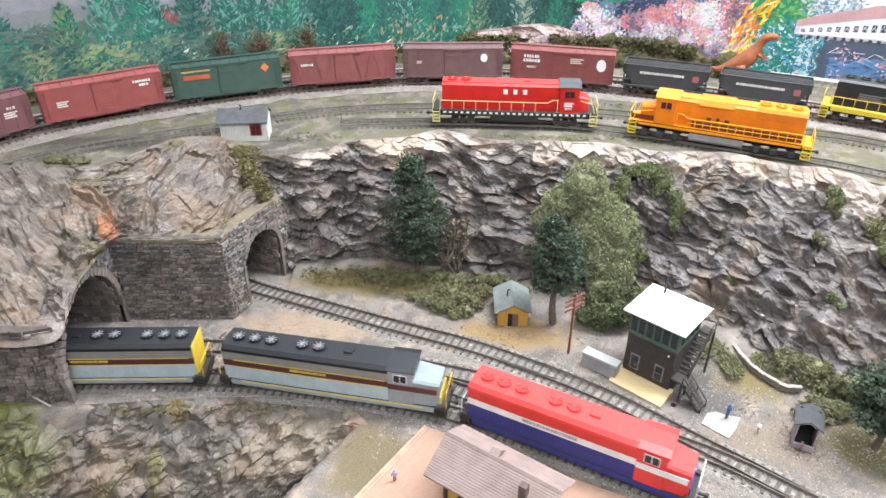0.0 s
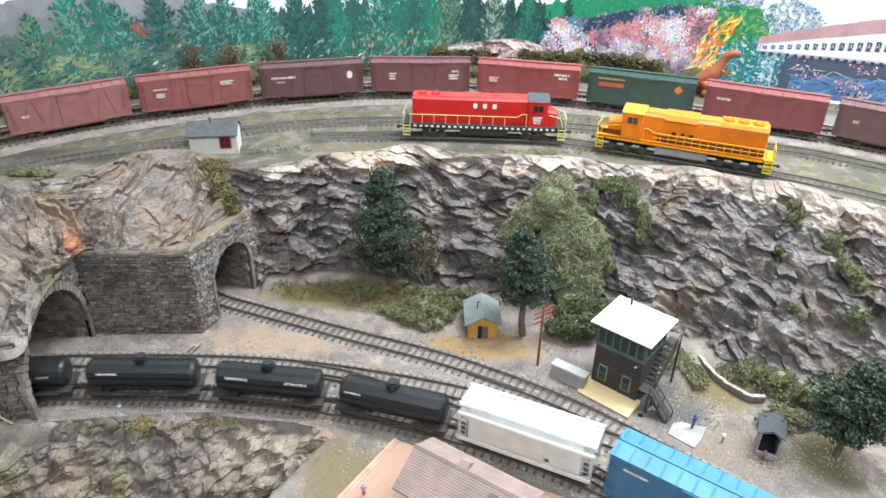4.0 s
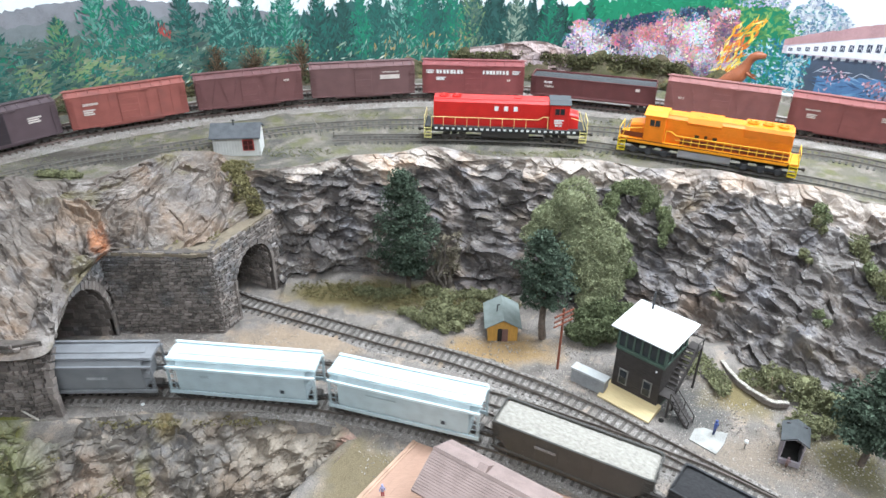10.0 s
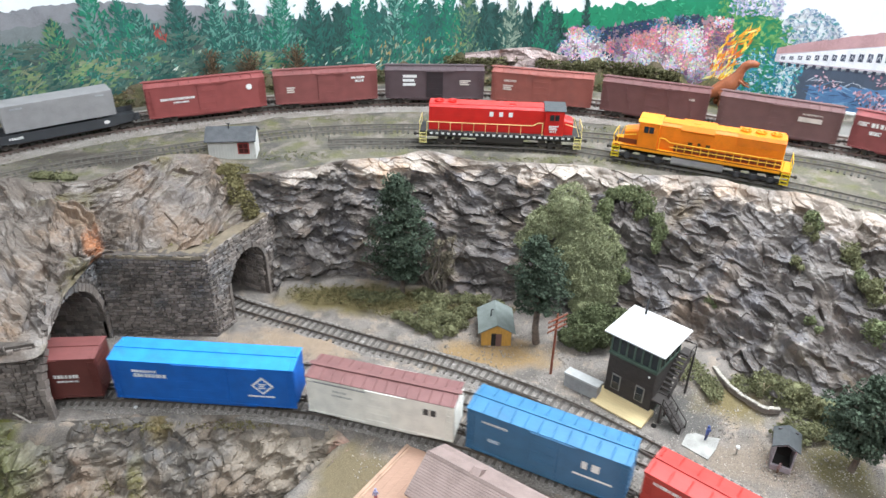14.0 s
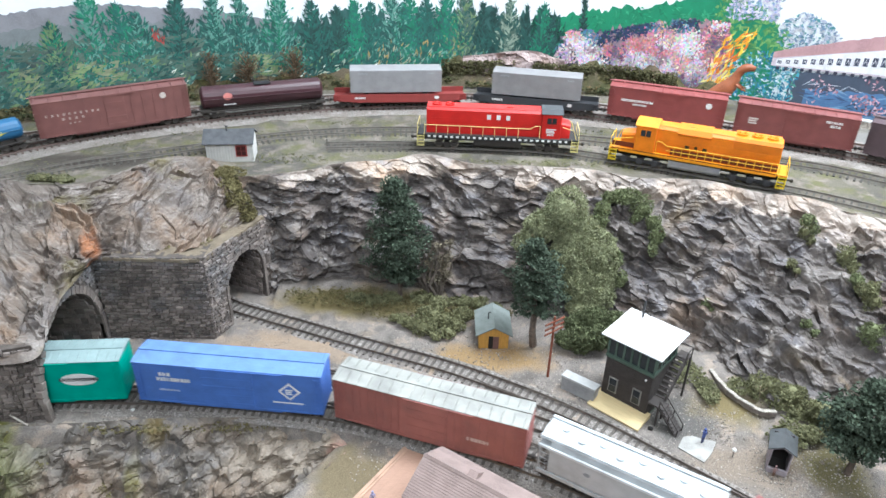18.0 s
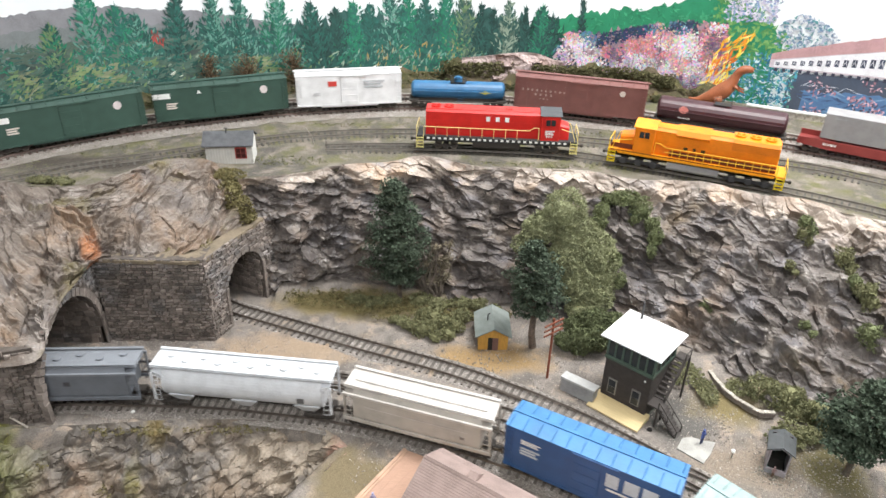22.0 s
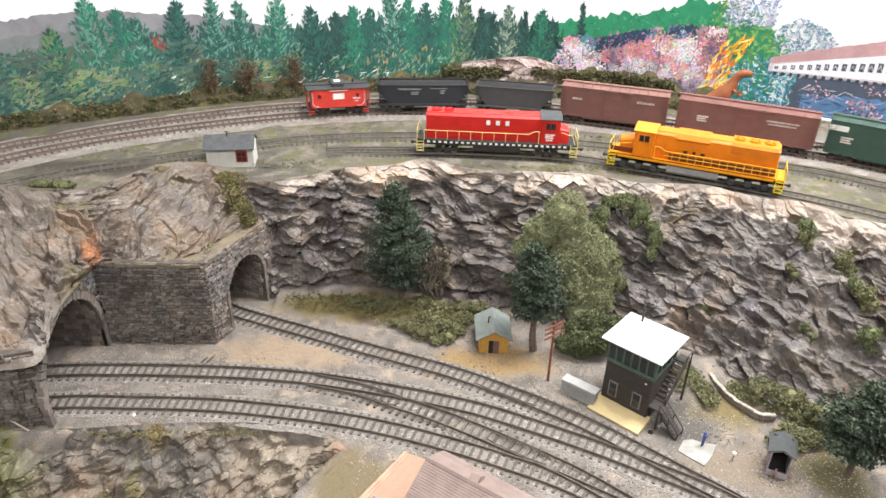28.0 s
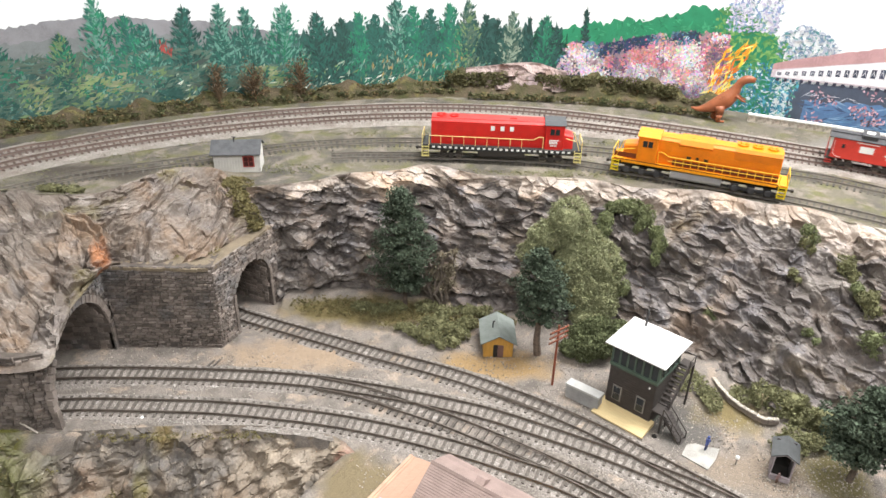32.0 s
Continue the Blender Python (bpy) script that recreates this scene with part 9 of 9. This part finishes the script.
couple(upper_train, MAIN, UPPER_RUN, 8.9774 + .2250)

# ---- two locomotives standing on the siding ----
# Hood tones brighten from lower side to roof: overhead light put into colour.
RED = dict(sill=(.03, .03, .03), lower=(.56, .018, .014), stripe=(.56, .018, .014), upper=(.58, .02, .016), roof=(.60, .025, .02), cab=(.56, .018, .014), cab_roof=(.06, .065, .07), nose=(.58, .02, .016), step=(.75, .66, .28))
ORG = dict(sill=(.82, .32, .006), lower=(.76, .19, .003), stripe=(.80, .215, .003), upper=(.82, .225, .004), roof=(.84, .24, .005), cab=(.82, .225, .004), cab_roof=(.85, .29, .012), nose=(.78, .20, .003), step=(.80, .60, .03))
gbw, _ = locomotive("bright red model diesel with black cab roof, parked", .2230, RED, 1, six=False, fans=2, cab_at=.235, rail_colour=(.78, .62, .25), checker=True, group="parked locomotives", fan_pale=False,
                    marks=[(-.012, .044, .005, .006, W_, "bar"), (.000, .044, .005, .006, W_, "bar"), (.012, .044, .005, .006, W_, "bar")])
letters(gbw, .066, .031, .012, .006, -.0169, W_, "bars")
letters(gbw, .066, .026, .009, .0026, -.0169, W_)
org, _ = locomotive("orange-yellow six-axle model diesel with silver tank, parked", .2220, ORG, -1, fans=3, cab_at=.26, rail_colour=(.85, .52, .03), blister=True, flare=True, group="parked locomotives", fan_pale=False, tank_colour=(.62, .62, .64),
                    marks=[(-.012, .0335, .0050, .0034, (.05, .03, .01), "bar"), (-.002, .0340, .0040, .0040, (.05, .03, .01), "disc"), (.008, .0335, .0050, .0034, (.05, .03, .01), "bar")])
letters(org, -.004, .0205, .19, .0012, -.0172, (.16, .035, .01), "bar", "brown_stripe")
for x, w in ((.03, .12),):
    letters(org, x, .0250, w, .0070, -.0125, (.16, .035, .01), "bar", "brown_stripe")
letters(org, -.075, .0250, .05, .0060, -.0125, (.16, .035, .01), "bar", "brown_stripe")


def park(thing_, x, half):
    s = np.interp(x, SIDING_2.p[:, 0], SIDING_2.s)
    thing_.matrix_basis = run_pose(SIDING_2, s, half)


park(gbw, .071, .07)
park(org, .308, .07)


motions()
